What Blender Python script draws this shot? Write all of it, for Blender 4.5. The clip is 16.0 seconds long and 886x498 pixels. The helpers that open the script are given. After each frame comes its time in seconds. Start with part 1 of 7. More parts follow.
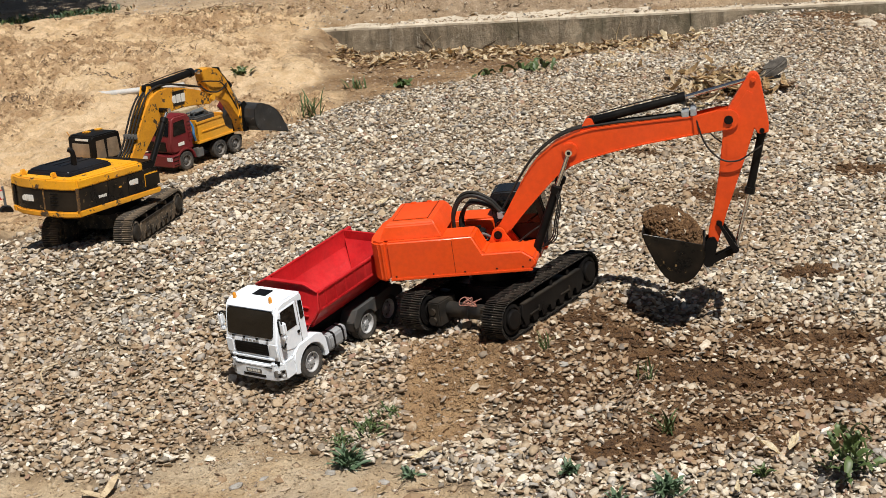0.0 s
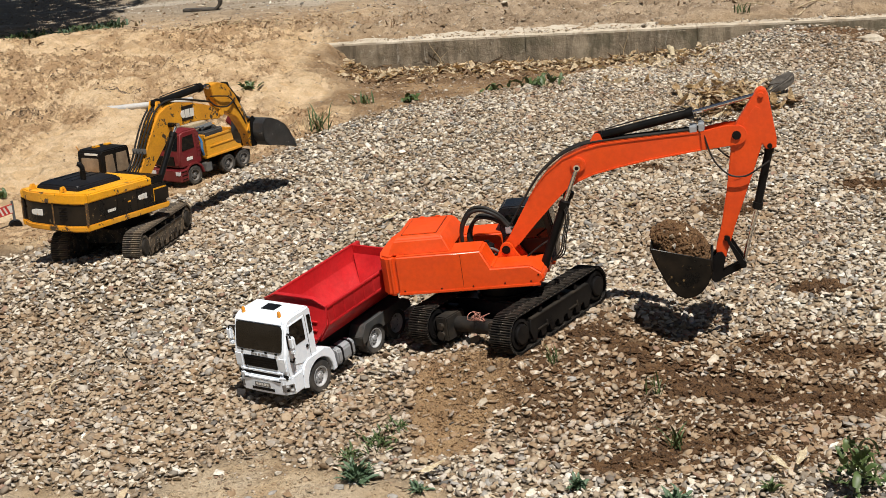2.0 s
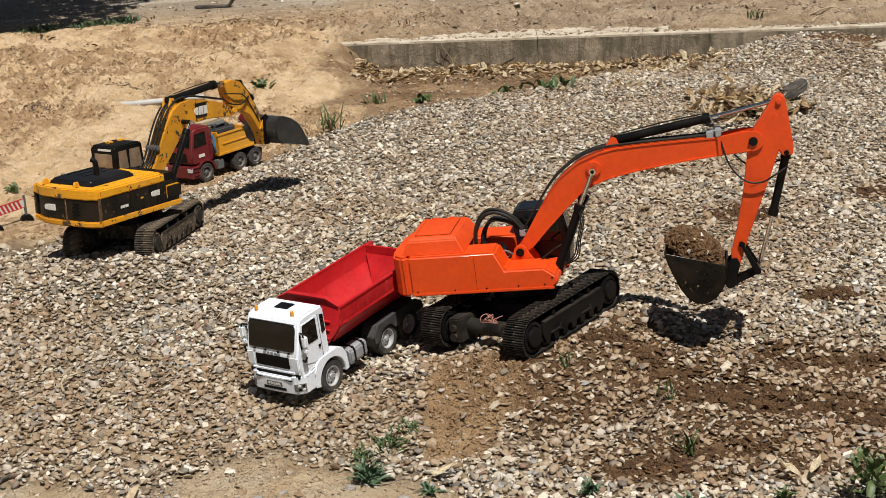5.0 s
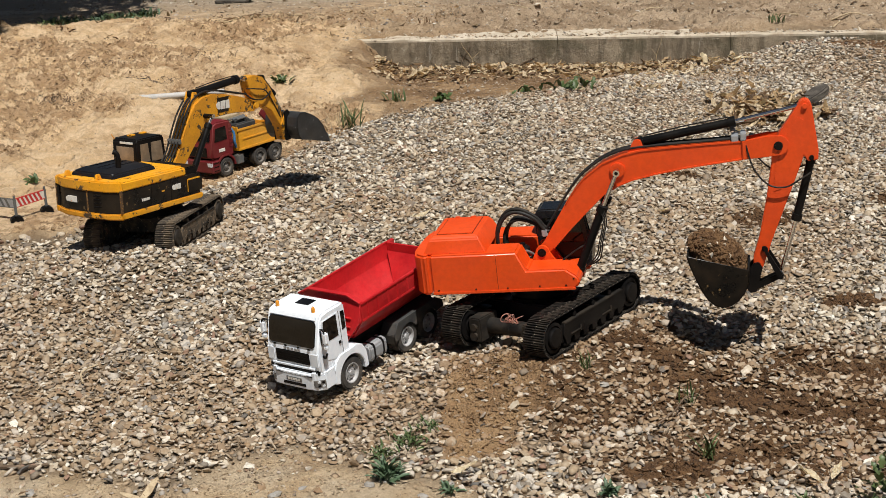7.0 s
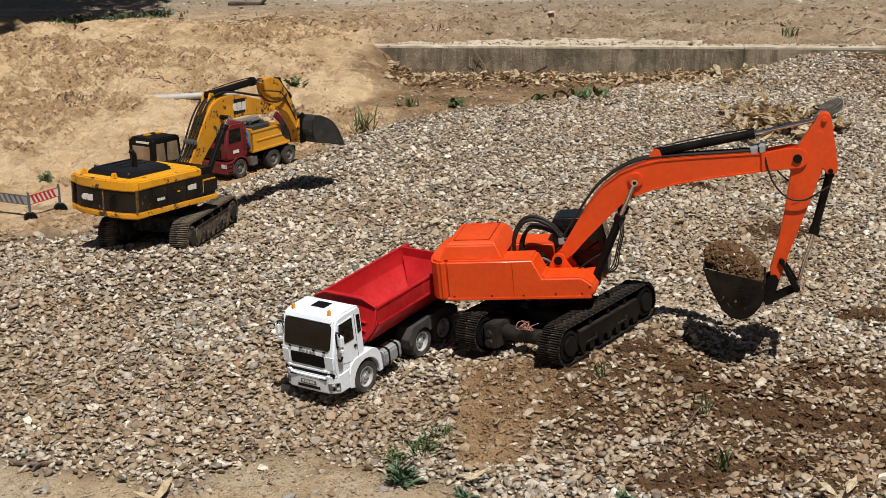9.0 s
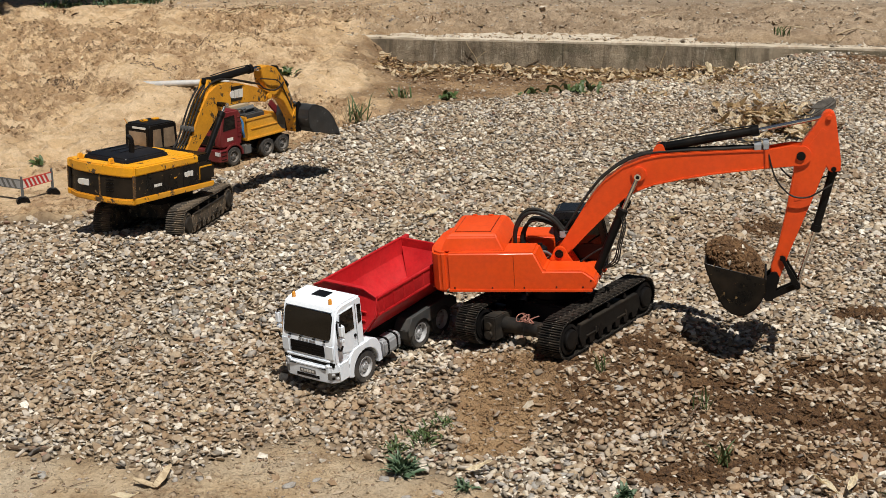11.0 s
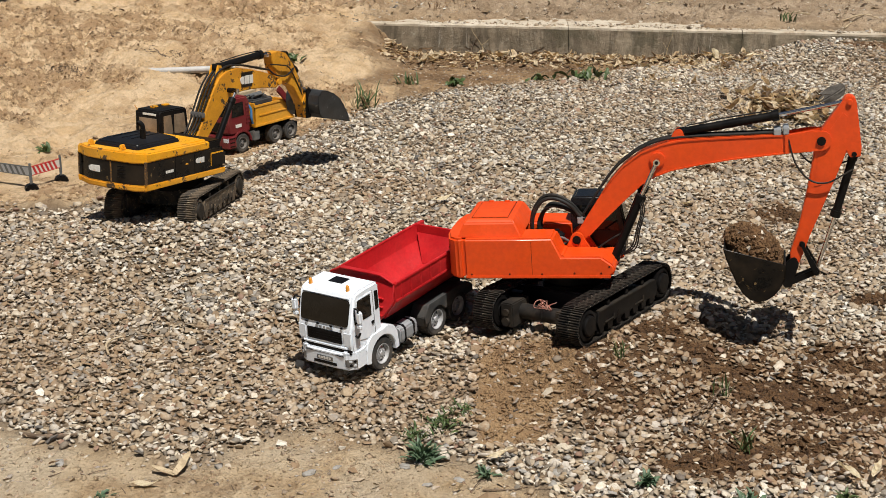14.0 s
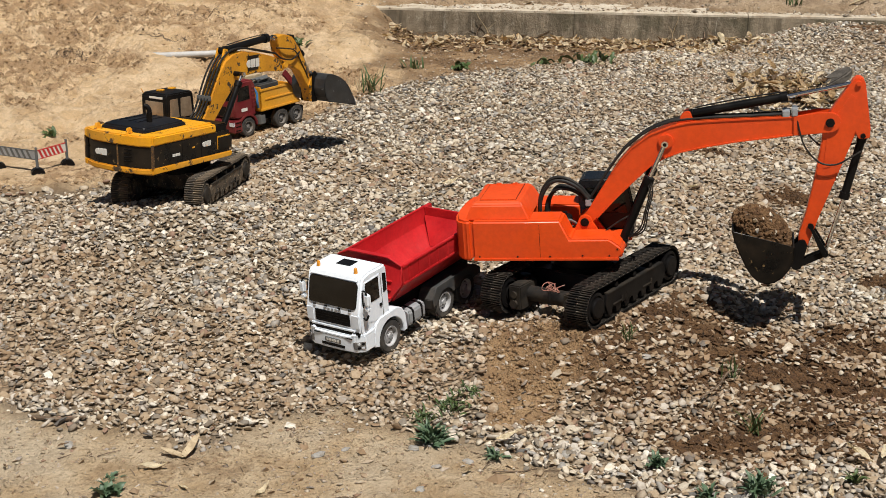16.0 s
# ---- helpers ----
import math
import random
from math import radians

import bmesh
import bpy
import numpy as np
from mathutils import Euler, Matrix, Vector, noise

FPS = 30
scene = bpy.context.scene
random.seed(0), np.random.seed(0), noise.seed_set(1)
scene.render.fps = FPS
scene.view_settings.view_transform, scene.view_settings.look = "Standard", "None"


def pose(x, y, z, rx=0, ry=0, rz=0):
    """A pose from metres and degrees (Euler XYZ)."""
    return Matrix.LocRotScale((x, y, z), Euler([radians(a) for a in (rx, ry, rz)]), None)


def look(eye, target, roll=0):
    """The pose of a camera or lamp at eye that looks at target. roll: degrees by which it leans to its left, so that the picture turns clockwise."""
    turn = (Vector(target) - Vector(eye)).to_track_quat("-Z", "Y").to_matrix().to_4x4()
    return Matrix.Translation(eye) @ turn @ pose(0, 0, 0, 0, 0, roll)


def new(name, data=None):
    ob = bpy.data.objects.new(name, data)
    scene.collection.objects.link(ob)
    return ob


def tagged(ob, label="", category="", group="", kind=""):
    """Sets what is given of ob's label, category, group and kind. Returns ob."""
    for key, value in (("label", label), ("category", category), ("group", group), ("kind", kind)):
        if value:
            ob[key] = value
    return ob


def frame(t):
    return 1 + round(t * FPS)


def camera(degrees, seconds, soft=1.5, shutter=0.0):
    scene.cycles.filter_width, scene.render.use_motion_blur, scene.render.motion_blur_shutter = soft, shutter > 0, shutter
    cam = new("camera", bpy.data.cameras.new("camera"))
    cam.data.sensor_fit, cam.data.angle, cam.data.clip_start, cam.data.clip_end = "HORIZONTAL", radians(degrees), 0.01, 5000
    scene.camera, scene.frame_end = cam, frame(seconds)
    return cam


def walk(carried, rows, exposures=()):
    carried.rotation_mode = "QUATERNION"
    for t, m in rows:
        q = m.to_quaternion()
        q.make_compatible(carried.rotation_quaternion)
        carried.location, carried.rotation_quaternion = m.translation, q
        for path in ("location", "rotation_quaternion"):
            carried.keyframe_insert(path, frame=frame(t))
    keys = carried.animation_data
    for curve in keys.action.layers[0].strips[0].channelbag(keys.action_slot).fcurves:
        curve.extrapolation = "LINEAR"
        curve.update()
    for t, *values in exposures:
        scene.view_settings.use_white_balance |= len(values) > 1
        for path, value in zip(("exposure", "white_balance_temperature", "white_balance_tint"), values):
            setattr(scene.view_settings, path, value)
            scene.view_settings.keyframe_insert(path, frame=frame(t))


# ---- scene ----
cam = camera(33.5, 16.0, soft=0.8)
PATH = [
    (0, (0.269, -0.481, 1.406), (0.215, 1.417, 0.776), -4.5),
    (0.5, (0.266, -0.483, 1.41), (0.215, 1.416, 0.787), -4.5),
    (1, (0.263, -0.485, 1.41), (0.209, 1.416, 0.792), -4.4),
    (1.5, (0.268, -0.485, 1.409), (0.213, 1.418, 0.795), -4.5),
    (2, (0.264, -0.489, 1.41), (0.203, 1.415, 0.799), -4.5),
    (2.5, (0.259, -0.492, 1.412), (0.189, 1.411, 0.801), -4.4),
    (3, (0.255, -0.493, 1.41), (0.179, 1.41, 0.798), -4.3),
    (3.5, (0.254, -0.49, 1.41), (0.174, 1.413, 0.799), -4.3),
    (4, (0.249, -0.487, 1.412), (0.174, 1.417, 0.804), -4.1),
    (6.5, (0.224, -0.481, 1.412), (0.148, 1.422, 0.8), -3.0),
    (7, (0.214, -0.481, 1.412), (0.132, 1.421, 0.802), -2.7),
    (7.5, (0.203, -0.484, 1.414), (0.12, 1.42, 0.809), -2.3),
    (8, (0.197, -0.484, 1.413), (0.11, 1.422, 0.811), -2.2),
    (10.5, (0.133, -0.483, 1.41), (0.069, 1.423, 0.807), -0.2),
    (11, (0.117, -0.48, 1.403), (0.064, 1.424, 0.793), -0.2),
    (11.5, (0.103, -0.473, 1.4), (0.064, 1.43, 0.787), -0.3),
    (12, (0.093, -0.468, 1.395), (0.057, 1.432, 0.772), -0.3),
    (12.5, (0.08, -0.461, 1.39), (0.044, 1.437, 0.761), -0.3),
    (13, (0.071, -0.456, 1.391), (0.035, 1.442, 0.761), -0.4),
    (13.5, (0.065, -0.455, 1.389), (0.024, 1.443, 0.759), -0.3),
    (14, (0.062, -0.461, 1.391), (0.016, 1.438, 0.766), -0.2),
    (14.5, (0.062, -0.472, 1.392), (0.022, 1.429, 0.77), -0.1),
    (15, (0.06, -0.472, 1.389), (0.025, 1.427, 0.762), -0.1),
    (15.5, (0.054, -0.467, 1.385), (0.015, 1.429, 0.748), -0.2),
    (16, (0.05, -0.461, 1.38), (0.0, 1.432, 0.738), -0.3),
]
EXPOSURES = ((0.0, -0.04), (1.0, -0.09), (2.0, -0.05), (3.0, -0.14), (4.0, -0.14), (6.5, -0.20), (7.0, -0.19), (8.0, -0.28), (10.5, -0.23), (11.5, -0.20), (13.0, -0.26), (14.0, -0.14), (15.0, -0.11), (16.0, -0.17))
walk(cam, [(t, look(eye, target, roll)) for t, eye, target, roll in PATH], exposures=EXPOSURES)

# ---------- light ----------
SUN = Vector((0.142, -0.383, 0.914)).normalized()
world = bpy.data.worlds.new("sky")
world.use_nodes = True
scene.world = world
wn = world.node_tree
sky = wn.nodes.new("ShaderNodeTexSky")
sky.sky_type, sky.sun_disc = "NISHITA", False
sky.sun_elevation, sky.sun_rotation = math.asin(SUN.z), math.atan2(SUN.x, SUN.y)
sky.dust_density = 1.5
back = wn.nodes["Background"]
wn.links.new(sky.outputs[0], back.inputs[0])
back.inputs[1].default_value = 0.027
lamp = bpy.data.lights.new("sun", "SUN")
lamp.energy, lamp.angle, lamp.color = 5.65, radians(0.55), (1.0, 0.962, 0.905)
sun = new("sun", lamp)
sun.matrix_world = look(SUN * 20, (0, 0, 0))
scene.view_settings.exposure = 0.0


# ---------- materials ----------
def node(nt, kind, **inputs):
    n = nt.nodes.new(kind)
    for key, value in inputs.items():
        n.inputs[key.replace("_", " ")].default_value = value
    return n


def mix(nt, fac, a, b, mode="MIX"):
    m = nt.nodes.new("ShaderNodeMix")
    m.data_type, m.blend_type = "RGBA", mode
    for sock, v in ((m.inputs[0], fac), (m.inputs[6], a), (m.inputs[7], b)):
        if isinstance(v, bpy.types.NodeSocket):
            nt.links.new(v, sock)
        elif isinstance(v, tuple):
            sock.default_value = (*v, 1)
        else:
            sock.default_value = v
    return m.outputs[2]


def ramp(nt, value, lo, hi, a=0.0, b=1.0):
    r = nt.nodes.new("ShaderNodeMapRange")
    r.interpolation_type = "SMOOTHSTEP"
    r.inputs[1].default_value, r.inputs[2].default_value = lo, hi
    r.inputs[3].default_value, r.inputs[4].default_value = a, b
    nt.links.new(value, r.inputs[0])
    return r.outputs[0]


def grain(nt, where, scale, detail=4.0, rough=0.6, distort=0.0):
    n = node(nt, "ShaderNodeTexNoise", Scale=scale, Detail=detail, Roughness=rough, Distortion=distort)
    nt.links.new(where, n.inputs["Vector"])
    return n.outputs["Fac"]


def attribute(nt, name):
    a = nt.nodes.new("ShaderNodeAttribute")
    a.attribute_name = name
    return a.outputs["Fac"]


def times(nt, a, b, op="MULTIPLY"):
    m = nt.nodes.new("ShaderNodeMath")
    m.operation = op
    for sock, v in zip(m.inputs, (a, b)):
        if isinstance(v, bpy.types.NodeSocket):
            nt.links.new(v, sock)
        else:
            sock.default_value = v
    return m.outputs[0]


def blank(name, rough=0.6, metal=0.0):
    m = bpy.data.materials.new(name)
    m.use_nodes = True
    nt = m.node_tree
    b = nt.nodes["Principled BSDF"]
    b.inputs["Roughness"].default_value, b.inputs["Metallic"].default_value = rough, metal
    where = nt.nodes.new("ShaderNodeTexCoord").outputs["Object"]
    return m, nt, b, where


def relief(nt, b, height, strength, distance):
    n = node(nt, "ShaderNodeBump", Strength=strength, Distance=distance)
    nt.links.new(height, n.inputs["Height"])
    nt.links.new(n.outputs[0], b.inputs["Normal"])


def surface(name, a, b2, scale=30.0, rough=0.5, metal=0.0, bump=0.0, dust=0.0, dust_colour=(0.36, 0.25, 0.14),
            worn=None, worn_at=0.62, coat=0.0, shine=0.5):
    """A worn, dusty surface: two tones, fine grain, dust that settles in blotches, and chipped spots of a second colour."""
    m, nt, b, where = blank(name, rough, metal)
    c = mix(nt, ramp(nt, grain(nt, where, scale), 0.35, 0.65), a, b2)
    fine = grain(nt, where, scale * 9, 3.0)
    c = mix(nt, 0.25, c, mix(nt, ramp(nt, fine, 0.3, 0.7), tuple(v * 0.8 for v in a), tuple(min(1.0, v * 1.15) for v in b2)))
    if worn:
        c = mix(nt, ramp(nt, grain(nt, where, scale * 1.7, 6.0, 0.7), worn_at, worn_at + 0.03), c, worn)
    if dust:
        c = mix(nt, times(nt, ramp(nt, grain(nt, where, scale * 0.6, 6.0, 0.65), 0.35, 0.75), dust), c, dust_colour)
        nt.links.new(ramp(nt, grain(nt, where, scale * 0.6, 6.0, 0.65), 0.3, 0.7, rough, min(1.0, rough + 0.25)), b.inputs["Roughness"])
    nt.links.new(c, b.inputs["Base Color"])
    b.inputs["Coat Weight"].default_value, b.inputs["Specular IOR Level"].default_value = coat, shine
    b.inputs["Coat Roughness"].default_value = 0.15
    if bump:
        relief(nt, b, fine, bump, 0.002)
    return m


def pebble_material():
    m, nt, b, where = blank("pebble", 0.75)
    geo = nt.nodes.new("ShaderNodeNewGeometry")
    r = geo.outputs["Random Per Island"]
    cr = nt.nodes.new("ShaderNodeValToRGB")
    cr.color_ramp.interpolation = "CONSTANT"
    tones = ((0.0, (0.378, 0.310, 0.229)), (0.12, (0.545, 0.495, 0.426)), (0.24, (0.229, 0.198, 0.158)), (0.35, (0.406, 0.311, 0.207)),
             (0.47, (0.587, 0.518, 0.408)), (0.59, (0.347, 0.329, 0.301)), (0.67, (0.268, 0.193, 0.122)), (0.76, (0.733, 0.661, 0.547)),
             (0.84, (0.436, 0.358, 0.260)), (0.905, (0.135, 0.128, 0.120)), (0.94, (0.800, 0.770, 0.680)), (0.975, (0.285, 0.178, 0.127)))
    cr.color_ramp.elements[0].color = (*tones[0][1], 1)
    cr.color_ramp.elements.remove(cr.color_ramp.elements[1])
    for at, tone in tones[1:]:
        cr.color_ramp.elements.new(at).color = (*tone, 1)
    nt.links.new(r, cr.inputs[0])
    c = cr.outputs[0]
    c = mix(nt, ramp(nt, grain(nt, where, 160.0, 4.0), 0.35, 0.7), c, mix(nt, 1.0, c, (0.78, 0.74, 0.68), "MULTIPLY"))
    earth = times(nt, ramp(nt, grain(nt, where, 60.0, 5.0, 0.7), 0.25, 0.65), attribute(nt, "earth"))
    c = mix(nt, earth, c, (0.295, 0.190, 0.103))
    nt.links.new(c, b.inputs["Base Color"])
    relief(nt, b, grain(nt, where, 420.0, 3.0), 0.35, 0.0015)
    return m


def ground_material():
    """One sheet of soil: sand, brown earth, grey dirt yard and the grit between the pebbles, mixed by smooth zones."""
    m, nt, b, where = blank("soil", 0.92)
    big, mid, fine = grain(nt, where, 1.6, 5.0, 0.6), grain(nt, where, 11.0, 6.0, 0.65), grain(nt, where, 150.0, 4.0, 0.7)
    tiny = grain(nt, where, 480.0, 2.0, 0.6)
    sand = mix(nt, ramp(nt, mid, 0.38, 0.62), (0.78, 0.545, 0.305), (0.92, 0.69, 0.435))
    sand = mix(nt, times(nt, ramp(nt, grain(nt, where, 2.6, 9.0, 0.72, 0.9), 0.50, 0.62), 0.55), sand, (0.46, 0.29, 0.15))
    dug = times(nt, attribute(nt, "dug"), ramp(nt, grain(nt, where, 9.0, 7.0, 0.75, 0.6), 0.43, 0.53))
    sand = mix(nt, times(nt, dug, 0.74), sand, (0.41, 0.245, 0.12))
    sand = mix(nt, times(nt, dug, ramp(nt, grain(nt, where, 30.0, 6.0, 0.75, 0.8), 0.53, 0.62)), sand, (0.24, 0.145, 0.07))
    earth = mix(nt, ramp(nt, mid, 0.3, 0.7), (0.35, 0.21, 0.10), (0.52, 0.34, 0.175))
    moist = mix(nt, ramp(nt, grain(nt, where, 40.0, 5.0, 0.7), 0.3, 0.7), (0.090, 0.042, 0.015), (0.225, 0.118, 0.047))
    grit = mix(nt, ramp(nt, mid, 0.35, 0.65), (0.21, 0.148, 0.088), (0.33, 0.245, 0.158))
    front = mix(nt, ramp(nt, mid, 0.35, 0.68), (0.56, 0.395, 0.225), (0.72, 0.555, 0.36))
    front = mix(nt, ramp(nt, grain(nt, where, 28.0, 6.0, 0.75, 0.6), 0.54, 0.68), front, (0.36, 0.235, 0.125))
    front = mix(nt, times(nt, ramp(nt, grain(nt, where, 5.0, 6.0, 0.7), 0.55, 0.66), 0.6), front, (0.33, 0.21, 0.11))
    front = mix(nt, times(nt, ramp(nt, big, 0.5, 0.62), 0.45), front, (0.74, 0.64, 0.49))
    yard = mix(nt, ramp(nt, grain(nt, where, 4.0, 9.0, 0.75), 0.38, 0.62), (0.37, 0.265, 0.165), (0.60, 0.455, 0.31))
    yard = mix(nt, ramp(nt, grain(nt, where, 30.0, 5.0, 0.7), 0.56, 0.66), yard, (0.22, 0.15, 0.09))
    yard = mix(nt, ramp(nt, grain(nt, where, 75.0, 4.0, 0.7), 0.60, 0.68), yard, (0.66, 0.57, 0.45))
    stretch = node(nt, "ShaderNodeMapping")
    stretch.inputs["Scale"].default_value = (0.35, 2.2, 1.0)
    nt.links.new(where, stretch.inputs["Vector"])
    band = grain(nt, stretch.outputs[0], 1.3, 6.0, 0.65)
    yard = mix(nt, times(nt, ramp(nt, grain(nt, stretch.outputs[0], 3.2, 8.0, 0.72), 0.48, 0.60), 0.55), yard, (0.27, 0.18, 0.105))
    far = mix(nt, ramp(nt, band, 0.40, 0.50), (0.62, 0.54, 0.43), (0.42, 0.335, 0.24))
    c = mix(nt, attribute(nt, "sand"), grit, sand)
    c = mix(nt, attribute(nt, "front"), c, front)
    c = mix(nt, attribute(nt, "earth"), c, earth)
    c = mix(nt, attribute(nt, "moist"), c, moist)
    c = mix(nt, attribute(nt, "yard"), c, yard)
    c = mix(nt, attribute(nt, "far"), c, far)
    c = mix(nt, 0.5, c, mix(nt, ramp(nt, fine, 0.3, 0.72), (0.62, 0.60, 0.57), (1.0, 1.0, 1.0)), "MULTIPLY")
    c = mix(nt, ramp(nt, tiny, 0.68, 0.74), c, (0.52, 0.46, 0.37))
    nt.links.new(c, b.inputs["Base Color"])
    clump = grain(nt, where, 34.0, 5.0, 0.7, 0.4)
    both = times(nt, times(nt, mid, 1.6), times(nt, clump, 1.0), "ADD")
    both = times(nt, both, times(nt, fine, 0.45), "ADD")
    relief(nt, b, times(nt, both, times(nt, tiny, 0.2), "ADD"), 0.85, 0.03)
    return m


def glass_material(name, tint, rough=0.06):
    m, nt, b, where = blank(name, rough)
    c = mix(nt, ramp(nt, grain(nt, where, 25.0), 0.4, 0.7), tint, tuple(min(1.0, v * 1.6 + 0.004) for v in tint))
    nt.links.new(c, b.inputs["Base Color"])
    b.inputs["Specular IOR Level"].default_value = 0.35
    return m


def leaf_material(name, a, b2, rough=0.6):
    m, nt, b, where = blank(name, rough)
    rnd = nt.nodes.new("ShaderNodeNewGeometry").outputs["Random Per Island"]
    obj = nt.nodes.new("ShaderNodeObjectInfo").outputs["Random"]
    c = mix(nt, times(nt, times(nt, rnd, obj, "ADD"), 0.5), a, b2)
    c = mix(nt, ramp(nt, grain(nt, where, 90.0, 4.0), 0.35, 0.7), c, mix(nt, 1.0, c, (0.78, 0.72, 0.66), "MULTIPLY"))
    nt.links.new(c, b.inputs["Base Color"])
    return m


ORANGE = surface("orange_paint", (0.71, 0.060, 0.002), (0.77, 0.072, 0.003), 9, 0.40, bump=0.05, dust=0.02, coat=0.12, shine=0.5)
YELLOW = surface("yellow_paint", (0.78, 0.34, 0.008), (0.86, 0.40, 0.010), 20, 0.40, bump=0.10, dust=0.16, worn=(0.06, 0.035, 0.02), worn_at=0.585)
WORN_YELLOW = surface("rubbed_yellow_paint", (0.62, 0.26, 0.012), (0.76, 0.34, 0.014), 16, 0.50, bump=0.12, dust=0.16, dust_colour=(0.22, 0.11, 0.02), worn=(0.06, 0.038, 0.02), worn_at=0.565)
RED = surface("red_paint", (0.44, 0.010, 0.014), (0.55, 0.018, 0.022), 12, 0.34, bump=0.06, dust=0.04, dust_colour=(0.50, 0.26, 0.20), worn=(0.50, 0.34, 0.28), worn_at=0.72, coat=0.15, shine=0.35)
WHITE = surface("white_paint", (0.83, 0.90, 0.975), (0.87, 0.93, 0.985), 10, 0.3, bump=0.03, dust=0.015, dust_colour=(0.5, 0.44, 0.36), coat=0.2)
MAROON = surface("maroon_plastic", (0.125, 0.004, 0.009), (0.17, 0.006, 0.012), 20, 0.42, dust=0.10)
BED_YELLOW = surface("yellow_plastic", (0.70, 0.31, 0.012), (0.76, 0.36, 0.02), 15, 0.5, bump=0.05, dust=0.2)
BLACK = surface("black_paint", (0.004, 0.004, 0.0045), (0.007, 0.007, 0.0075), 20, 0.27, dust=0.015, bump=0.05, shine=0.14)
CABBLACK = surface("gloss_black", (0.006, 0.007, 0.010), (0.010, 0.011, 0.014), 10, 0.22, dust=0.03, shine=0.35)
SCRATCHED = surface("scratched_black", (0.004, 0.004, 0.004), (0.008, 0.0075, 0.007), 26, 0.22, bump=0.04, dust=0.16, dust_colour=(0.13, 0.085, 0.045), worn=(0.20, 0.13, 0.06), worn_at=0.625, shine=0.22)
STEEL = surface("track_steel", (0.006, 0.006, 0.006), (0.014, 0.013, 0.012), 60, 0.42, bump=0.2, dust=0.24, dust_colour=(0.22, 0.17, 0.12), worn=(0.22, 0.185, 0.15), worn_at=0.585, shine=0.25)
MUDSTEEL = surface("muddy_steel", (0.022, 0.020, 0.018), (0.045, 0.038, 0.030), 55, 0.6, 0.0, bump=0.25, dust=0.62, dust_colour=(0.30, 0.215, 0.13), worn=(0.40, 0.32, 0.22), worn_at=0.58)
CHROME = surface("chrome", (0.62, 0.62, 0.63), (0.72, 0.72, 0.73), 40, 0.18, 1.0)
RIM = surface("silver_rim", (0.42, 0.43, 0.44), (0.54, 0.55, 0.56), 50, 0.38, 0.25, dust=0.15)
RUBBER = surface("rubber", (0.022, 0.022, 0.022), (0.035, 0.034, 0.033), 60, 0.8, bump=0.2, dust=0.45, dust_colour=(0.20, 0.165, 0.125))
DUSTBLACK = surface("dusty_black_metal", (0.012, 0.0115, 0.011), (0.024, 0.022, 0.020), 40, 0.5, 0.0, bump=0.2, dust=0.10, shine=0.2)
DULLRIM = surface("dull_rim", (0.13, 0.13, 0.13), (0.20, 0.20, 0.195), 60, 0.5, 0.2, dust=0.3)
HOSE = surface("hose_rubber", (0.012, 0.012, 0.012), (0.02, 0.02, 0.02), 80, 0.4, dust=0.05, shine=0.2)
GREY = surface("grey_plastic", (0.085, 0.095, 0.10), (0.115, 0.125, 0.13), 30, 0.55, bump=0.08, dust=0.25)
SILVER = surface("silver_plastic", (0.33, 0.35, 0.37), (0.40, 0.42, 0.44), 30, 0.4, 0.3, dust=0.12)
GLASS = glass_material("dark_glass", (0.004, 0.0035, 0.003))
TANGLASS = glass_material("dusty_pane", (0.20, 0.15, 0.10), 0.3)
DARKGREY = surface("dark_grey_plastic", (0.030, 0.034, 0.037), (0.045, 0.050, 0.054), 30, 0.5, bump=0.08, dust=0.15)
AMBER = surface("amber_plastic", (0.65, 0.25, 0.02), (0.72, 0.30, 0.03), 60, 0.25, coat=0.5)
LIGHTPLASTIC = surface("lamp_lens", (0.62, 0.64, 0.66), (0.7, 0.72, 0.74), 80, 0.12, coat=0.6)
BRIGHT = surface("white_marking", (0.72, 0.70, 0.64), (0.78, 0.76, 0.70), 40, 0.5, dust=0.15)
SCRAPED = surface("scraped_blue_black_steel", (0.012, 0.014, 0.017), (0.030, 0.034, 0.038), 22, 0.30, bump=0.1, dust=0.08, worn=(0.18, 0.18, 0.18), worn_at=0.64)
MARKRED = surface("red_marking", (0.52, 0.02, 0.025), (0.60, 0.03, 0.03), 40, 0.5, dust=0.15)
BLUE = surface("blue_plastic", (0.03, 0.14, 0.32), (0.04, 0.18, 0.38), 40, 0.5, dust=0.15)
PINKWIRE = surface("wire_sleeve", (0.45, 0.16, 0.12), (0.55, 0.30, 0.22), 60, 0.5)
PALELEAF = leaf_material("bleached_leaf", (0.70, 0.57, 0.37), (0.88, 0.78, 0.59))
SOIL, PEBBLE = ground_material(), pebble_material()
RUST = surface("rust", (0.06, 0.03, 0.014), (0.15, 0.085, 0.035), 90, 0.85, bump=0.6, worn=(0.40, 0.19, 0.02), worn_at=0.56)
LOAD = surface("dug_earth", (0.075, 0.036, 0.014), (0.19, 0.105, 0.045), 70, 0.95, bump=0.9, worn=(0.26, 0.18, 0.10), worn_at=0.70)
PALEBARK = surface("pale_bark", (0.36, 0.265, 0.16), (0.56, 0.45, 0.29), 60, 0.8, bump=0.4, worn=(0.26, 0.17, 0.09), worn_at=0.62)
MILKY = surface("milky_plastic", (0.40, 0.40, 0.39), (0.52, 0.51, 0.49), 25, 0.5, dust=0.25)
CREAMLEAF = leaf_material("cream_leaf", (0.84, 0.74, 0.52), (0.90, 0.82, 0.62))
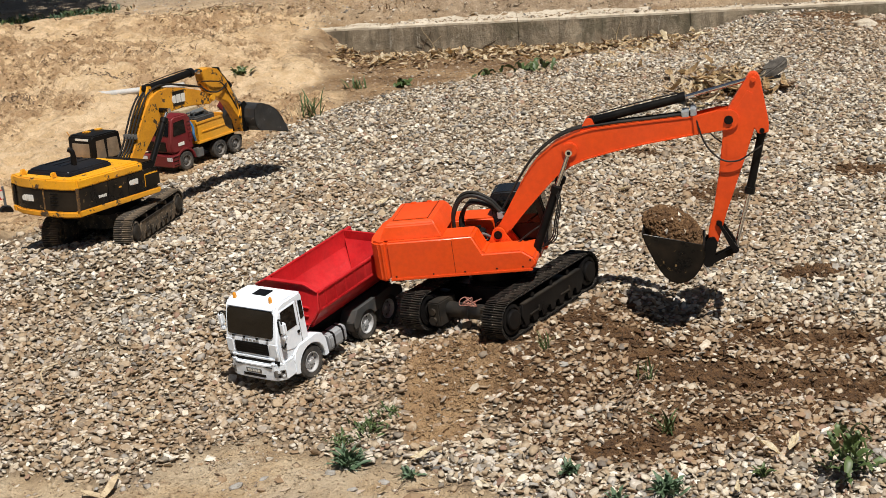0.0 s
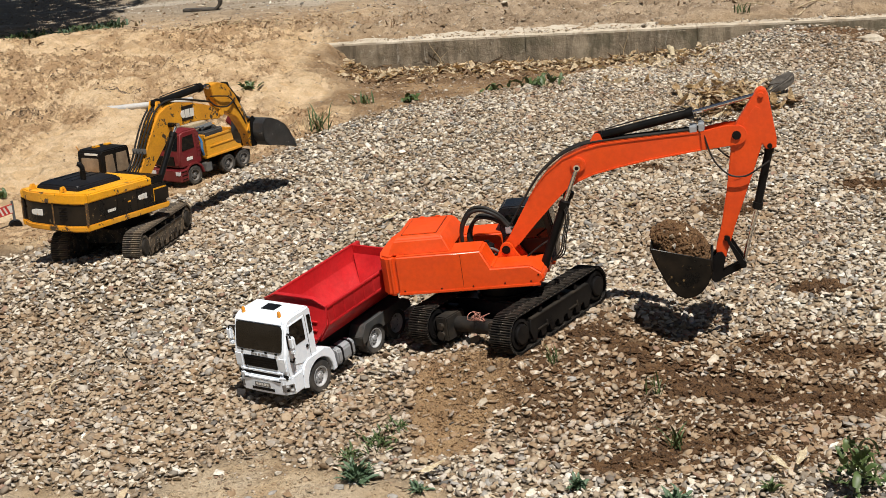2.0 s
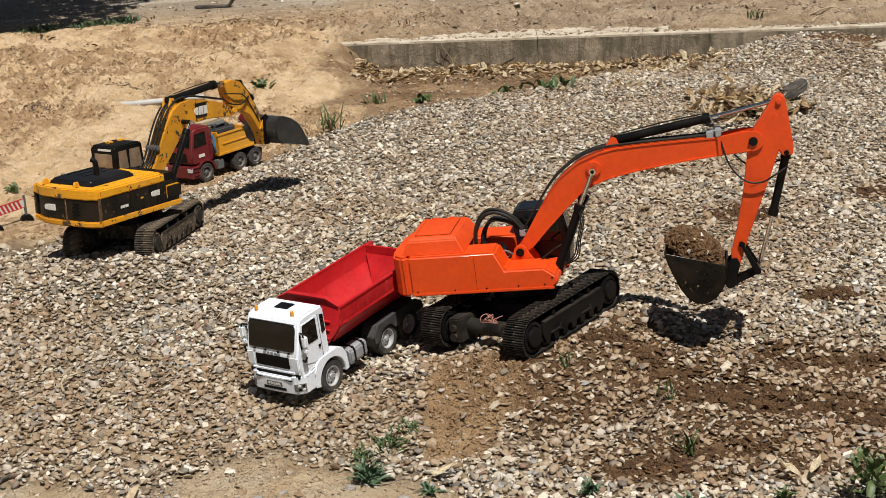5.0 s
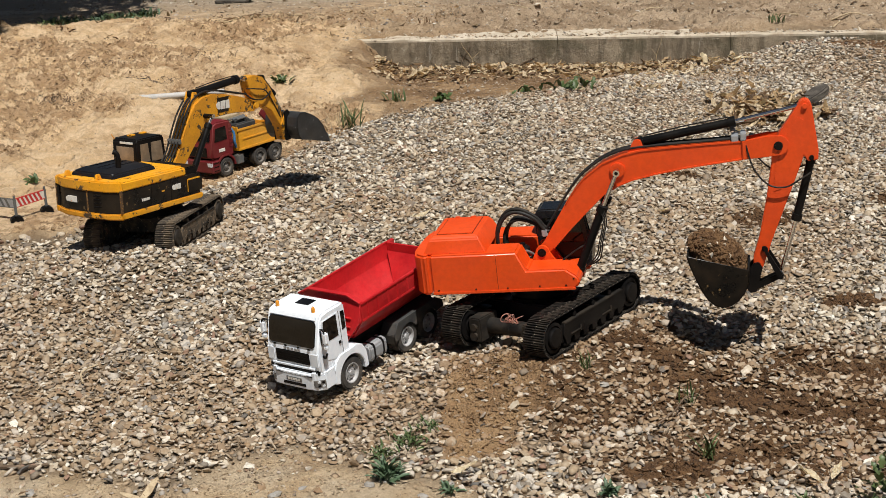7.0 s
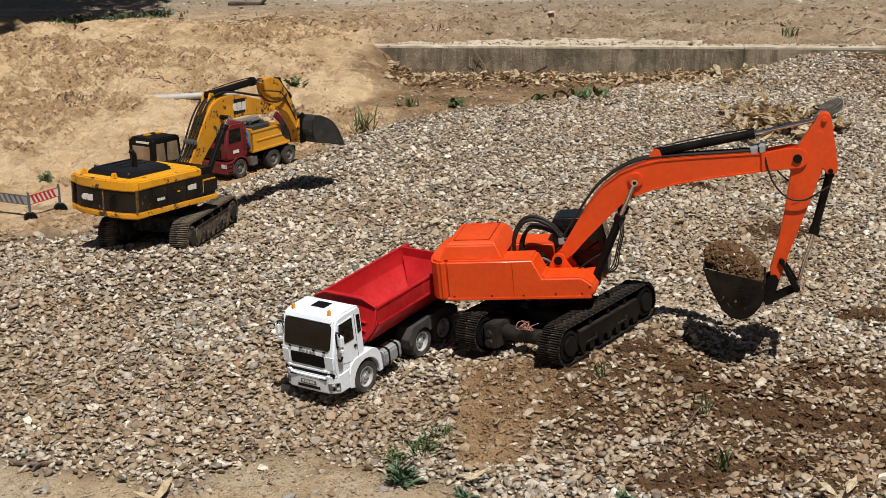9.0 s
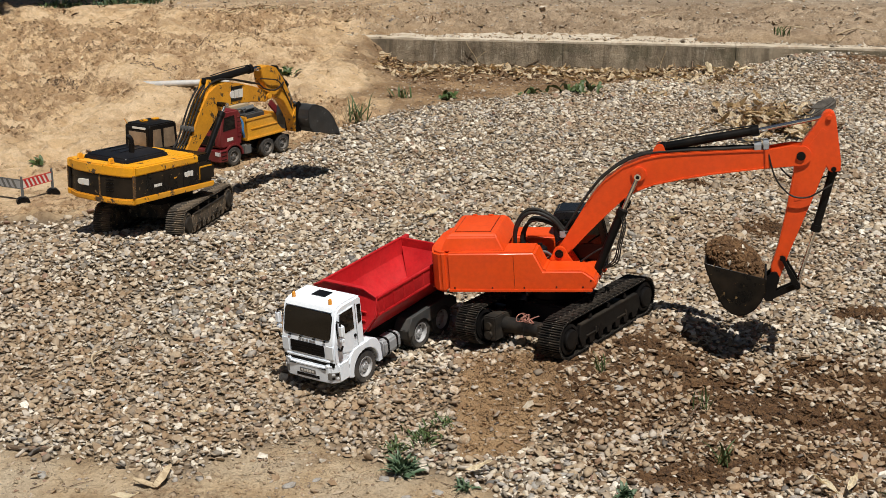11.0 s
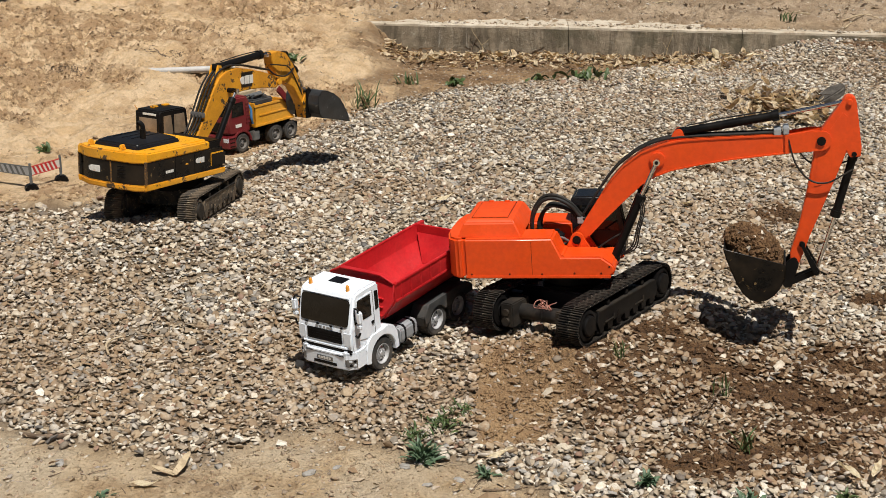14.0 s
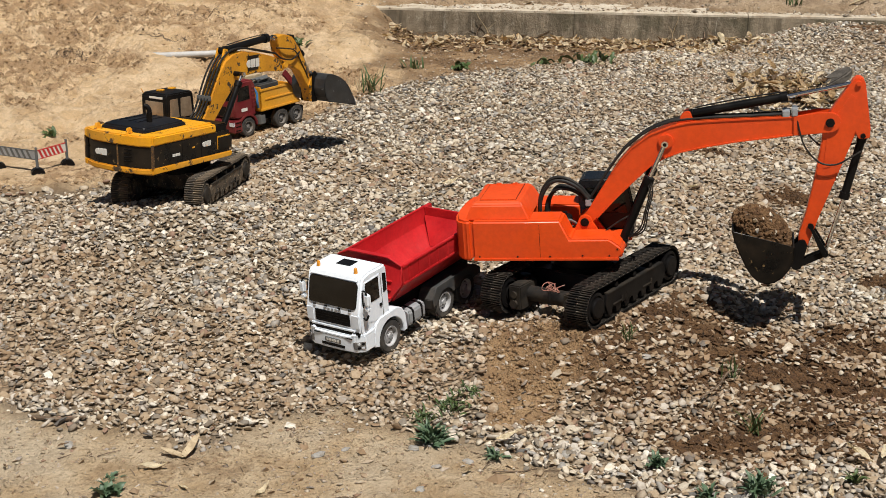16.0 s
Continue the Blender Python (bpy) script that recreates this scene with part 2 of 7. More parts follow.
DRY = leaf_material("dry_leaf", (0.46, 0.31, 0.15), (0.70, 0.54, 0.32))
DARKDRY = leaf_material("withered_leaf", (0.15, 0.09, 0.045), (0.36, 0.23, 0.115))
GREEN = leaf_material("green_leaf", (0.050, 0.092, 0.026), (0.12, 0.165, 0.055), 0.5)
BLUEGREEN = leaf_material("thistle_leaf", (0.065, 0.12, 0.065), (0.13, 0.20, 0.11), 0.5)
STRAW = leaf_material("straw", (0.34, 0.25, 0.13), (0.52, 0.42, 0.26))
BARK = surface("bark", (0.10, 0.065, 0.04), (0.21, 0.15, 0.10), 30, 0.9, bump=0.8)
PALEWOOD = surface("pale_wood", (0.36, 0.27, 0.16), (0.50, 0.40, 0.26), 40, 0.8, bump=0.5, worn=(0.20, 0.13, 0.07), worn_at=0.6)
GREYWOOD = surface("weathered_wood", (0.040, 0.034, 0.028), (0.11, 0.095, 0.078), 22, 0.9, bump=0.8)


def concrete_material():
    m, nt, b, where = blank("old_concrete", 0.9)
    stretch = node(nt, "ShaderNodeMapping")
    stretch.inputs["Scale"].default_value = (5.0, 1.0, 0.8)
    nt.links.new(where, stretch.inputs["Vector"])
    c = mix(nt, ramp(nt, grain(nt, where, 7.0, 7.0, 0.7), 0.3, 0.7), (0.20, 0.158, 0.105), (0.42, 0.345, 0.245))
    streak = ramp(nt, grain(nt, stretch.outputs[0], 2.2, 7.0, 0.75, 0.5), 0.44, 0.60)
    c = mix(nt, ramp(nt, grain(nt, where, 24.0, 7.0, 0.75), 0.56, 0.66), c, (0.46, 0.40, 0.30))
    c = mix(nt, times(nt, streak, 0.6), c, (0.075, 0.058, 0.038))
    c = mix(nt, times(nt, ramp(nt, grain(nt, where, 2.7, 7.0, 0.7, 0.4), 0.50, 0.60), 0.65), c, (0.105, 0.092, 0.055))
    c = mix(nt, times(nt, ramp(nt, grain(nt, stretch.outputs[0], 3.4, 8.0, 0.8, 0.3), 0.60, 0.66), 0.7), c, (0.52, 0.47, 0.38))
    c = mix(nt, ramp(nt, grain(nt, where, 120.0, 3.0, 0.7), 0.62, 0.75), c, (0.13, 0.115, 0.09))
    nt.links.new(c, b.inputs["Base Color"])
    relief(nt, b, times(nt, grain(nt, where, 70.0, 6.0, 0.75), grain(nt, where, 15.0, 4.0), "ADD"), 0.6, 0.012)
    return m


def slab_material():
    m, nt, b, where = blank("pale_concrete", 0.9)
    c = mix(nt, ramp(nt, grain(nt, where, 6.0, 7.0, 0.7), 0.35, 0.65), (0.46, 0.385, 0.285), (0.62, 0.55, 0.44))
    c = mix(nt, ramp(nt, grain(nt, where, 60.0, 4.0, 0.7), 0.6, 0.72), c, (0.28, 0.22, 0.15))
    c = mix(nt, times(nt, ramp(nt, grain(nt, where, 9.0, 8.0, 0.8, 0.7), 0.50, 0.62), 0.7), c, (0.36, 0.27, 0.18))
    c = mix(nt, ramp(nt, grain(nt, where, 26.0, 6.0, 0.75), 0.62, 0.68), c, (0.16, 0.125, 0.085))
    nt.links.new(c, b.inputs["Base Color"])
    relief(nt, b, grain(nt, where, 60.0, 6.0, 0.75), 0.5, 0.01)
    return m


CONCRETE, CEDGE = concrete_material(), slab_material()


# ---------- shapes ----------
def prism(prof, lo, hi, axis="y", bev=0.0, seg=2):
    """A closed outline, given in the two other axes, pushed along one axis."""
    bm = bmesh.new()
    put = {"y": lambda p, s: (p[0], s, p[1]), "x": lambda p, s: (s, p[0], p[1]), "z": lambda p, s: (p[0], p[1], s)}[axis]
    a = [bm.verts.new(put(p, lo)) for p in prof]
    b = [bm.verts.new(put(p, hi)) for p in prof]
    bm.faces.new(a), bm.faces.new(b[::-1])
    for i in range(len(prof)):
        j = (i + 1) % len(prof)
        bm.faces.new((a[j], a[i], b[i], b[j]))
    bmesh.ops.recalc_face_normals(bm, faces=bm.faces)
    if bev:
        edges = [e for e in bm.edges if len(e.link_faces) == 2 and e.calc_face_angle(0) > 0.3]
        bmesh.ops.bevel(bm, geom=edges, offset=bev, segments=seg, affect="EDGES", clamp_overlap=True)
    return bm


def block(x0, x1, y0, y1, z0, z1, bev=0.0, seg=2):
    return prism([(x0, z0), (x1, z0), (x1, z1), (x0, z1)], y0, y1, "y", bev, seg)


def rod(p, q, r, sides=16, r2=None, bev=0.0):
    p, q = Vector(p), Vector(q)
    bm = bmesh.new()
    bmesh.ops.create_cone(bm, cap_ends=True, segments=sides, radius1=r, radius2=r if r2 is None else r2, depth=(q - p).length)
    if bev:
        bmesh.ops.bevel(bm, geom=[e for e in bm.edges if e.calc_face_angle(0) > 1.0], offset=bev, segments=2, affect="EDGES")
    bmesh.ops.transform(bm, matrix=Matrix.Translation((p + q) / 2) @ (q - p).to_track_quat("Z", "Y").to_matrix().to_4x4(), verts=bm.verts)
    return bm


def spline(points, steps=6):
    pts = [Vector(p) for p in points]
    pts = [2 * pts[0] - pts[1], *pts, 2 * pts[-1] - pts[-2]]
    out = []
    for i in range(1, len(pts) - 2):
        for k in range(steps):
            t = k / steps
            a, b, c, d = pts[i - 1 : i + 3]
            out.append(0.5 * (2 * b + (c - a) * t + (2 * a - 5 * b + 4 * c - d) * t * t + (3 * b - a - 3 * c + d) * t ** 3))
    return out + [pts[-2]]


def tube(points, r, sides=7, steps=6, taper=1.0):
    line = spline(points, steps)
    bm, rings, side = bmesh.new(), [], Vector((0.31, 0.87, 0.2))
    for i, p in enumerate(line):
        way = (line[min(i + 1, len(line) - 1)] - line[max(i - 1, 0)]).normalized()
        u = way.cross(side).normalized()
        v = way.cross(u)
        rr = r * (1 + (taper - 1) * i / (len(line) - 1))
        rings.append([bm.verts.new(p + rr * (math.cos(2 * math.pi * k / sides) * u + math.sin(2 * math.pi * k / sides) * v)) for k in range(sides)])
    for a, b in zip(rings, rings[1:]):
        for k in range(sides):
            bm.faces.new((a[k], a[(k + 1) % sides], b[(k + 1) % sides], b[k]))
    bm.faces.new(rings[0][::-1]), bm.faces.new(rings[-1])
    bmesh.ops.recalc_face_normals(bm, faces=bm.faces)
    return bm


def lathe(prof, sides=24, axis="y", ring=False):
    """An outline of (radius, along) turned about an axis."""
    bm, rings = bmesh.new(), []
    for r, s in prof:
        ring = []
        for k in range(sides):
            a = 2 * math.pi * k / sides
            u, v = r * math.cos(a), r * math.sin(a)
            ring.append(bm.verts.new({"y": (u, s, v), "z": (u, v, s), "x": (s, u, v)}[axis]))
        rings.append(ring)
    for a, b in zip(rings, rings[1:] + rings[:1] if ring else rings[1:]):
        for k in range(sides):
            bm.faces.new((a[k], a[(k + 1) % sides], b[(k + 1) % sides], b[k]))
    if not ring:
        bm.faces.new(rings[0]), bm.faces.new(rings[-1][::-1])
    bmesh.ops.recalc_face_normals(bm, faces=bm.faces)
    return bm


def joined(*some):
    out = some[0]
    for b in some[1:]:
        me = bpy.data.meshes.new("piece")
        b.to_mesh(me)
        out.from_mesh(me)
        bpy.data.meshes.remove(me)
        b.free()
    return out


def moved(bm, m):
    bmesh.ops.transform(bm, matrix=m, verts=bm.verts)
    return bm


def as_mesh(name, bm, material, sharp=32):
    me = bpy.data.meshes.new(name)
    bm.to_mesh(me)
    bm.free()
    me.materials.append(material)
    me.polygons.foreach_set("use_smooth", [True] * len(me.polygons))
    me.set_sharp_from_angle(angle=radians(sharp))
    return me


def part(name, bm, material, parent, label="", m=None, sharp=32):
    """One mesh object under a thing or a part."""
    ob = new(name, bm if isinstance(bm, bpy.types.Mesh) else as_mesh(name, bm, material, sharp))
    ob.parent = parent
    if m is not None:
        ob.matrix_basis = m
    return tagged(ob, label)


def thing(name, m, label, category, group=""):
    ob = new(name)
    ob.empty_display_size = 0.05
    ob.matrix_basis = m
    return tagged(ob, label, category, group)


def lone(name, bm, material, m, label, category, group="", kind="", sharp=32):
    ob = new(name, bm if isinstance(bm, bpy.types.Mesh) else as_mesh(name, bm, material, sharp))
    ob.matrix_basis = m
    return tagged(ob, label, category, group, kind)


def arc(cx, cz, r, a0, a1, n):
    return [(cx + r * math.cos(radians(a0 + (a1 - a0) * i / n)), cz + r * math.sin(radians(a0 + (a1 - a0) * i / n))) for i in range(n + 1)]


# ---------- where the machines stand ----------
ORANGE_AT = pose(0.313, 3.051, 0.063, -3.81, -1.37, 54.05)
YELLOW_AT = pose(-0.8705, 3.9061, 0.0754, 0.69, 3.53, 80.55)
TRUCK_AT = pose(-0.2282, 2.8782, -0.0021, 1.31, 4.84, 236.73)
LORRY_AT = pose(-0.8648, 4.8494, 0.030, 1.77, 0.17, 233.77)
FOOTPRINTS = ((ORANGE_AT, -0.24, 0.24, 0.17), (YELLOW_AT, -0.17, 0.25, 0.16), (TRUCK_AT, -0.36, 0.06, 0.10), (LORRY_AT, -0.30, 0.05, 0.09))


# ---------- ground ----------
def ease(v, a, b):
    t = np.clip((np.asarray(v, float) - a) / (b - a), 0, 1)
    return t * t * (3 - 2 * t)


TABLE = np.random.RandomState(7).rand(256, 256)


def lumps(x, y, scale, octaves=4, gain=0.5, shift=0.0):
    """Smooth random heights, about -1 to 1."""
    x, y = np.asarray(x, float) * scale + 37.7 + shift, np.asarray(y, float) * scale + 11.3 + 2.3 * shift
    out, amp, total = 0.0, 1.0, 0.0
    for _ in range(octaves):
        i, j = np.floor(x).astype(int), np.floor(y).astype(int)
        u, v = x - i, y - j
        u, v = u * u * (3 - 2 * u), v * v * (3 - 2 * v)
        a, b = TABLE[i % 256, j % 256], TABLE[(i + 1) % 256, j % 256]
        c, d = TABLE[i % 256, (j + 1) % 256], TABLE[(i + 1) % 256, (j + 1) % 256]
        out = out + amp * (2 * ((a * (1 - u) + b * u) * (1 - v) + (c * (1 - u) + d * u) * v) - 1)
        total += amp
        x, y, amp = x * 2.03 + 5.1, y * 2.03 + 9.7, amp * gain
    return out / total


def kerb_line(x):
    return 7.165 - 0.133 * np.asarray(x, float)


def kerb_width(x):
    return np.interp(x, (-0.8, 0.1, 0.75, 1.1, 1.7, 2.3), (0.20, 0.19, 0.24, 0.17, 0.09, 0.06))


def gravel_front(x):
    return np.interp(x, (-2, -1.03, -0.77, -0.56, -0.40, -0.26, -0.13, 0.065, 0.18, 0.32, 0.45, 2), (2.75, 2.53, 2.42, 2.36, 2.45, 2.51, 2.43, 2.38, 2.27, 2.20, 2.10, 1.9))


def gravel_back(x):
    return np.interp(x, (-3, -1.3, -0.98, -0.88, -0.52, -0.27, -0.03, 0.2, 0.43, 0.72, 1.0, 1.3, 2.4, 4), (4.0, 4.03, 4.15, 4.52, 5.22, 5.66, 5.90, 6.03, 6.13, 6.46, 6.76, 7.05, 7.1, 7.1))


EARTH_SPOTS = ((0.50, 2.93, 0.08, 0.045), (0.59, 2.92, 0.08, 0.045), (0.675, 2.83, 0.08, 0.055), (0.76, 2.70, 0.12, 0.075), (0.87, 2.65, 0.12, 0.07),
               (0.98, 2.63, 0.12, 0.06), (1.08, 2.58, 0.12, 0.075), (1.17, 2.57, 0.12, 0.06), (0.91, 2.94, 0.06, 0.04), (1.01, 2.86, 0.12, 0.06),
               (1.13, 2.86, 0.13, 0.055), (0.70, 2.43, 0.13, 0.05), (0.57, 2.38, 0.10, 0.06), (1.51, 4.12, 0.10, 0.09), (1.14, 3.26, 0.08, 0.05),
               (1.02, 4.0, 0.13, 0.10), (0.84, 4.5, 0.07, 0.05), (2.05, 6.78, 0.22, 0.10), (2.25, 6.60, 0.20, 0.12))
DUSTY_SPOTS = ((0.81, 3.76, 0.20, 0.13), (1.95, 6.35, 0.35, 0.30), (1.30, 6.35, 0.25, 0.15), (0.95, 4.6, 0.22, 0.25), (-0.95, 2.85, 0.42, 0.22), (-0.45, 3.0, 0.22, 0.14), (-0.85, 2.68, 0.34, 0.14), (-1.1, 3.15, 0.34, 0.26), (-0.42, 2.56, 0.24, 0.10), (0.40, 4.15, 0.30, 0.20), (0.95, 3.55, 0.25, 0.18), (-0.65, 2.86, 0.42, 0.16), (0.35, 2.70, 0.45, 0.22), (0.58, 2.78, 0.34, 0.26), (0.78, 2.46, 0.40, 0.20), (0.85, 2.65, 0.45, 0.30), (-0.35, 2.65, 0.35, 0.12), (0.95, 3.9, 0.35, 0.35), (-0.25, 4.25, 0.3, 0.16), (-1.0, 3.3, 0.2, 0.15))

DUG_SPOTS = ((0.53, 2.80, 0.32, 0.24), (0.42, 2.66, 0.16, 0.14), (0.76, 2.46, 0.36, 0.17), (0.88, 2.72, 0.42, 0.26))


def spots(x, y, some, lo=1.25, hi=0.65):
    out = np.zeros_like(np.asarray(x, float))
    wob = 0.55 * lumps(x, y, 9.0, 5, 0.7, 3.0)
    for cx, cy, rx, ry in some:
        out = np.maximum(out, ease(np.hypot((x - cx) / rx, (y - cy) / ry) + wob, lo, hi))
    return out


def crumbly(x, y):
    """Where the sand has been dug over."""
    along, across = 0.54 * x - 0.84 * y, 0.84 * x + 0.54 * y
    return 0.10 + 0.90 * ease(lumps(across * 2.2, along, 1.35, 5, 0.66, 4.0), -0.20, 0.08)


def soil_patch(x, y):
    """A bare tan patch with a straight edge on its left, between the big machine and the front."""
    w = lumps(x, y, 12.0, 5, 0.7, 9.0)
    right = np.interp(y, (2.42, 2.53, 2.67, 2.95), (0.14, 0.21, 0.33, 0.37))
    return ease(x - 0.058 + 0.03 * w, -0.010, 0.014) * ease(right - x + 0.10 * w, -0.05, 0.06) * ease(y - 2.45 + 0.05 * w, -0.03, 0.04) * ease(2.90 - y + 0.09 * w, -0.07, 0.09)


def zones(x, y):
    """How much each point belongs to gravel, sand, brown earth, front strip, yard and the far end of the yard."""
    w = 0.10 * lumps(x, y, 5.0, 4, 0.6, 1.0)
    g = ease(y - gravel_front(x) + 0.6 * w, -0.03, 0.05) * ease(gravel_back(x) - y + w, -0.08, 0.10)
    behind = kerb_line(x) + np.where(x < -0.6, 0.45 - 0.25 * np.clip(x + 0.6, -1.5, 0), 0.12)
    yard = ease(y - behind + 1.2 * w, -0.10, 0.10)
    far = ease(y + 1.5 * w + 0.35 * ease(x, -0.5, 0.8), 8.3, 9.1)
    yard_soil = yard * (0.40 + 0.60 * ease(x + 3 * w, -0.9, 0.3))
    beyond = ease(y - gravel_back(x) + w, -0.06, 0.10)
    side = ease(x + 0.9 * (y - 6.2) * 0.15 + 2.0 * w, -0.52, -0.18)
    sand = np.maximum(beyond * (1 - side), yard)
    earth = np.maximum(np.maximum(beyond * side * 0.9, spots(x, y, EARTH_SPOTS)), soil_patch(x, y))
    front = ease(gravel_front(x) - y - 0.6 * w, -0.05, 0.05)
    return g, sand, earth * (1 - yard), front, yard_soil, far


def height(x, y):
    x, y = np.asarray(x, float), np.asarray(y, float)
    stones = np.interp(y, (0, 2.2, 2.6, 3.2, 4.2, 5.5, 6.2, 6.7, 7.1), (-0.035, -0.03, -0.012, 0.02, 0.045, 0.045, 0.025, -0.02, -0.045))
    stones = stones + np.interp(x, (0.9, 1.35, 1.52, 1.66, 1.85, 2.05, 2.35, 3.2), (0.0, 0.015, 0.055, 0.095, 0.118, 0.105, 0.07, 0.06)) * ease(y + 0.08 * lumps(x, y, 3.0, 3, 0.6, 2.0), 5.9, 7.0) + 0.02 * ease(x, 0.3, 0.9) * ease(y, 3.0, 2.2)
    sand = np.interp(y, (3.5, 4.4, 5.2, 6.0, 6.7, 7.2, 7.9), (0.04, 0.02, 0.0, -0.005, 0.042, 0.100, 0.105))
    edge = np.interp(y, (4.0, 4.65, 5.35, 5.9, 6.4, 7.1), (-1.0, -0.92, -0.62, -0.5, -0.45, -0.42))
    s = ease(x, edge + 0.16, edge - 0.16) * ease(y, 3.9, 4.3)
    z = stones * (1 - s) + sand * s
    k = kerb_line(x)
    top = 0.094 + 0.022 * ease(y - k - kerb_width(x) + 0.05 * lumps(x, y, 6.0, 4, 0.6, 7.0), -0.035, 0.03) + 0.010 * lumps(x, y, 7.0, 4, 0.65, 6.0)
    z = z + (top - z) * ease(y - k, 0.012, 0.060) * ease(x, -0.75, -0.55) + (0.102 - z) * ease(y, 7.6, 8.1) * (1 - ease(x, -0.75, -0.55))
    z = z - 0.016 * spots(x, y, EARTH_SPOTS[:12]) - 0.014 * soil_patch(x, y)
    for m, x0, x1, half in FOOTPRINTS:
        n, o = m.to_3x3().col[2], m.translation
        ax, ay = m.to_3x3().col[0], m.to_3x3().col[1]
        u = (x - o.x) * ax.x + (y - o.y) * ax.y
        v = (x - o.x) * ay.x + (y - o.y) * ay.y
        d = np.hypot(np.maximum(np.maximum(x0 - u, u - x1), 0), np.maximum(np.abs(v) - half, 0))
        z = z + (o.z - (n.x * (x - o.x) + n.y * (y - o.y)) / n.z - 0.004 - z) * (1 - ease(d, 0.0, 0.22))
    z = z + 0.066 * np.exp(-(((x + 0.90) / 0.30) ** 2 + ((y - 3.55) / 0.15) ** 2))
    g, sandy, earth, front, yard, far = zones(x, y)
    near = ease(np.abs(x), 12, 5) * ease(y, 30, 12)
    calm = 0.0
    for m, x0, x1, half in FOOTPRINTS:
        calm = np.maximum(calm, ease(np.hypot(x - m.translation.x, y - m.translation.y), 0.45, 0.2))
    still = ease(np.hypot(x - LORRY_AT.translation.x - 0.10, y - LORRY_AT.translation.y - 0.10), 0.28, 0.55)
    rough = sandy * (0.1 + 0.9 * still) * (1 - ease(y, 7.9, 8.5)) * (0.058 * lumps(x, y, 2.4, 5, 0.55) + 0.075 * (0.4 - np.abs(lumps(x, y, 5.0, 5, 0.72, 5.0))) + crumbly(x, y) * (0.040 * lumps(x, y, 14.0, 4, 0.75, 2.0) + 0.024 * lumps(x, y, 34.0, 3, 0.7, 22.0) - 0.030 * np.abs(lumps(x, y, 9.0, 4, 0.75, 8.0)))) + 0.019 * earth * lumps(x, y, 24.0, 4, 0.7)
    rough = rough + 0.014 * g * lumps(x, y, 4.0, 4) * (1 - calm) + 0.013 * front * lumps(x, y, 14.0, 5, 0.72) + 0.020 * yard * lumps(x, y, 4.0, 5, 0.72)
    slant = lumps((0.84 * x + 0.54 * y) * 3.0, 0.54 * x - 0.84 * y, 2.3, 5, 0.62, 15.0)
    rough = rough + 0.040 * sandy * still * (1 - ease(y, 7.7, 8.3)) * ease(y, 4.5, 5.6) * (0.35 - np.abs(slant))
    flat = 1 - ease(np.hypot(x + 1.45, y - 4.34), 0.14, 0.34)
    return (z + rough * near) * (1 - flat) + (0.033 + 0.15 * rough) * flat


def on_ground(x, y):
    return float(height(np.array([x]), np.array([y]))[0])


def grow(start, stop, step, ratio):
    out = [start]
    while abs(out[-1] - start) < abs(stop - start):
        out.append(out[-1] + step)
        step *= ratio
    return out


def build_ground():
    xs = np.array(sorted(set(grow(-2.6, -420, -0.06, 1.25)) | set(np.arange(-2.6, 0.0, 0.012).round(4)) | set(np.arange(0.0, 1.3, 0.016).round(4)) | set(np.arange(1.3, 2.6, 0.026).round(4)) | set(grow(2.6, 420, 0.06, 1.25))))
    ys = np.array(sorted(set(grow(1.9, -420, -0.06, 1.25)) | set(np.arange(1.9, 4.2, 0.016).round(4)) | set(np.arange(4.2, 8.3, 0.012).round(4)) | set(np.arange(8.3, 10.4, 0.04).round(4)) | set(grow(10.4, 420, 0.06, 1.25))))
    gx, gy = np.meshgrid(xs, ys)
    gz = height(gx, gy)
    me = bpy.data.meshes.new("ground")
    nx, ny = len(xs), len(ys)
    co = np.stack([gx, gy, gz], -1).reshape(-1, 3)
    i = (np.arange(ny - 1)[:, None] * nx + np.arange(nx - 1)[None]).ravel()
    faces = np.stack([i, i + 1, i + nx + 1, i + nx], 1)
    fill_mesh(me, co, faces)
    for name, v in zip(("gravel", "sand", "earth", "front", "yard", "far"), zones(gx, gy)):
        me.attributes.new(name, "FLOAT", "POINT").data.foreach_set("value", v.ravel().astype(np.float32))
    me.attributes.new("dug", "FLOAT", "POINT").data.foreach_set("value", crumbly(gx, gy).ravel().astype(np.float32))
    me.attributes.new("moist", "FLOAT", "POINT").data.foreach_set("value", np.maximum(np.maximum(spots(gx, gy, EARTH_SPOTS, 1.15, 0.7), 0.8 * spots(gx, gy, DUG_SPOTS)), 0.75 * zones(gx, gy)[2] * ease(gy, 5.4, 6.0) * ease(lumps(gx, gy, 5.0, 4, 0.6, 12.0), -0.35, 0.15)).ravel().astype(np.float32))
    me.materials.append(SOIL)
    return tagged(new("ground", me), "sandy brown building-yard soil, dug and uneven", "ground", kind="structure")


def fill_mesh(me, co, faces):
    n, k = faces.shape
    me.vertices.add(len(co))
    me.vertices.foreach_set("co", co.astype(np.float32).ravel())
    me.loops.add(n * k)
    me.loops.foreach_set("vertex_index", faces.astype(np.int32).ravel())
    me.polygons.add(n)
    me.polygons.foreach_set("loop_start", np.arange(0, n * k, k, dtype=np.int32))
    me.polygons.foreach_set("use_smooth", np.ones(n, dtype=bool))
    me.update(calc_edges=True)


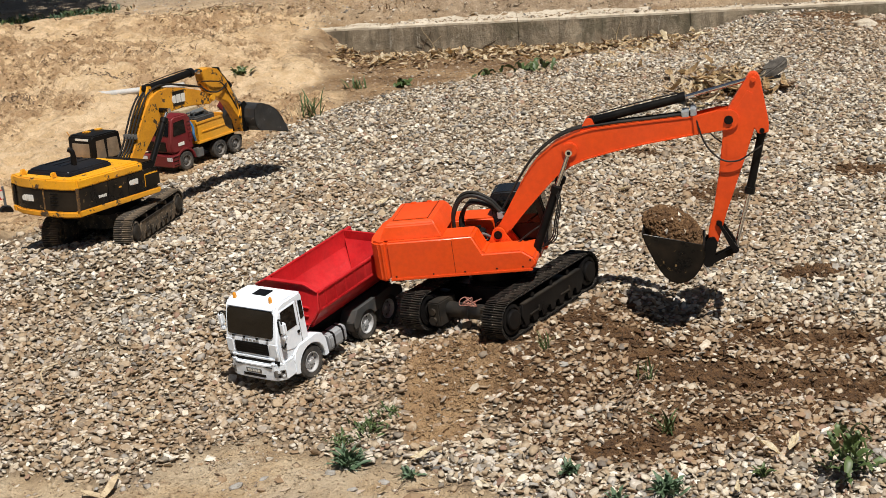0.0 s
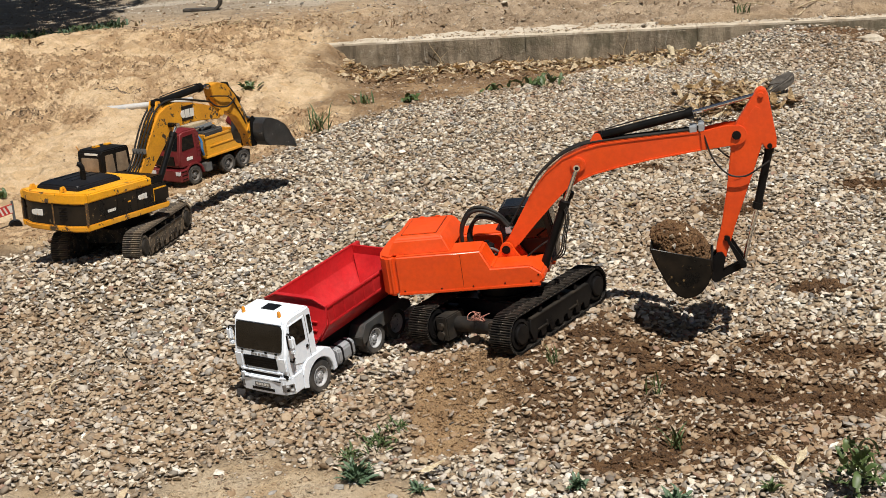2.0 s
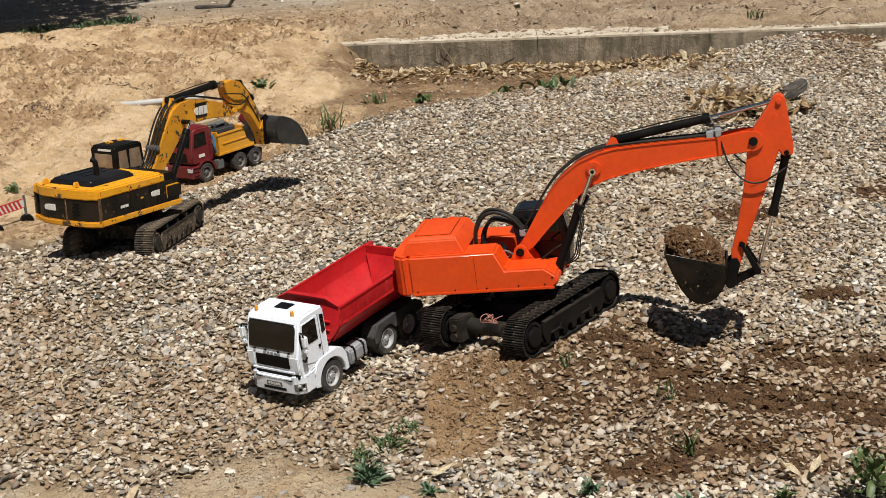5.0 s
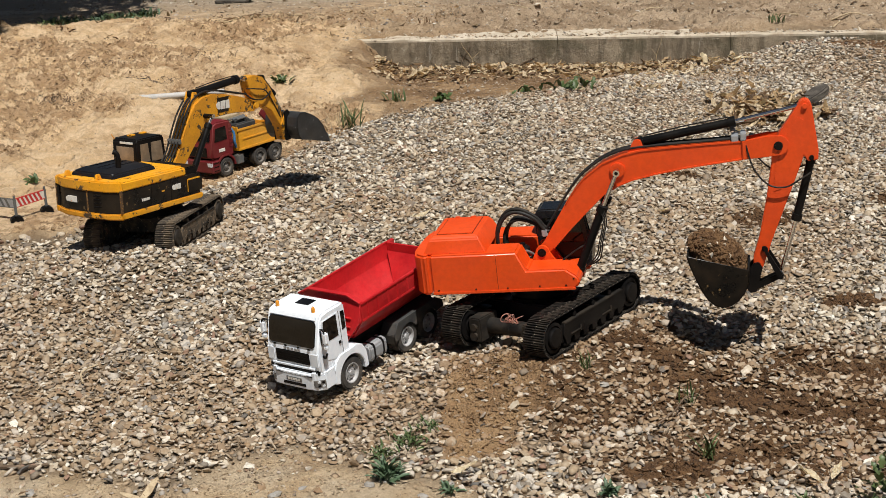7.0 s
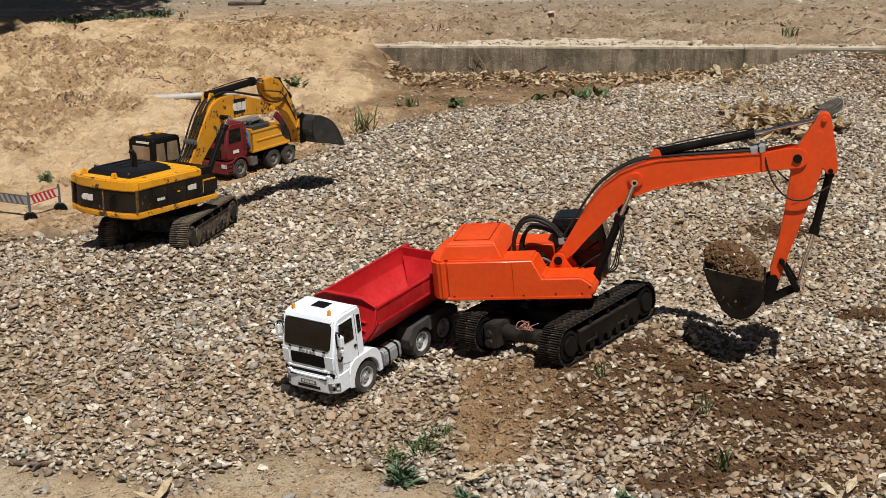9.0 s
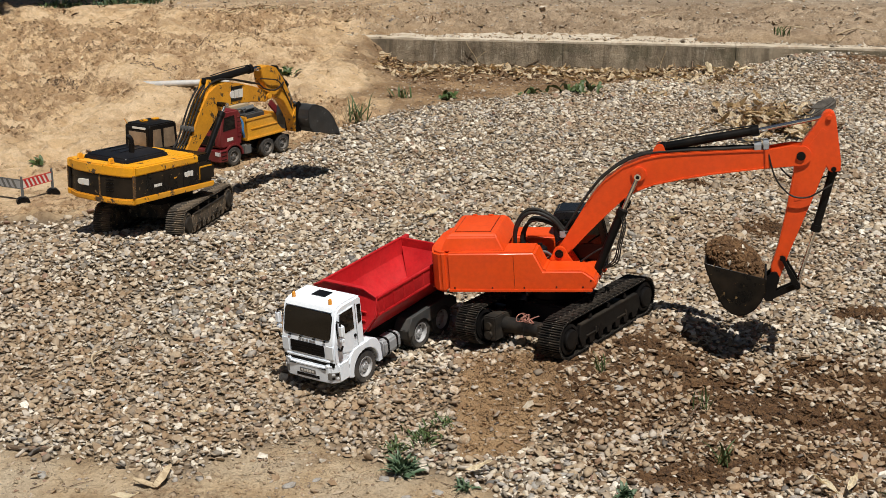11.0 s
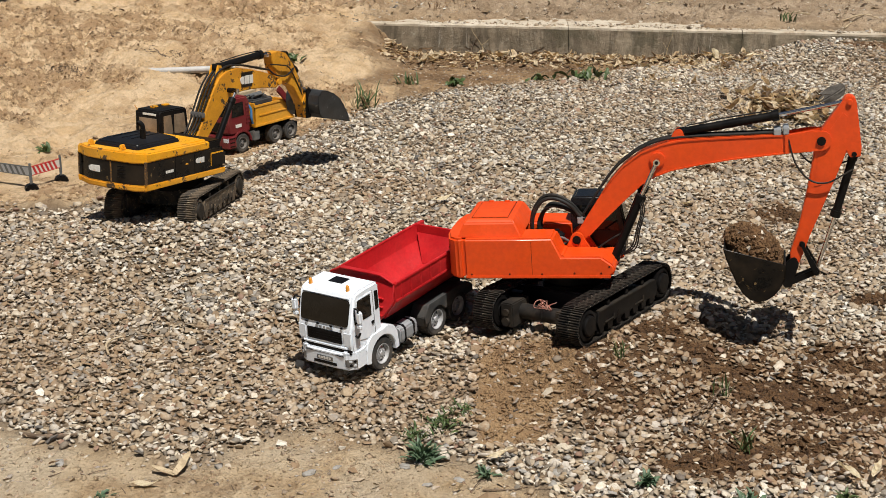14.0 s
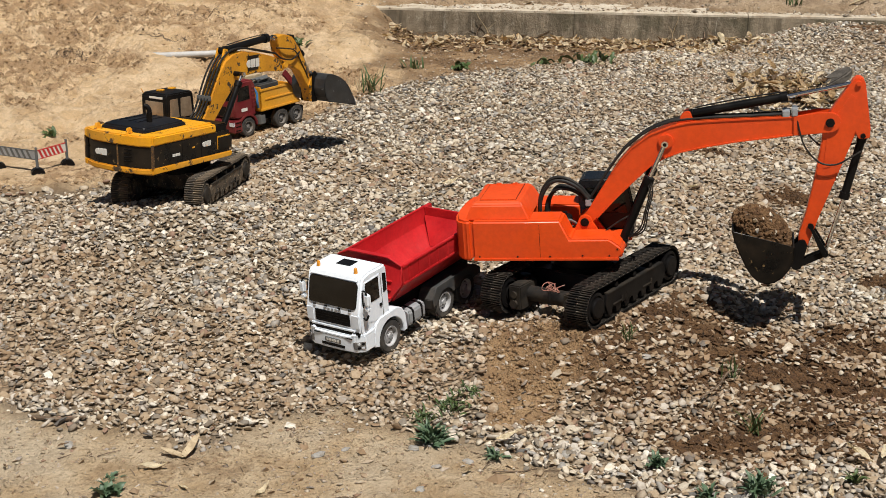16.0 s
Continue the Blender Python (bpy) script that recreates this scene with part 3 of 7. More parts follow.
def ball(level):
    """A unit ball of few triangles: 18 points and 32 faces, or 12 and 20."""
    bm = bmesh.new()
    if level == 2:
        bmesh.ops.create_icosphere(bm, subdivisions=1, radius=1)
    else:
        bmesh.ops.create_icosphere(bm, subdivisions=1, radius=1)
        octa = [(1, 0, 0), (-1, 0, 0), (0, 1, 0), (0, -1, 0), (0, 0, 1), (0, 0, -1)]
        bm.clear()
        v = [bm.verts.new(p) for p in octa]
        for a in (0, 1):
            for b in (2, 3):
                for c in (4, 5):
                    bm.faces.new((v[a], v[b], v[c]))
        bmesh.ops.recalc_face_normals(bm, faces=bm.faces)
        if level == 3:
            bmesh.ops.subdivide_edges(bm, edges=bm.edges, cuts=1, use_grid_fill=True)
            bmesh.ops.triangulate(bm, faces=bm.faces)
            for w in bm.verts:
                w.co.normalize()
    bm.verts.index_update()
    co = np.array([w.co[:] for w in bm.verts])
    faces = np.array([[w.index for w in f.verts] for f in bm.faces])
    bm.free()
    return co, faces


def scatter_stones(name, xs, ys, size, level, rs, sink, label, earthy, lift=None, flat=(0.22, 0.48), soft=0.5, tumble=0.40):
    """Many rounded stones in one mesh, each with its own shape, turn and tilt."""
    n = len(xs)
    co, faces = ball(level)
    kinds = [co * np.clip(1 + 0.26 * rs.randn(len(co), 1), 0.55, 1.5) for _ in range(40)]
    kinds = np.array([np.sign(k) * np.abs(k) ** rs.uniform(0.55, 1.0) for k in kinds])
    shape = kinds[rs.randint(0, 40, n)]
    a = size * rs.uniform(0.8, 1.25, n)
    dims = np.stack([a, a * rs.uniform(0.58, 0.95, n), a * rs.uniform(*flat, n)], 1) / 2
    p = shape * dims[:, None]
    yaw, tx, ty = rs.uniform(0, 2 * np.pi, n), rs.randn(n) * tumble, rs.randn(n) * tumble
    cx, sx, cy, sy, cz, sz = np.cos(tx), np.sin(tx), np.cos(ty), np.sin(ty), np.cos(yaw), np.sin(yaw)
    x, y, z = p[..., 0], p[..., 1], p[..., 2]
    x, y = x * cz[:, None] - y * sz[:, None], x * sz[:, None] + y * cz[:, None]
    y, z = y * cx[:, None] - z * sx[:, None], y * sx[:, None] + z * cx[:, None]
    x, z = x * cy[:, None] + z * sy[:, None], -x * sy[:, None] + z * cy[:, None]
    base = height(xs, ys) + dims[:, 2] * sink + (0 if lift is None else lift)
    p = np.stack([x + xs[:, None], y + ys[:, None], z + base[:, None]], -1)
    me = bpy.data.meshes.new(name)
    fill_mesh(me, p.reshape(-1, 3), (faces[None] + len(co) * np.arange(n)[:, None, None]).reshape(-1, 3))
    me.polygons.foreach_set("use_smooth", np.repeat(rs.rand(n) < soft, len(faces)))
    me.attributes.new("earth", "FLOAT", "POINT").data.foreach_set("value", np.repeat(earthy, len(co)).astype(np.float32))
    me.materials.append(PEBBLE)
    return tagged(new(name, me), label, "gravel", kind="stuff")


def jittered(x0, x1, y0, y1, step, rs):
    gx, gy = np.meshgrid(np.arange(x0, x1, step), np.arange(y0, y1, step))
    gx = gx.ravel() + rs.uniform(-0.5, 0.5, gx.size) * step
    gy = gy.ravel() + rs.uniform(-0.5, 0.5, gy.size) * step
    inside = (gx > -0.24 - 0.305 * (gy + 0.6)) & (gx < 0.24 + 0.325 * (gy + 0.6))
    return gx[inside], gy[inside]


def clear_of_tracks(x, y):
    """False inside the strips where wheels and tracks press on the ground."""
    ok = np.ones(len(x), bool)
    for m, a, b, lo, hi in ((ORANGE_AT, -0.20, 0.21, 0.092, 0.158), (YELLOW_AT, -0.17, 0.21, 0.084, 0.144)):
        o, ax, ay = m.translation, m.to_3x3().col[0], m.to_3x3().col[1]
        u, v = (x - o.x) * ax.x + (y - o.y) * ax.y, (x - o.x) * ay.x + (y - o.y) * ay.y
        ok &= ~((u > a) & (u < b) & (np.abs(v) < hi) & (np.abs(v) > lo))
    return ok


def build_gravel():
    rs = np.random.RandomState(11)
    for name, y0, y1, step, size, level in (("gravel", 2.0, 3.9, 0.0100, 0.0146, 2), ("gravel_middle", 3.9, 4.7, 0.0110, 0.0158, 2), ("gravel_far", 4.7, 7.3, 0.0138, 0.0155, 2), ("gravel_chips", 4.7, 7.3, 0.0140, 0.0130, 1)):
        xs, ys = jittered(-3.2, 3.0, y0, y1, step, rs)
        g, sand, earth, front, yard, far = zones(xs, ys)
        bare = np.maximum(earth * (0.45 + 0.45 * ease(ys, 5.5, 6.2) * ease(xs, 0.9, 0.4)), 0.87 * spots(xs, ys, EARTH_SPOTS))
        patch = soil_patch(xs, ys)
        bare = np.maximum(np.maximum(bare, 0.64 * patch), 0.31 * spots(xs, ys, DUG_SPOTS))
        keep = rs.rand(len(xs)) < g * (1 - bare)
        keep &= ys < kerb_line(xs) - 0.01
        xs, ys = xs[keep], ys[keep]
        ok = clear_of_tracks(xs, ys)
        xs, ys = xs[ok], ys[ok]
        dirt = np.clip(0.95 * earth[keep][ok] + 0.75 * spots(xs, ys, DUG_SPOTS) * rs.uniform(0.3, 1, len(xs)) + 0.95 * spots(xs, ys, DUSTY_SPOTS) * rs.uniform(0.25, 1, len(xs)) + 0.20 * rs.rand(len(xs)) + 0.65 * ease(lumps(xs, ys, 2.4, 5, 0.6), 0.0, 0.32) * rs.uniform(0.3, 1, len(xs)), 0, 0.97) * np.where(rs.rand(len(xs)) < 0.22, 0.25, 1.0)
        size_all = size * np.clip(np.exp(rs.randn(len(xs)) * 0.34), 0.4, 1.75)
        scatter_stones(name, xs, ys, size_all, level, rs, 0.25, "grey and tan rounded river gravel, loosely heaped", dirt, lift=rs.uniform(-0.004, 0.008 if y0 < 4 else 0.010, len(xs)) - 0.005 * patch[keep][ok], flat=(0.18, 0.42) if y0 < 4 else (0.22, 0.50), tumble=0.42)
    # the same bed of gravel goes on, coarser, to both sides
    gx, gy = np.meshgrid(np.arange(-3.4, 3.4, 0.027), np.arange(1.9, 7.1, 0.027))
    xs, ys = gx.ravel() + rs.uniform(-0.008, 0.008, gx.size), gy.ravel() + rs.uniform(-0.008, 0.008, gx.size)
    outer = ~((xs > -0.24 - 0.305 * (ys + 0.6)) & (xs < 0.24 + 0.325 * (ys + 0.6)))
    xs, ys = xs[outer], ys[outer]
    keep = (rs.rand(len(xs)) < zones(xs, ys)[0]) & (ys < kerb_line(xs) - 0.02)
    xs, ys = xs[keep], ys[keep]
    scatter_stones("gravel_sides", xs, ys, 0.034 * np.exp(rs.randn(len(xs)) * 0.3), 1, rs, 0.2, "grey and tan rounded river gravel, loosely heaped", rs.uniform(0, 0.6, len(xs)))
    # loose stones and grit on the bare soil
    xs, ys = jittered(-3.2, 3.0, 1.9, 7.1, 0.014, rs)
    g, sand, earth, front, yard, far = zones(xs, ys)
    keep = rs.rand(len(xs)) < np.clip(0.62 * front * (0.5 + ease(lumps(xs, ys, 6.0, 3), -0.2, 0.3)) + 0.5 * earth + 0.02 * sand, 0, 1) * (1 - 0.7 * g)
    xs, ys = xs[keep], ys[keep]
    scatter_stones("grit", xs, ys, 0.0075 * np.exp(rs.randn(len(xs)) * 0.55), 1, rs, 0.2, "small stones and grit lying on bare soil", np.where(ys > 4, rs.uniform(0.7, 1.0, len(xs)), rs.uniform(0.3, 0.9, len(xs))))
    xs = rs.uniform(-2.9, 2.9, 16000)
    ys = 7.2 + 3.6 * rs.rand(16000) ** 1.1
    keep = zones(xs, ys)[4] > 0.2
    scatter_stones("yard_grit", xs[keep], ys[keep], 0.012 * np.exp(rs.randn(keep.sum()) * 0.45), 1, rs, 0.3, "pale grit and stones strewn over the dirt yard", rs.uniform(0.0, 0.8, keep.sum()))


def clods(name, n, region, size, rs, zone, label):
    xs, ys = rs.uniform(region[0], region[1], n), rs.uniform(region[2], region[3], n)
    keep = (rs.rand(n) < (np.maximum(spots(xs, ys, EARTH_SPOTS), 0.30 * spots(xs, ys, DUG_SPOTS)) if zone == 2 else soil_patch(xs, ys) * 0.4 if zone == 3 else zones(xs, ys)[zone] * (crumbly(xs, ys) - 0.08) * 0.8)) & (ys < 8.2) & clear_of_tracks(xs, ys)
    xs, ys = xs[keep], ys[keep]
    ob = scatter_stones(name, xs, ys, size * np.minimum(np.exp(rs.randn(len(xs)) * 0.55), 2.6), 1, rs, 0.05, label, np.where(rs.rand(len(xs)) < 0.55, rs.uniform(0.2, 0.9, len(xs)), 0) if zone == 1 else np.full(len(xs), 1.0 if zone == 3 else 0.0), flat=(0.35, 0.75), soft=0.25)
    ob.data.materials.clear()
    ob.data.materials.append(SOIL)
    if zone < 3:
        ob.data.attributes.new("sand" if zone == 1 else "moist", "FLOAT", "POINT").data.foreach_set("value", np.full(len(ob.data.vertices), 1.0, np.float32))
    ob.data.attributes.new("dug", "FLOAT", "POINT").data.foreach_set("value", np.full(len(ob.data.vertices), 0.9, np.float32))
    ob["category"] = "soil"
    return ob


build_ground()
build_gravel()
rs_clods = np.random.RandomState(5)
clods("sand_clods", 46000, (-2.6, 0.0, 4.1, 8.2), 0.0088, rs_clods, 1, "crumbs and lumps of dug yellow sand")
clods("soil_crumbs", 24000, (0.0, 0.4, 2.4, 3.0), 0.0062, rs_clods, 3, "crumbs of tan soil")
clods("earth_clods", 110000, (0.3, 1.65, 2.2, 4.7), 0.0122, rs_clods, 2, "crumbs of moist brown earth")


rs_front = np.random.RandomState(23)
front_n = 26000
front_x, front_y = rs_front.uniform(-1.15, 1.15, front_n), rs_front.uniform(1.95, 2.62, front_n)
front_keep = rs_front.rand(front_n) < zones(front_x, front_y)[3] * (0.25 + 0.75 * ease(lumps(front_x, front_y, 7.0, 4, 0.6, 2.0), -0.2, 0.25))
front_x, front_y = front_x[front_keep], front_y[front_keep]
crumbs = scatter_stones("front_crumbs", front_x, front_y, 0.0046 * np.exp(rs_front.randn(len(front_x)) * 0.55), 1, rs_front, 0.1, "crumbs of dry tan soil", np.zeros(len(front_x)), flat=(0.35, 0.7))
crumbs.data.materials.clear()
crumbs.data.materials.append(SOIL)
crumbs.data.attributes.new("front", "FLOAT", "POINT").data.foreach_set("value", np.ones(len(crumbs.data.vertices), np.float32))
crumbs["category"] = "soil"


def build_kerb():
    """A low concrete edging wall of three cast lengths with a paler top, half buried at its ends."""
    kerb = tagged(new("kerb"), "weathered grey concrete edging wall with paler top", "kerb", kind="structure")
    rs = random.Random(3)
    cuts = (-0.85, 0.53, 1.40, 2.9)
    for a, b in zip(cuts, cuts[1:]):
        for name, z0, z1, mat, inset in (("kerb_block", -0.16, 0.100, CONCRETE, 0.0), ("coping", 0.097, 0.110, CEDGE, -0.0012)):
            bm = bmesh.new()
            n = max(2, int((b - a) / 0.018))
            rows = []
            for i in range(n + 1):
                x = a + 0.0015 + (b - a - 0.003) * i / n
                y = float(kerb_line(x)) + inset + 0.005 * noise.noise((x * 6, 0.4, 1.7))
                back = y + float(kerb_width(x)) + 0.05 + 0.02 * noise.noise((x * 5, 8.0, 0.0))
                chip = 0.034 * max(0.0, noise.noise((x * 11, 3.1, 0.0)) - 0.05) + 0.022 * max(0.0, noise.noise((x * 37, 1.1, 0.0))) + 0.005
                dz = 0.004 * noise.noise((x * 9, 0.0, 5.0))
                if mat is CONCRETE:
                    ring = [(y - 0.004, z0), (y + 0.0015 * noise.noise((x * 17, 1, 1)), (z0 + z1) / 2), (y, z1 - 0.006), (y + 0.004, z1 - 0.002), (back, z1 - 0.002), (back, z0)]
                else:
                    lip = z0 - 0.004 - 0.016 * max(0.0, noise.noise((x * 8, 5.0, 2.0)) + 0.5 * noise.noise((x * 31, 1.0, 2.0)))
                    ring = [(y + 0.0012, lip), (y + 0.0008 + chip * 0.15, z1 - 0.006 + dz), (y + 0.006 + chip * 0.7, z1 + dz), (back, z1 + dz - 0.004), (back, z0)]
                rows.append([bm.verts.new((x, p[0], p[1])) for p in ring])
            for r, s in zip(rows, rows[1:]):
                for k in range(len(r)):
                    bm.faces.new((r[k], s[k], s[(k + 1) % len(r)], r[(k + 1) % len(r)]))
            bm.faces.new(rows[0]), bm.faces.new(rows[-1][::-1])
            bmesh.ops.recalc_face_normals(bm, faces=bm.faces)
            part(name, bm, mat, kerb, "paler cream-coloured top layer" if mat is CEDGE else "")


build_kerb()
rs_rubble = np.random.RandomState(17)
rubble_x = rs_rubble.uniform(-0.7, 2.6, 900)
rubble_y = kerb_line(rubble_x) + 0.012 + np.abs(rs_rubble.randn(900)) * 0.05
rubble_z = height(rubble_x, rubble_y)
scatter_stones("kerb_rubble", rubble_x, rubble_y, 0.010 * np.exp(rs_rubble.randn(900) * 0.5), 1, rs_rubble, 0.5, "pebbles and crumbled mortar lying on the edging wall", rs_rubble.uniform(0, 0.8, 900), lift=np.maximum(0.110, rubble_z) - rubble_z)


# ---------- machines ----------
def along_track(L, r, s):
    """Place and heading on the loop of a track, s metres from the middle of its top."""
    loop = 2 * L + 2 * math.pi * r
    s %= loop
    if s < L:
        return -L / 2 + s, 2 * r, 0.0
    s -= L
    if s < math.pi * r:
        a = math.pi / 2 - s / r
        return L / 2 + r * math.cos(a), r + r * math.sin(a), a - math.pi / 2
    s -= math.pi * r
    if s < L:
        return L / 2 - s, 0.0, math.pi
    a = -math.pi / 2 - (s - L) / r
    return -L / 2 + r * math.cos(a), r + r * math.sin(a), a - math.pi / 2


def band(L, r, thick, y0, y1, n=14):
    """A closed belt round two wheels."""
    bm = bmesh.new()
    rings = []
    for rr in (r, r - thick):
        pts = [(L / 2 + rr * math.cos(a), r + rr * math.sin(a)) for a in np.linspace(-math.pi / 2, math.pi / 2, n)]
        pts += [(-L / 2 + rr * math.cos(a), r + rr * math.sin(a)) for a in np.linspace(math.pi / 2, 1.5 * math.pi, n)]
        rings += [[bm.verts.new((x, y, z)) for x, z in pts] for y in (y0, y1)]
    a, b, c, d = rings
    for i in range(len(a)):
        j = (i + 1) % len(a)
        for p, q in ((a, b), (b, d), (d, c), (c, a)):
            bm.faces.new((p[i], p[j], q[j], q[i]))
    bmesh.ops.recalc_face_normals(bm, faces=bm.faces)
    return bm


def shoe_mesh(name, pitch, w, material):
    plate = block(-pitch * 0.47, pitch * 0.47, -w / 2, w / 2, -0.0072, -0.0044, 0.0005, 1)
    ribs = [block(pitch * k - 0.0014, pitch * k + 0.0014, -w / 2, w / 2, -0.0046, 0.0 if k else 0.0006, 0.0005, 1) for k in (-0.335, 0, 0.335)]
    return as_mesh(name, joined(plate, *ribs), material)


def wheel_disc(r, half, hub, teeth=0):
    bm = lathe([(0.001, -half), (hub, -half), (hub, -half + 0.003), (r * 0.72, -half + 0.004), (r * 0.80, -half), (r, -half + 0.002), (r, half - 0.002),
                (r * 0.80, half), (r * 0.72, half - 0.004), (hub, half - 0.003), (hub, half), (0.001, half)], 28)
    for k in range(teeth):
        a = 2 * math.pi * k / teeth
        bm = joined(bm, moved(block(-0.003, 0.003, -half * 0.5, half * 0.5, r - 0.002, r + 0.004, 0.001, 1), Matrix.Rotation(a, 4, "Y")))
    return bm


def bolts(bm, ring, count, y, r=0.0022):
    for k in range(count):
        a = 2 * math.pi * k / count
        bm = joined(bm, rod((ring * math.cos(a), y - 0.002, ring * math.sin(a)), (ring * math.cos(a), y + 0.002, ring * math.sin(a)), r, 6))
    return bm


def undercarriage(t, L, r, g, w, steel, body, shoes):
    pitch = (2 * L + 2 * math.pi * r) / shoes
    shoe = shoe_mesh("track_shoe", pitch, w, steel)
    for side in (-1, 1):
        y = side * g
        track = part("track", band(L, r - 0.0052, 0.006, y - w * 0.22, y + w * 0.22), steel, t, "crawler track of steel shoes", pose(0, 0, 0.0052))
        for k in range(shoes):
            x, z, a = along_track(L, r, k * pitch)
            part("track_shoe", shoe, steel, track, m=Matrix.Translation((x, y, z - 0.0052)) @ Matrix.Rotation(-a, 4, "Y"))
        h = r * 0.92
        prof = [(-L / 2 + 0.02, r * 0.55), (-L / 2 + 0.045, r * 0.42), (L / 2 - 0.045, r * 0.42), (L / 2 - 0.02, r * 0.62), (L / 2 - 0.03, r * 1.35),
                (L / 2 - 0.06, r * 1.62), (-L / 2 + 0.07, r * 1.62), (-L / 2 + 0.035, r * 1.3)]
        core = [(x, min(z, r * 1.34)) for x, z in prof]
        frame_ob = part("track_frame", prism(core, y - w * 0.40, y + w * 0.40, "y", 0.002), body, t)
        plate = [(-L / 2 + 0.046, r * 1.38), (L / 2 - 0.036, r * 1.38), (L / 2 - 0.024, r * 0.9), (L / 2 - 0.046, r * 0.30)]
        for k in range(6):
            x = L / 2 - 0.076 - k * (L - 0.152) / 5
            plate += [(x + 0.010, r * 0.30), (x + 0.008, r * 0.60), (x - 0.008, r * 0.60), (x - 0.010, r * 0.30)]
        plate += [(-L / 2 + 0.050, r * 0.30), (-L / 2 + 0.038, r * 0.9)]
        part("side_plate", prism(plate, *sorted((y + side * w * 0.38, y + side * w * 0.49)), "y", 0.0008, 1), body, frame_ob)
        ya, yb = sorted((y + side * w * 0.30, y + side * w * 0.52))
        part("step_ledge", block(-L / 2 + 0.048, L / 2 - 0.040, ya, yb, r * 1.36, r * 1.44, 0.001), DUSTBLACK, frame_ob)
        for x in (-L * 0.22, L * 0.02, L * 0.24):
            part("carrier_roller", rod((x, y - w * 0.42, r * 1.56), (x, y + w * 0.42, r * 1.56), r * 0.15, 12, bev=0.001), body, frame_ob)
        ya, yb = sorted((y + side * w * 0.47, y + side * w * 0.53))
        for x in (-L * 0.24, L * 0.16):
            part("guard_tab", joined(block(x - 0.022, x + 0.022, ya, yb, r * 0.70, r * 0.78, 0.001), block(x + 0.018, x + 0.024, ya, yb, r * 0.62, r * 0.94, 0.001)), DUSTBLACK, frame_ob)
        for x, name in ((-L / 2, "sprocket"), (L / 2, "idler")):
            disc = bolts(wheel_disc(r * 0.74, w * 0.48, r * 0.36, 0), r * 0.24, 6, side * w * 0.49)
            part(name, disc, body, t, m=pose(x, y, r))
            cap = lathe([(0.001, side * w * 0.40), (r * 0.50, side * w * 0.40), (r * 0.50, side * w * 0.54), (r * 0.44, side * w * 0.585), (r * 0.20, side * w * 0.60), (0.001, side * w * 0.60)], 22)
            part("hub_cap", cap, DUSTBLACK if body is not BLACK else BLACK, t, m=pose(x, y, r))
        for k in range(7):
            x = -L / 2 + 0.055 + k * (L - 0.11) / 6
            part("roller", lathe([(0.001, -w * 0.46), (0.006, -w * 0.46), (0.0105, -w * 0.36), (0.0105, w * 0.36), (0.006, w * 0.46), (0.001, w * 0.46)], 14), body, t, m=pose(x, y, 0.0175))
    inner = g - w * 0.40
    for x in (-L * 0.16, L * 0.16):
        part("cross_beam", prism([(x - 0.035, r * 0.8), (x + 0.035, r * 0.8), (x + 0.022, r * 1.75), (x - 0.022, r * 1.75)], -inner, inner, "y", 0.004), body, t)
    part("slew_ring", lathe([(0.001, r * 1.6), (0.075, r * 1.6), (0.078, r * 1.9), (0.072, r * 1.95), (0.072, 0.143), (0.001, 0.143)], 36, "z"), body, t)


def ram(t, up, start, middle, end, y, r, body, name):
    """A hydraulic ram: an eye at its foot, a black barrel with a collar, and a bright piston rod with an eye."""
    a, b, c = (Vector((p[0], y, p[1])) for p in (start, middle, end))
    way = (b - a).normalized()
    barrel = joined(rod(a, b, r, 18, bev=0.001), rod(b - way * 0.016, b + way * 0.001, r * 1.28, 18, bev=0.001), rod(a + way * 0.004, a + way * 0.014, r * 1.18, 18),
                    rod(a - Vector((0, r * 1.1, 0)), a + Vector((0, r * 1.1, 0)), r * 1.0, 14))
    barrel = part(name, barrel, body, t, "black hydraulic ram barrel", up)
    line = part("feed_pipe", tube([a + way * 0.02 + Vector((0, 0, r * 1.3)), a.lerp(b, 0.5) + Vector((0, 0, r * 1.5)), b - way * 0.015 + Vector((0, 0, r * 1.3))], 0.0018, 6), HOSE, barrel)
    part("piston_rod", joined(rod(b, c, r * 0.5, 14), rod(c - Vector((0, r * 0.9, 0)), c + Vector((0, r * 0.9, 0)), r * 0.8, 14)), CHROME, barrel, "bright steel piston rod")


def bucket_shell(prof, half, thick):
    """An open scoop: a bent plate between two cheeks, with teeth left to the caller."""
    n = len(prof)
    pts = [Vector((p[0], 0, p[1])) for p in prof]
    mid = sum(pts, Vector()) / n
    inner = []
    for i in range(n):
        way = (pts[min(i + 1, n - 1)] - pts[max(i - 1, 0)]).normalized()
        side = Vector((way.z, 0, -way.x))
        inner.append(pts[i] + side * (thick if side.dot(mid - pts[i]) > 0 else -thick))
    shell = prism([(p.x, p.z) for p in pts] + [(p.x, p.z) for p in inner[::-1]], -half, half, "y", 0.0006, 1)
    cheeks = [prism([(p.x, p.z) for p in pts], y, y + thick * 0.8, "y", 0.0006, 1) for y in (-half, half - thick * 0.8)]
    return joined(shell, *cheeks)


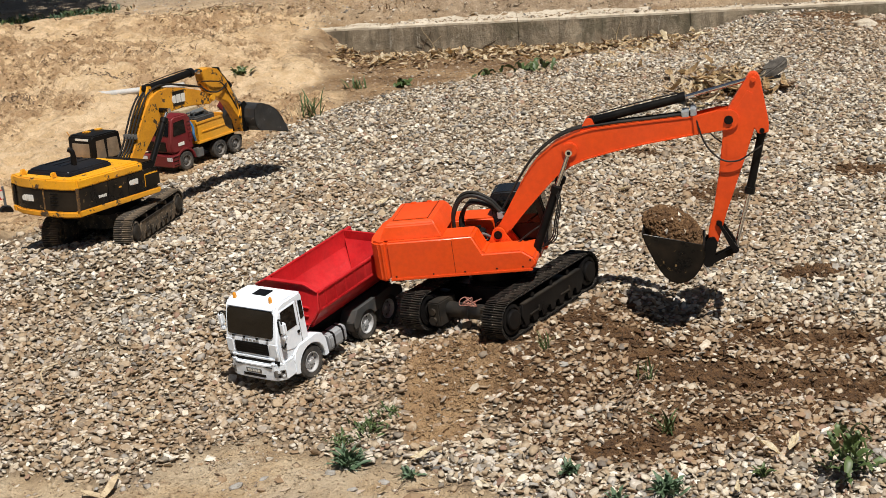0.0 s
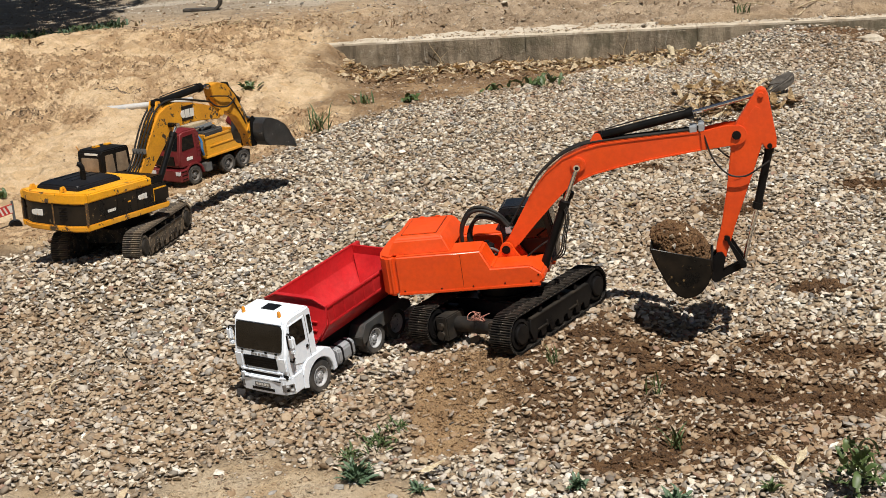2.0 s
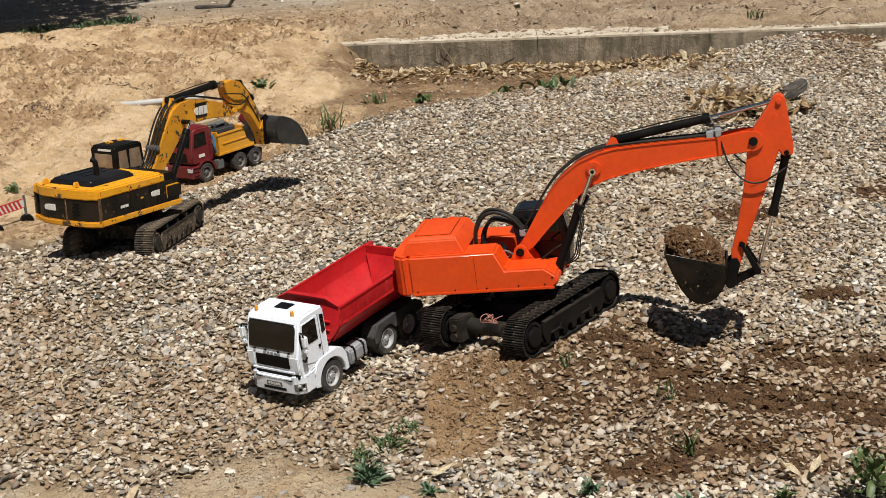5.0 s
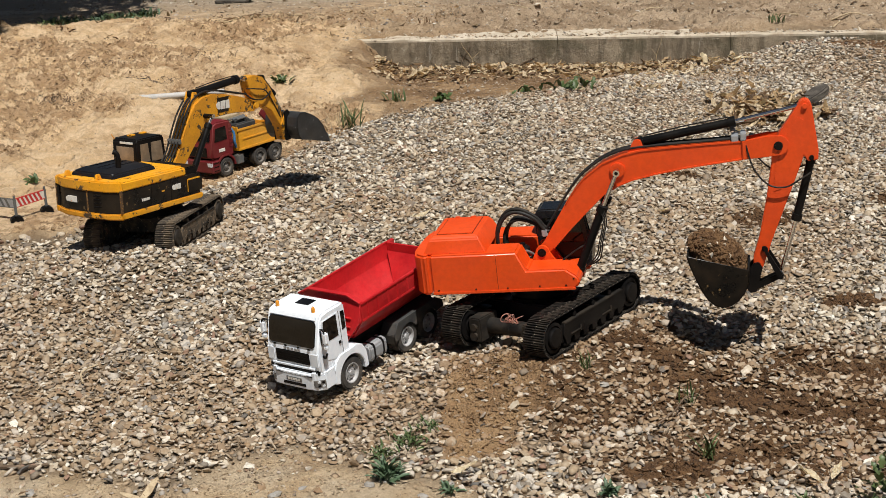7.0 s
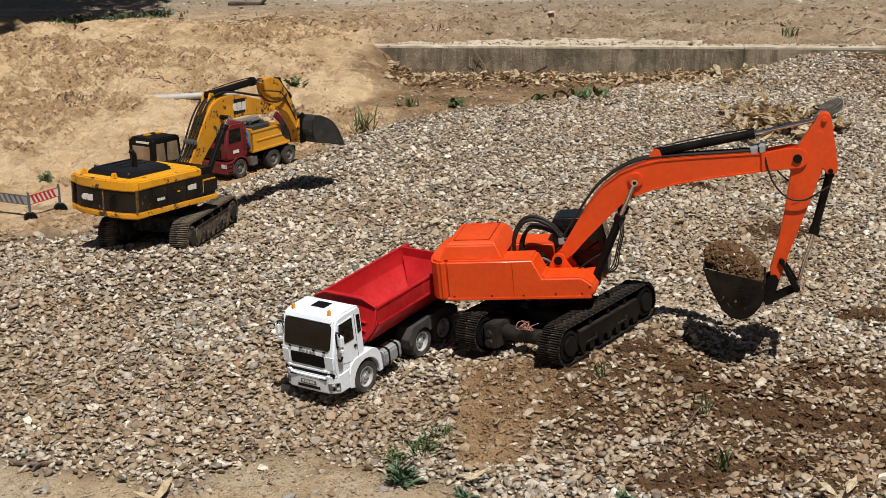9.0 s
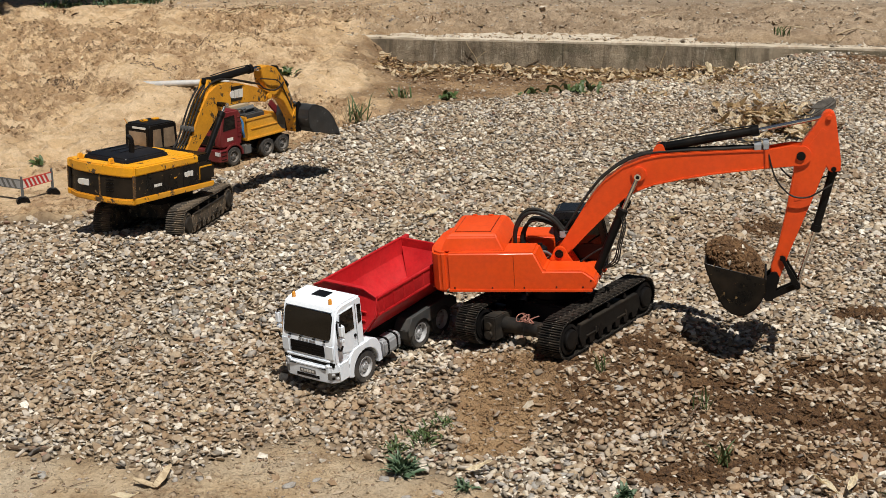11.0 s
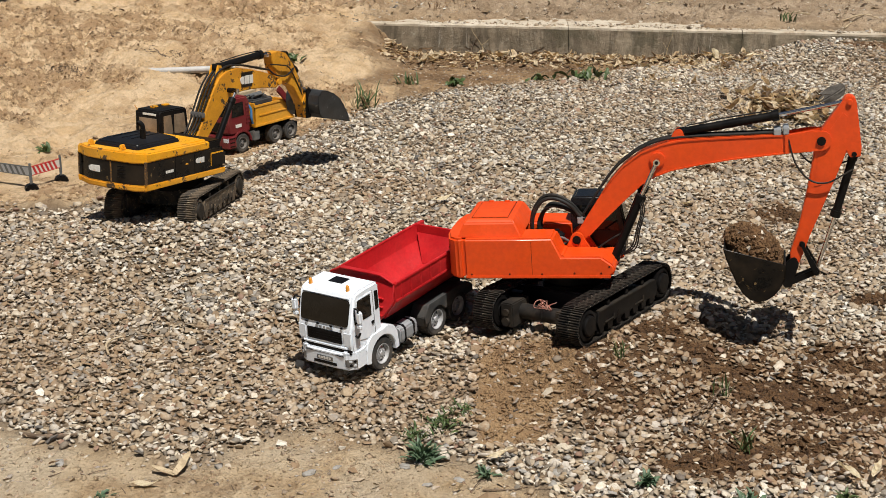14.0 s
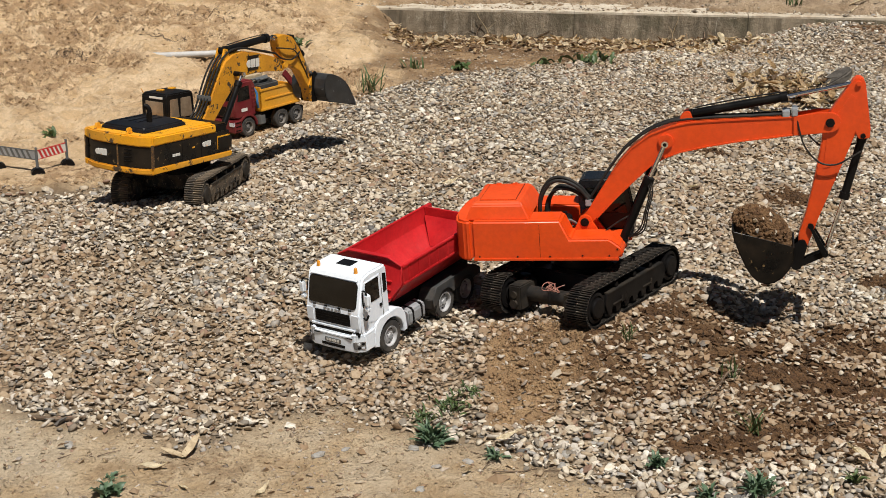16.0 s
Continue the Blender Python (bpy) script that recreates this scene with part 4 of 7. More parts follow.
def build_orange():
    t = thing("excavator", ORANGE_AT, "glossy orange model crawler excavator with a loaded bucket", "excavator")
    L, r, g, w = 0.354, 0.051, 0.125, 0.059
    undercarriage(t, L, r, g, w, STEEL, BLACK, 54)
    # drive gear between the tracks
    part("drive_motor", joined(rod((-L / 2 + 0.028, -0.07, r * 0.95), (-L / 2 + 0.028, 0.062, r * 0.95), 0.0195, 24, bev=0.002), rod((-L / 2 + 0.028, -0.012, r * 0.95), (-L / 2 + 0.028, -0.004, r * 0.95), 0.0205, 24)), DUSTBLACK, t)
    for side, wide in ((1, 0.036), (-1, 0.022)):
        y = side * (g - w / 2 - 0.004)
        gear = joined(block(-L / 2 - 0.018, -L / 2 + 0.058, min(y, y - side * wide), max(y, y - side * wide), 0.016, 0.079, 0.003),
                      rod((-L / 2 - 0.024, y - side * wide * 0.5, 0.056), (-L / 2 - 0.016, y - side * wide * 0.5, 0.056), 0.009, 14), rod((-L / 2 - 0.024, y - side * wide * 0.45, 0.032), (-L / 2 - 0.016, y - side * wide * 0.45, 0.032), 0.011, 14))
        part("gear_box", gear, DUSTBLACK, t)
    rnd = random.Random(4)
    for k in range(5):
        y = -0.035 + 0.006 * k
        part("wire", tube([(-L / 2 + 0.02, y, 0.067), (-L / 2 - 0.002, y + rnd.uniform(-0.015, 0.015), 0.074 + rnd.uniform(0, 0.01)), (-L / 2 + 0.004, y + rnd.uniform(-0.02, 0.03), 0.086 + rnd.uniform(-0.006, 0.006)),
                           (-L / 2 + 0.02, y + rnd.uniform(-0.02, 0.03), 0.088), (-L / 2 + 0.03, y + 0.012, 0.072), (-L / 2 + 0.014, y + rnd.uniform(-0.02, 0.02), 0.070)], 0.0008, 5), PINKWIRE, t, "thin pink and tan motor wire")
    up = Matrix.Rotation(radians(-64.62), 4, "Z")
    zb, zt, hw = 0.139, 0.237, 0.1216
    # right-hand house with its stepped front
    side_prof = [(-0.252, zb), (0.106, zb), (0.120, 0.150), (0.116, 0.168), (0.086, 0.190), (-0.010, 0.190), (-0.032, zt), (-0.252, zt)]
    house = part("right_house", prism(side_prof, -hw, -0.034, "y", 0.005, 3), ORANGE, t, "smooth orange engine side panel", up)
    part("panel_seam", block(-0.0842, -0.0834, -hw - 0.0004, -hw + 0.002, zb + 0.006, zt - 0.008), BLACK, house)
    part("skirt_rail", block(-0.25, 0.108, -hw - 0.002, -hw + 0.01, zb - 0.003, zb + 0.005, 0.0015), ORANGE, house)
    for x, z in ((-0.235, 0.147), (-0.14, 0.147), (-0.06, 0.147), (0.02, 0.149), (0.085, 0.149), (0.105, 0.165)):
        part("screw", rod((x, -hw - 0.0012, z), (x, -hw + 0.002, z), 0.0022, 8), BLACK, house)
    # left-hand house, behind the cab
    left = part("left_house", prism([(-0.252, zb), (0.0, zb), (0.0, zt - 0.004), (-0.252, zt)], 0.034, hw, "y", 0.005, 3), ORANGE, t, "", up)
    for x in (-0.128, -0.062):
        part("panel_seam", block(x, x + 0.0015, hw - 0.002, hw + 0.0006, zb + 0.006, zt - 0.008), BLACK, left)
        part("latch", block(x - 0.045, x - 0.037, hw - 0.001, hw + 0.0015, 0.186, 0.193, 0.001), ORANGE, left)
    part("floor_plate", block(-0.252, 0.118, -0.0335, 0.0335, zb, 0.168, 0.002), ORANGE, t, "", up)
    part("sill", block(0.0, 0.125, 0.034, hw + 0.001, zb - 0.002, zb + 0.005, 0.0015), ORANGE, t, "", up)
    # counterweight with bent back face
    cw = [(-0.2525, -hw), (-0.270, -hw), (-0.292, -hw + 0.020), (-0.302, -0.055), (-0.304, 0.0), (-0.302, 0.055), (-0.292, hw - 0.020), (-0.270, hw), (-0.2525, hw)]
    weight = part("counterweight", prism(cw, zb - 0.004, zt + 0.001, "z", 0.006, 3), ORANGE, t, "bent orange counterweight", up)
    for y in (-0.040, 0.040):
        part("slot", block(-0.3055, -0.298, y - 0.010, y + 0.010, 0.190, 0.198, 0.002), BLACK, weight, "small recessed slot")
    # raised hood with hatch
    hood = bmesh.new()
    rings = []
    for z, x0, x1, y0, y1 in ((zt - 0.002, -0.270, -0.108, -0.106, 0.096), (zt + 0.034, -0.254, -0.126, -0.098, 0.086), (zt + 0.042, -0.246, -0.134, -0.090, 0.078)):
        rings.append([hood.verts.new(p) for p in ((x0, y0, z), (x1, y0, z), (x1, y1, z), (x0, y1, z))])
    for a, b in zip(rings, rings[1:]):
        for k in range(4):
            hood.faces.new((a[k], a[(k + 1) % 4], b[(k + 1) % 4], b[k]))
    hood.faces.new(rings[-1]), hood.faces.new(rings[0][::-1])
    bmesh.ops.recalc_face_normals(hood, faces=hood.faces)
    bmesh.ops.bevel(hood, geom=hood.edges[:], offset=0.0028, segments=3, affect="EDGES", clamp_overlap=True)
    hood = part("engine_hood", hood, ORANGE, t, "raised orange engine hood", up)
    part("hatch_gap", block(-0.2355, -0.1445, -0.0775, 0.0675, zt + 0.0405, zt + 0.0425), BLACK, hood)
    for x in (-0.212, -0.170):
        part("hatch_hinge", block(x - 0.007, x + 0.007, 0.060, 0.074, zt + 0.0410, zt + 0.0455, 0.0015), ORANGE, hood)
    part("hatch", block(-0.234, -0.146, -0.076, 0.066, zt + 0.0405, zt + 0.0440, 0.001), ORANGE, hood)
    # open engine bay between the houses
    part("valve_block", joined(block(-0.100, -0.055, -0.030, 0.026, 0.170, 0.214, 0.003), rod((-0.08, -0.012, 0.21), (-0.08, -0.012, 0.226), 0.009, 14), rod((-0.066, 0.01, 0.21), (-0.066, 0.01, 0.222), 0.007, 12)), BLACK, t, "black hydraulic valve block", up)
    part("oil_filter", lathe([(0.001, 0.166), (0.016, 0.166), (0.016, 0.206), (0.018, 0.208), (0.018, 0.216), (0.012, 0.221), (0.006, 0.222), (0.006, 0.228), (0.001, 0.229)], 20, "z"), BLACK, t, "black oil filter with a cap", up @ pose(-0.034, -0.010, 0))
    part("bay_coil", tube([(-0.04, -0.028, 0.20), (-0.022, -0.034, 0.214), (-0.004, -0.026, 0.2), (-0.02, -0.016, 0.19), (-0.04, -0.024, 0.196), (-0.018, -0.032, 0.21), (0.0, -0.02, 0.195)], 0.0032, 8), GREY, t, "", up)
    for k, (y, lift, back) in enumerate(((-0.018, 0.0, 0.0), (-0.008, 0.006, -0.003), (0.004, -0.024, 0.012), (0.013, -0.02, 0.016))):
        part("hose", tube([(-0.094 + back, y, 0.200), (-0.092 + back, y, 0.262 + lift * 0.6), (-0.066 + back * 0.6, y, 0.304 + lift), (-0.032, y * 0.9, 0.308 + lift),
                           (0.004, y * 0.8, 0.288 + lift * 0.8), (0.024, y * 0.7, 0.262 + lift), (0.036, y * 0.7, 0.255)], 0.0046, 9), HOSE, t, "thick black hydraulic hose", up)
    # boom foot bracket
    for y0, y1 in ((-0.0335, -0.0235), (0.0215, 0.0315)):
        part("boom_bracket", prism([(-0.022, 0.166), (0.062, 0.166), (0.034, 0.210)] + arc(0.018, 0.208, 0.017, 10, 175, 8), y0, y1, "y", 0.0015), ORANGE, t, "", up)
    part("boom_pin", joined(rod((0.017, -0.037, 0.207), (0.017, 0.035, 0.207), 0.0105, 18, bev=0.001), rod((0.017, -0.0385, 0.207), (0.017, -0.0365, 0.207), 0.0065, 6)), BLACK, t, "", up)
    # cab
    cab_prof = [(-0.006, zb + 0.006), (0.128, zb + 0.006), (0.134, 0.205), (0.118, 0.288), (0.110, 0.298), (0.004, 0.298), (-0.006, 0.290)]
    cab = part("cab", prism(cab_prof, 0.038, hw, "y", 0.004, 3), CABBLACK, t, "gloss black driver's cab with dark windows", up)
    part("side_window", prism([(0.066, 0.215), (0.118, 0.215), (0.108, 0.276), (0.066, 0.276)], hw - 0.001, hw + 0.0012, "y", 0.0008), GLASS, cab)
    part("door_window", prism([(0.008, 0.215), (0.056, 0.215), (0.056, 0.276), (0.008, 0.276)], hw - 0.001, hw + 0.0012, "y", 0.0008), GLASS, cab)
    part("inner_window", prism([(0.012, 0.21), (0.116, 0.21), (0.106, 0.276), (0.012, 0.276)], 0.0368, 0.039, "y", 0.0008), GLASS, cab)
    part("rear_window", block(-0.0072, -0.004, 0.052, 0.108, 0.25, 0.284, 0.0008), GLASS, cab)
    part("windscreen", moved(block(-0.001, 0.0012, 0.048, 0.112, -0.03, 0.03, 0.0008), Matrix.Translation((0.127, 0, 0.247)) @ Matrix.Rotation(radians(-11), 4, "Y")), GLASS, cab)
    for x, z in ((0.0, 0.155), (0.062, 0.155), (0.124, 0.16), (0.0, 0.285), (0.062, 0.286), (0.104, 0.284)):
        part("screw", rod((x, hw - 0.001, z), (x, hw + 0.0014, z), 0.0018, 8), SILVER, cab)
    for x, z in ((0.06, 0.225), (0.06, 0.173)):
        part("hinge", block(x - 0.005, x + 0.005, hw - 0.001, hw + 0.002, z - 0.005, z + 0.005, 0.0008), BLACK, cab)
    # boom
    low = [(0.020, 0.190), (0.032, 0.196), (0.047, 0.213), (0.091, 0.259), (0.140, 0.306), (0.184, 0.346), (0.218, 0.364), (0.254, 0.377), (0.320, 0.390), (0.394, 0.401), (0.523, 0.414)]
    top = [(0.527, 0.458), (0.430, 0.456), (0.331, 0.453), (0.276, 0.450), (0.234, 0.442), (0.183, 0.423), (0.137, 0.390), (0.110, 0.361), (0.086, 0.328), (0.023, 0.232), (0.004, 0.212), (0.006, 0.198)]
    boom = part("boom", prism(low + top, -0.019, 0.019, "y", 0.002, 2), ORANGE, t, "curved orange boom", up)
    low_flange = [(p[0], p[1] - 0.0012) for p in low[2:]] + [(p[0], p[1] + 0.0025) for p in low[2:][::-1]]
    part("boom_edge", prism(low_flange, -0.0212, 0.0212, "y"), ORANGE, boom)
    part("boom_edge", prism([(p[0], p[1] + 0.0012) for p in top[:-3]] + [(p[0], p[1] - 0.0025) for p in top[:-3][::-1]], -0.0212, 0.0212, "y"), ORANGE, boom)
    nose = [(0.520, 0.413), (0.590, 0.418)] + arc(0.604, 0.443, 0.0245, -95, 75, 9) + [(0.580, 0.468), (0.520, 0.459)]
    for y0, y1 in ((-0.0245, -0.0175), (0.0175, 0.0245)):
        part("boom_nose", prism(nose, y0, y1, "y", 0.0012), ORANGE, boom)
    part("nose_pin", joined(rod((0.604, -0.029, 0.443), (0.604, 0.029, 0.443), 0.0105, 18, bev=0.001), rod((0.596, -0.0305, 0.443), (0.596, -0.028, 0.443), 0.003, 6)), BLACK, boom)
    for y in (-0.0215, 0.0215):
        part("ram_boss", rod((0.220, y - 0.004, 0.405), (0.220, y + 0.004, 0.405), 0.0185, 28, bev=0.0015), ORANGE, boom)
    part("ram_pin", rod((0.220, -0.056, 0.405), (0.220, 0.056, 0.405), 0.0055, 14, bev=0.001), BLACK, boom)
    for y0, y1 in ((-0.014, -0.009), (0.009, 0.014)):
        part("ram_lug", prism([(0.245, 0.444), (0.292, 0.450), (0.284, 0.462)] + arc(0.272, 0.466, 0.011, 0, 160, 6), y0, y1, "y", 0.001), ORANGE, boom)
    for y in (-0.046, 0.046):
        ram(t, up, (0.108, 0.158), (0.181, 0.322), (0.220, 0.405), y, 0.0105, BLACK, "boom_ram")
    ram(t, up, (0.272, 0.466), (0.506, 0.503), (0.668, 0.533), 0.0, 0.0105, BLACK, "stick_ram")
    # pipes and hoses on the boom
    for k, y in enumerate((-0.0135, -0.0045, 0.0045, 0.0135)):
        part("boom_hose", tube([(0.030, y, 0.262), (0.078, y, 0.333), (0.108, y, 0.373), (0.137, y, 0.402), (0.183, y, 0.4335), (0.234, y, 0.452), (0.30, y, 0.4585), (0.43, y, 0.4615), (0.515, y, 0.464)], 0.0028, 7), HOSE, t, "", up)
    part("hose_clamp", joined(block(0.495, 0.512, -0.021, 0.021, 0.457, 0.472, 0.0015), block(0.516, 0.530, -0.024, 0.024, 0.459, 0.477, 0.002)), SILVER, t, "grey metal hose clamp", up)
    part("hose_clamp", block(0.018, 0.034, -0.018, 0.018, 0.243, 0.262, 0.002), SILVER, t, "grey metal hose clamp", up)
    part("elbow_hose", tube([(0.528, -0.020, 0.462), (0.533, -0.026, 0.430), (0.548, -0.030, 0.385), (0.580, -0.031, 0.349), (0.618, -0.030, 0.343), (0.652, -0.028, 0.360), (0.676, -0.020, 0.372)], 0.0022, 7), HOSE, t, "", up)
    part("elbow_hose", tube([(0.528, 0.020, 0.462), (0.545, 0.024, 0.420), (0.578, 0.026, 0.380), (0.618, 0.026, 0.362), (0.655, 0.024, 0.378), (0.676, 0.014, 0.385)], 0.0022, 7), HOSE, t, "", up)
    for k in range(3):
        part("ram_hose", tube([(0.176 + 0.004 * k, -0.056, 0.315), (0.180 + 0.004 * k, -0.060, 0.286), (0.168 + 0.004 * k, -0.062, 0.240), (0.156 + 0.004 * k, -0.058, 0.200 - 0.004 * k), (0.128, -0.05, 0.172)], 0.0018, 6), HOSE, t, "", up)
    part("ram_hose", tube([(0.105, -0.058, 0.158), (0.085, -0.06, 0.163), (0.060, -0.05, 0.178), (0.10, -0.045, 0.21), (0.135, -0.04, 0.228)], 0.0022, 6), HOSE, t, "", up)
    # stick
    stick = [(0.658, 0.544), (0.668, 0.548), (0.679, 0.543), (0.684, 0.530), (0.696, 0.424), (0.694, 0.401), (0.669, 0.400), (0.662, 0.414), (0.638, 0.353), (0.608, 0.280), (0.579, 0.209),
             (0.558, 0.150), (0.552, 0.136), (0.540, 0.133), (0.532, 0.142), (0.532, 0.165), (0.550, 0.222), (0.570, 0.310), (0.586, 0.400), (0.588, 0.440), (0.606, 0.470)]
    arm = part("stick", prism(stick, -0.0165, 0.0165, "y", 0.002, 2), ORANGE, t, "orange dipper stick", up)
    part("stick_plate", prism([(0.612, 0.452), (0.652, 0.508), (0.664, 0.500), (0.660, 0.462), (0.640, 0.412), (0.606, 0.335), (0.588, 0.330), (0.596, 0.40), (0.600, 0.44)], -0.0178, 0.0178, "y", 0.0006), ORANGE, arm)
    for p, rr, mat in (((0.668, 0.533), 0.0065, ORANGE), ((0.541, 0.146), 0.008, BLACK), ((0.559, 0.187), 0.006, BLACK), ((0.679, 0.408), 0.006, BLACK)):
        part("pin", rod((p[0], -0.0225, p[1]), (p[0], 0.0225, p[1]), rr, 14, bev=0.001), mat, arm)
    ram(t, up, (0.679, 0.404), (0.637, 0.252), (0.594, 0.117), 0.0, 0.0098, BLACK, "bucket_ram")
    for y in (-0.0235, 0.0205):
        link = prism([(0.5535, 0.1945)] + arc(0.559, 0.187, 0.009, 120, -30, 5) + arc(0.594, 0.117, 0.008, 20, -140, 5), y - 0.0015, y + 0.0035, "y", 0.0008)
        part("tipping_link", link, BLACK, t, "", up)
    for y in (-0.013, 0.009):
        link = prism(arc(0.594, 0.117, 0.008, 80, -60, 5) + arc(0.528, 0.086, 0.008, -90, -240, 5), y, y + 0.004, "y", 0.0008)
        part("push_link", link, BLACK, t, "", up)
    part("link_pin", rod((0.594, -0.026, 0.117), (0.594, 0.026, 0.117), 0.0055, 12, bev=0.001), BLACK, t, "", up)
    # bucket
    scoop = [(0.374, 0.190), (0.381, 0.163), (0.391, 0.135), (0.407, 0.097), (0.420, 0.075), (0.436, 0.060), (0.455, 0.054), (0.475, 0.058), (0.492, 0.069), (0.508, 0.088), (0.520, 0.112), (0.522, 0.148)]
    bucket = part("bucket", bucket_shell(scoop, 0.062, 0.004), SCRATCHED, t, "black steel digging bucket with scuffs", up)
    for y0, y1 in ((-0.0245, -0.0185), (0.0185, 0.0245)):
        part("bucket_ear", prism([(0.512, 0.090), (0.520, 0.078), (0.536, 0.080), (0.553, 0.140), (0.546, 0.154), (0.534, 0.154), (0.520, 0.140)], y0, y1, "y", 0.001), BLACK, bucket)
    # load of earth
    bm = bmesh.new()
    bmesh.ops.create_icosphere(bm, subdivisions=5, radius=1)
    for v in bm.verts:
        k = 1 + 0.09 * noise.fractal(v.co * 2.2, 1.0, 2.1, 5) + 0.07 * abs(noise.noise(v.co * 9)) + 0.07 * noise.noise(v.co * 19) + 0.06 * noise.noise(v.co * 36)
        v.co = Vector((0.445 + v.co.x * 0.068 * k, v.co.y * 0.057 * k, 0.162 - 0.30 * v.co.x * 0.066 + v.co.z * (0.066 * k if v.co.z > 0 else 0.045)))
    rnd = random.Random(8)
    for _ in range(1300):
        a, q = rnd.uniform(0, 2 * math.pi), math.sqrt(rnd.random())
        s = 0.0018 + 0.0052 * rnd.random() ** 2.2
        x, y = 0.443 + 0.069 * q * math.cos(a), 0.058 * q * math.sin(a)
        z = 0.162 - 0.30 * (x - 0.445) + 0.064 * math.sqrt(max(0.0, 1 - q * q * 0.96)) + rnd.uniform(-0.001, 0.005)
        made = bmesh.ops.create_icosphere(bm, subdivisions=1, radius=s, matrix=pose(x, y, z, rnd.uniform(0, 90), rnd.uniform(0, 90), 0))
        for v in made["verts"]:
            v.co += Vector((rnd.uniform(-1, 1), rnd.uniform(-1, 1), rnd.uniform(-1, 1))) * s * 0.42
        if rnd.random() < 0.07:
            for f in {f for v in made["verts"] for f in v.link_faces}:
                f.material_index = 1
    lone("earth_load", bm, LOAD, ORANGE_AT @ up, "heap of crumbly brown earth filling the excavator bucket", "earth", sharp=22).data.materials.append(PEBBLE)
    return t


build_orange()


def badge(parent, at, axis, lo, hi):
    """A maker's badge as three plain pale shapes and a small yellow wedge."""
    left = arc(-0.0135, 0, 0.0085, 60, 300, 8)
    middle = [(-0.0075, -0.009), (-0.0075, 0.009), (0.0065, 0.009), (0.0065, -0.009)]
    right = [(0.0085, -0.009), (0.0085, 0.009), (0.0205, 0.009), (0.0205, -0.009)]
    for shape in (left, middle, right):
        part("marking", prism([at(*p) for p in shape], lo, hi, axis), BRIGHT, parent)
    part("marking", prism([at(-0.0035, -0.009), at(0.0, -0.003), at(0.0035, -0.009)], lo, hi, axis), YELLOW, parent)


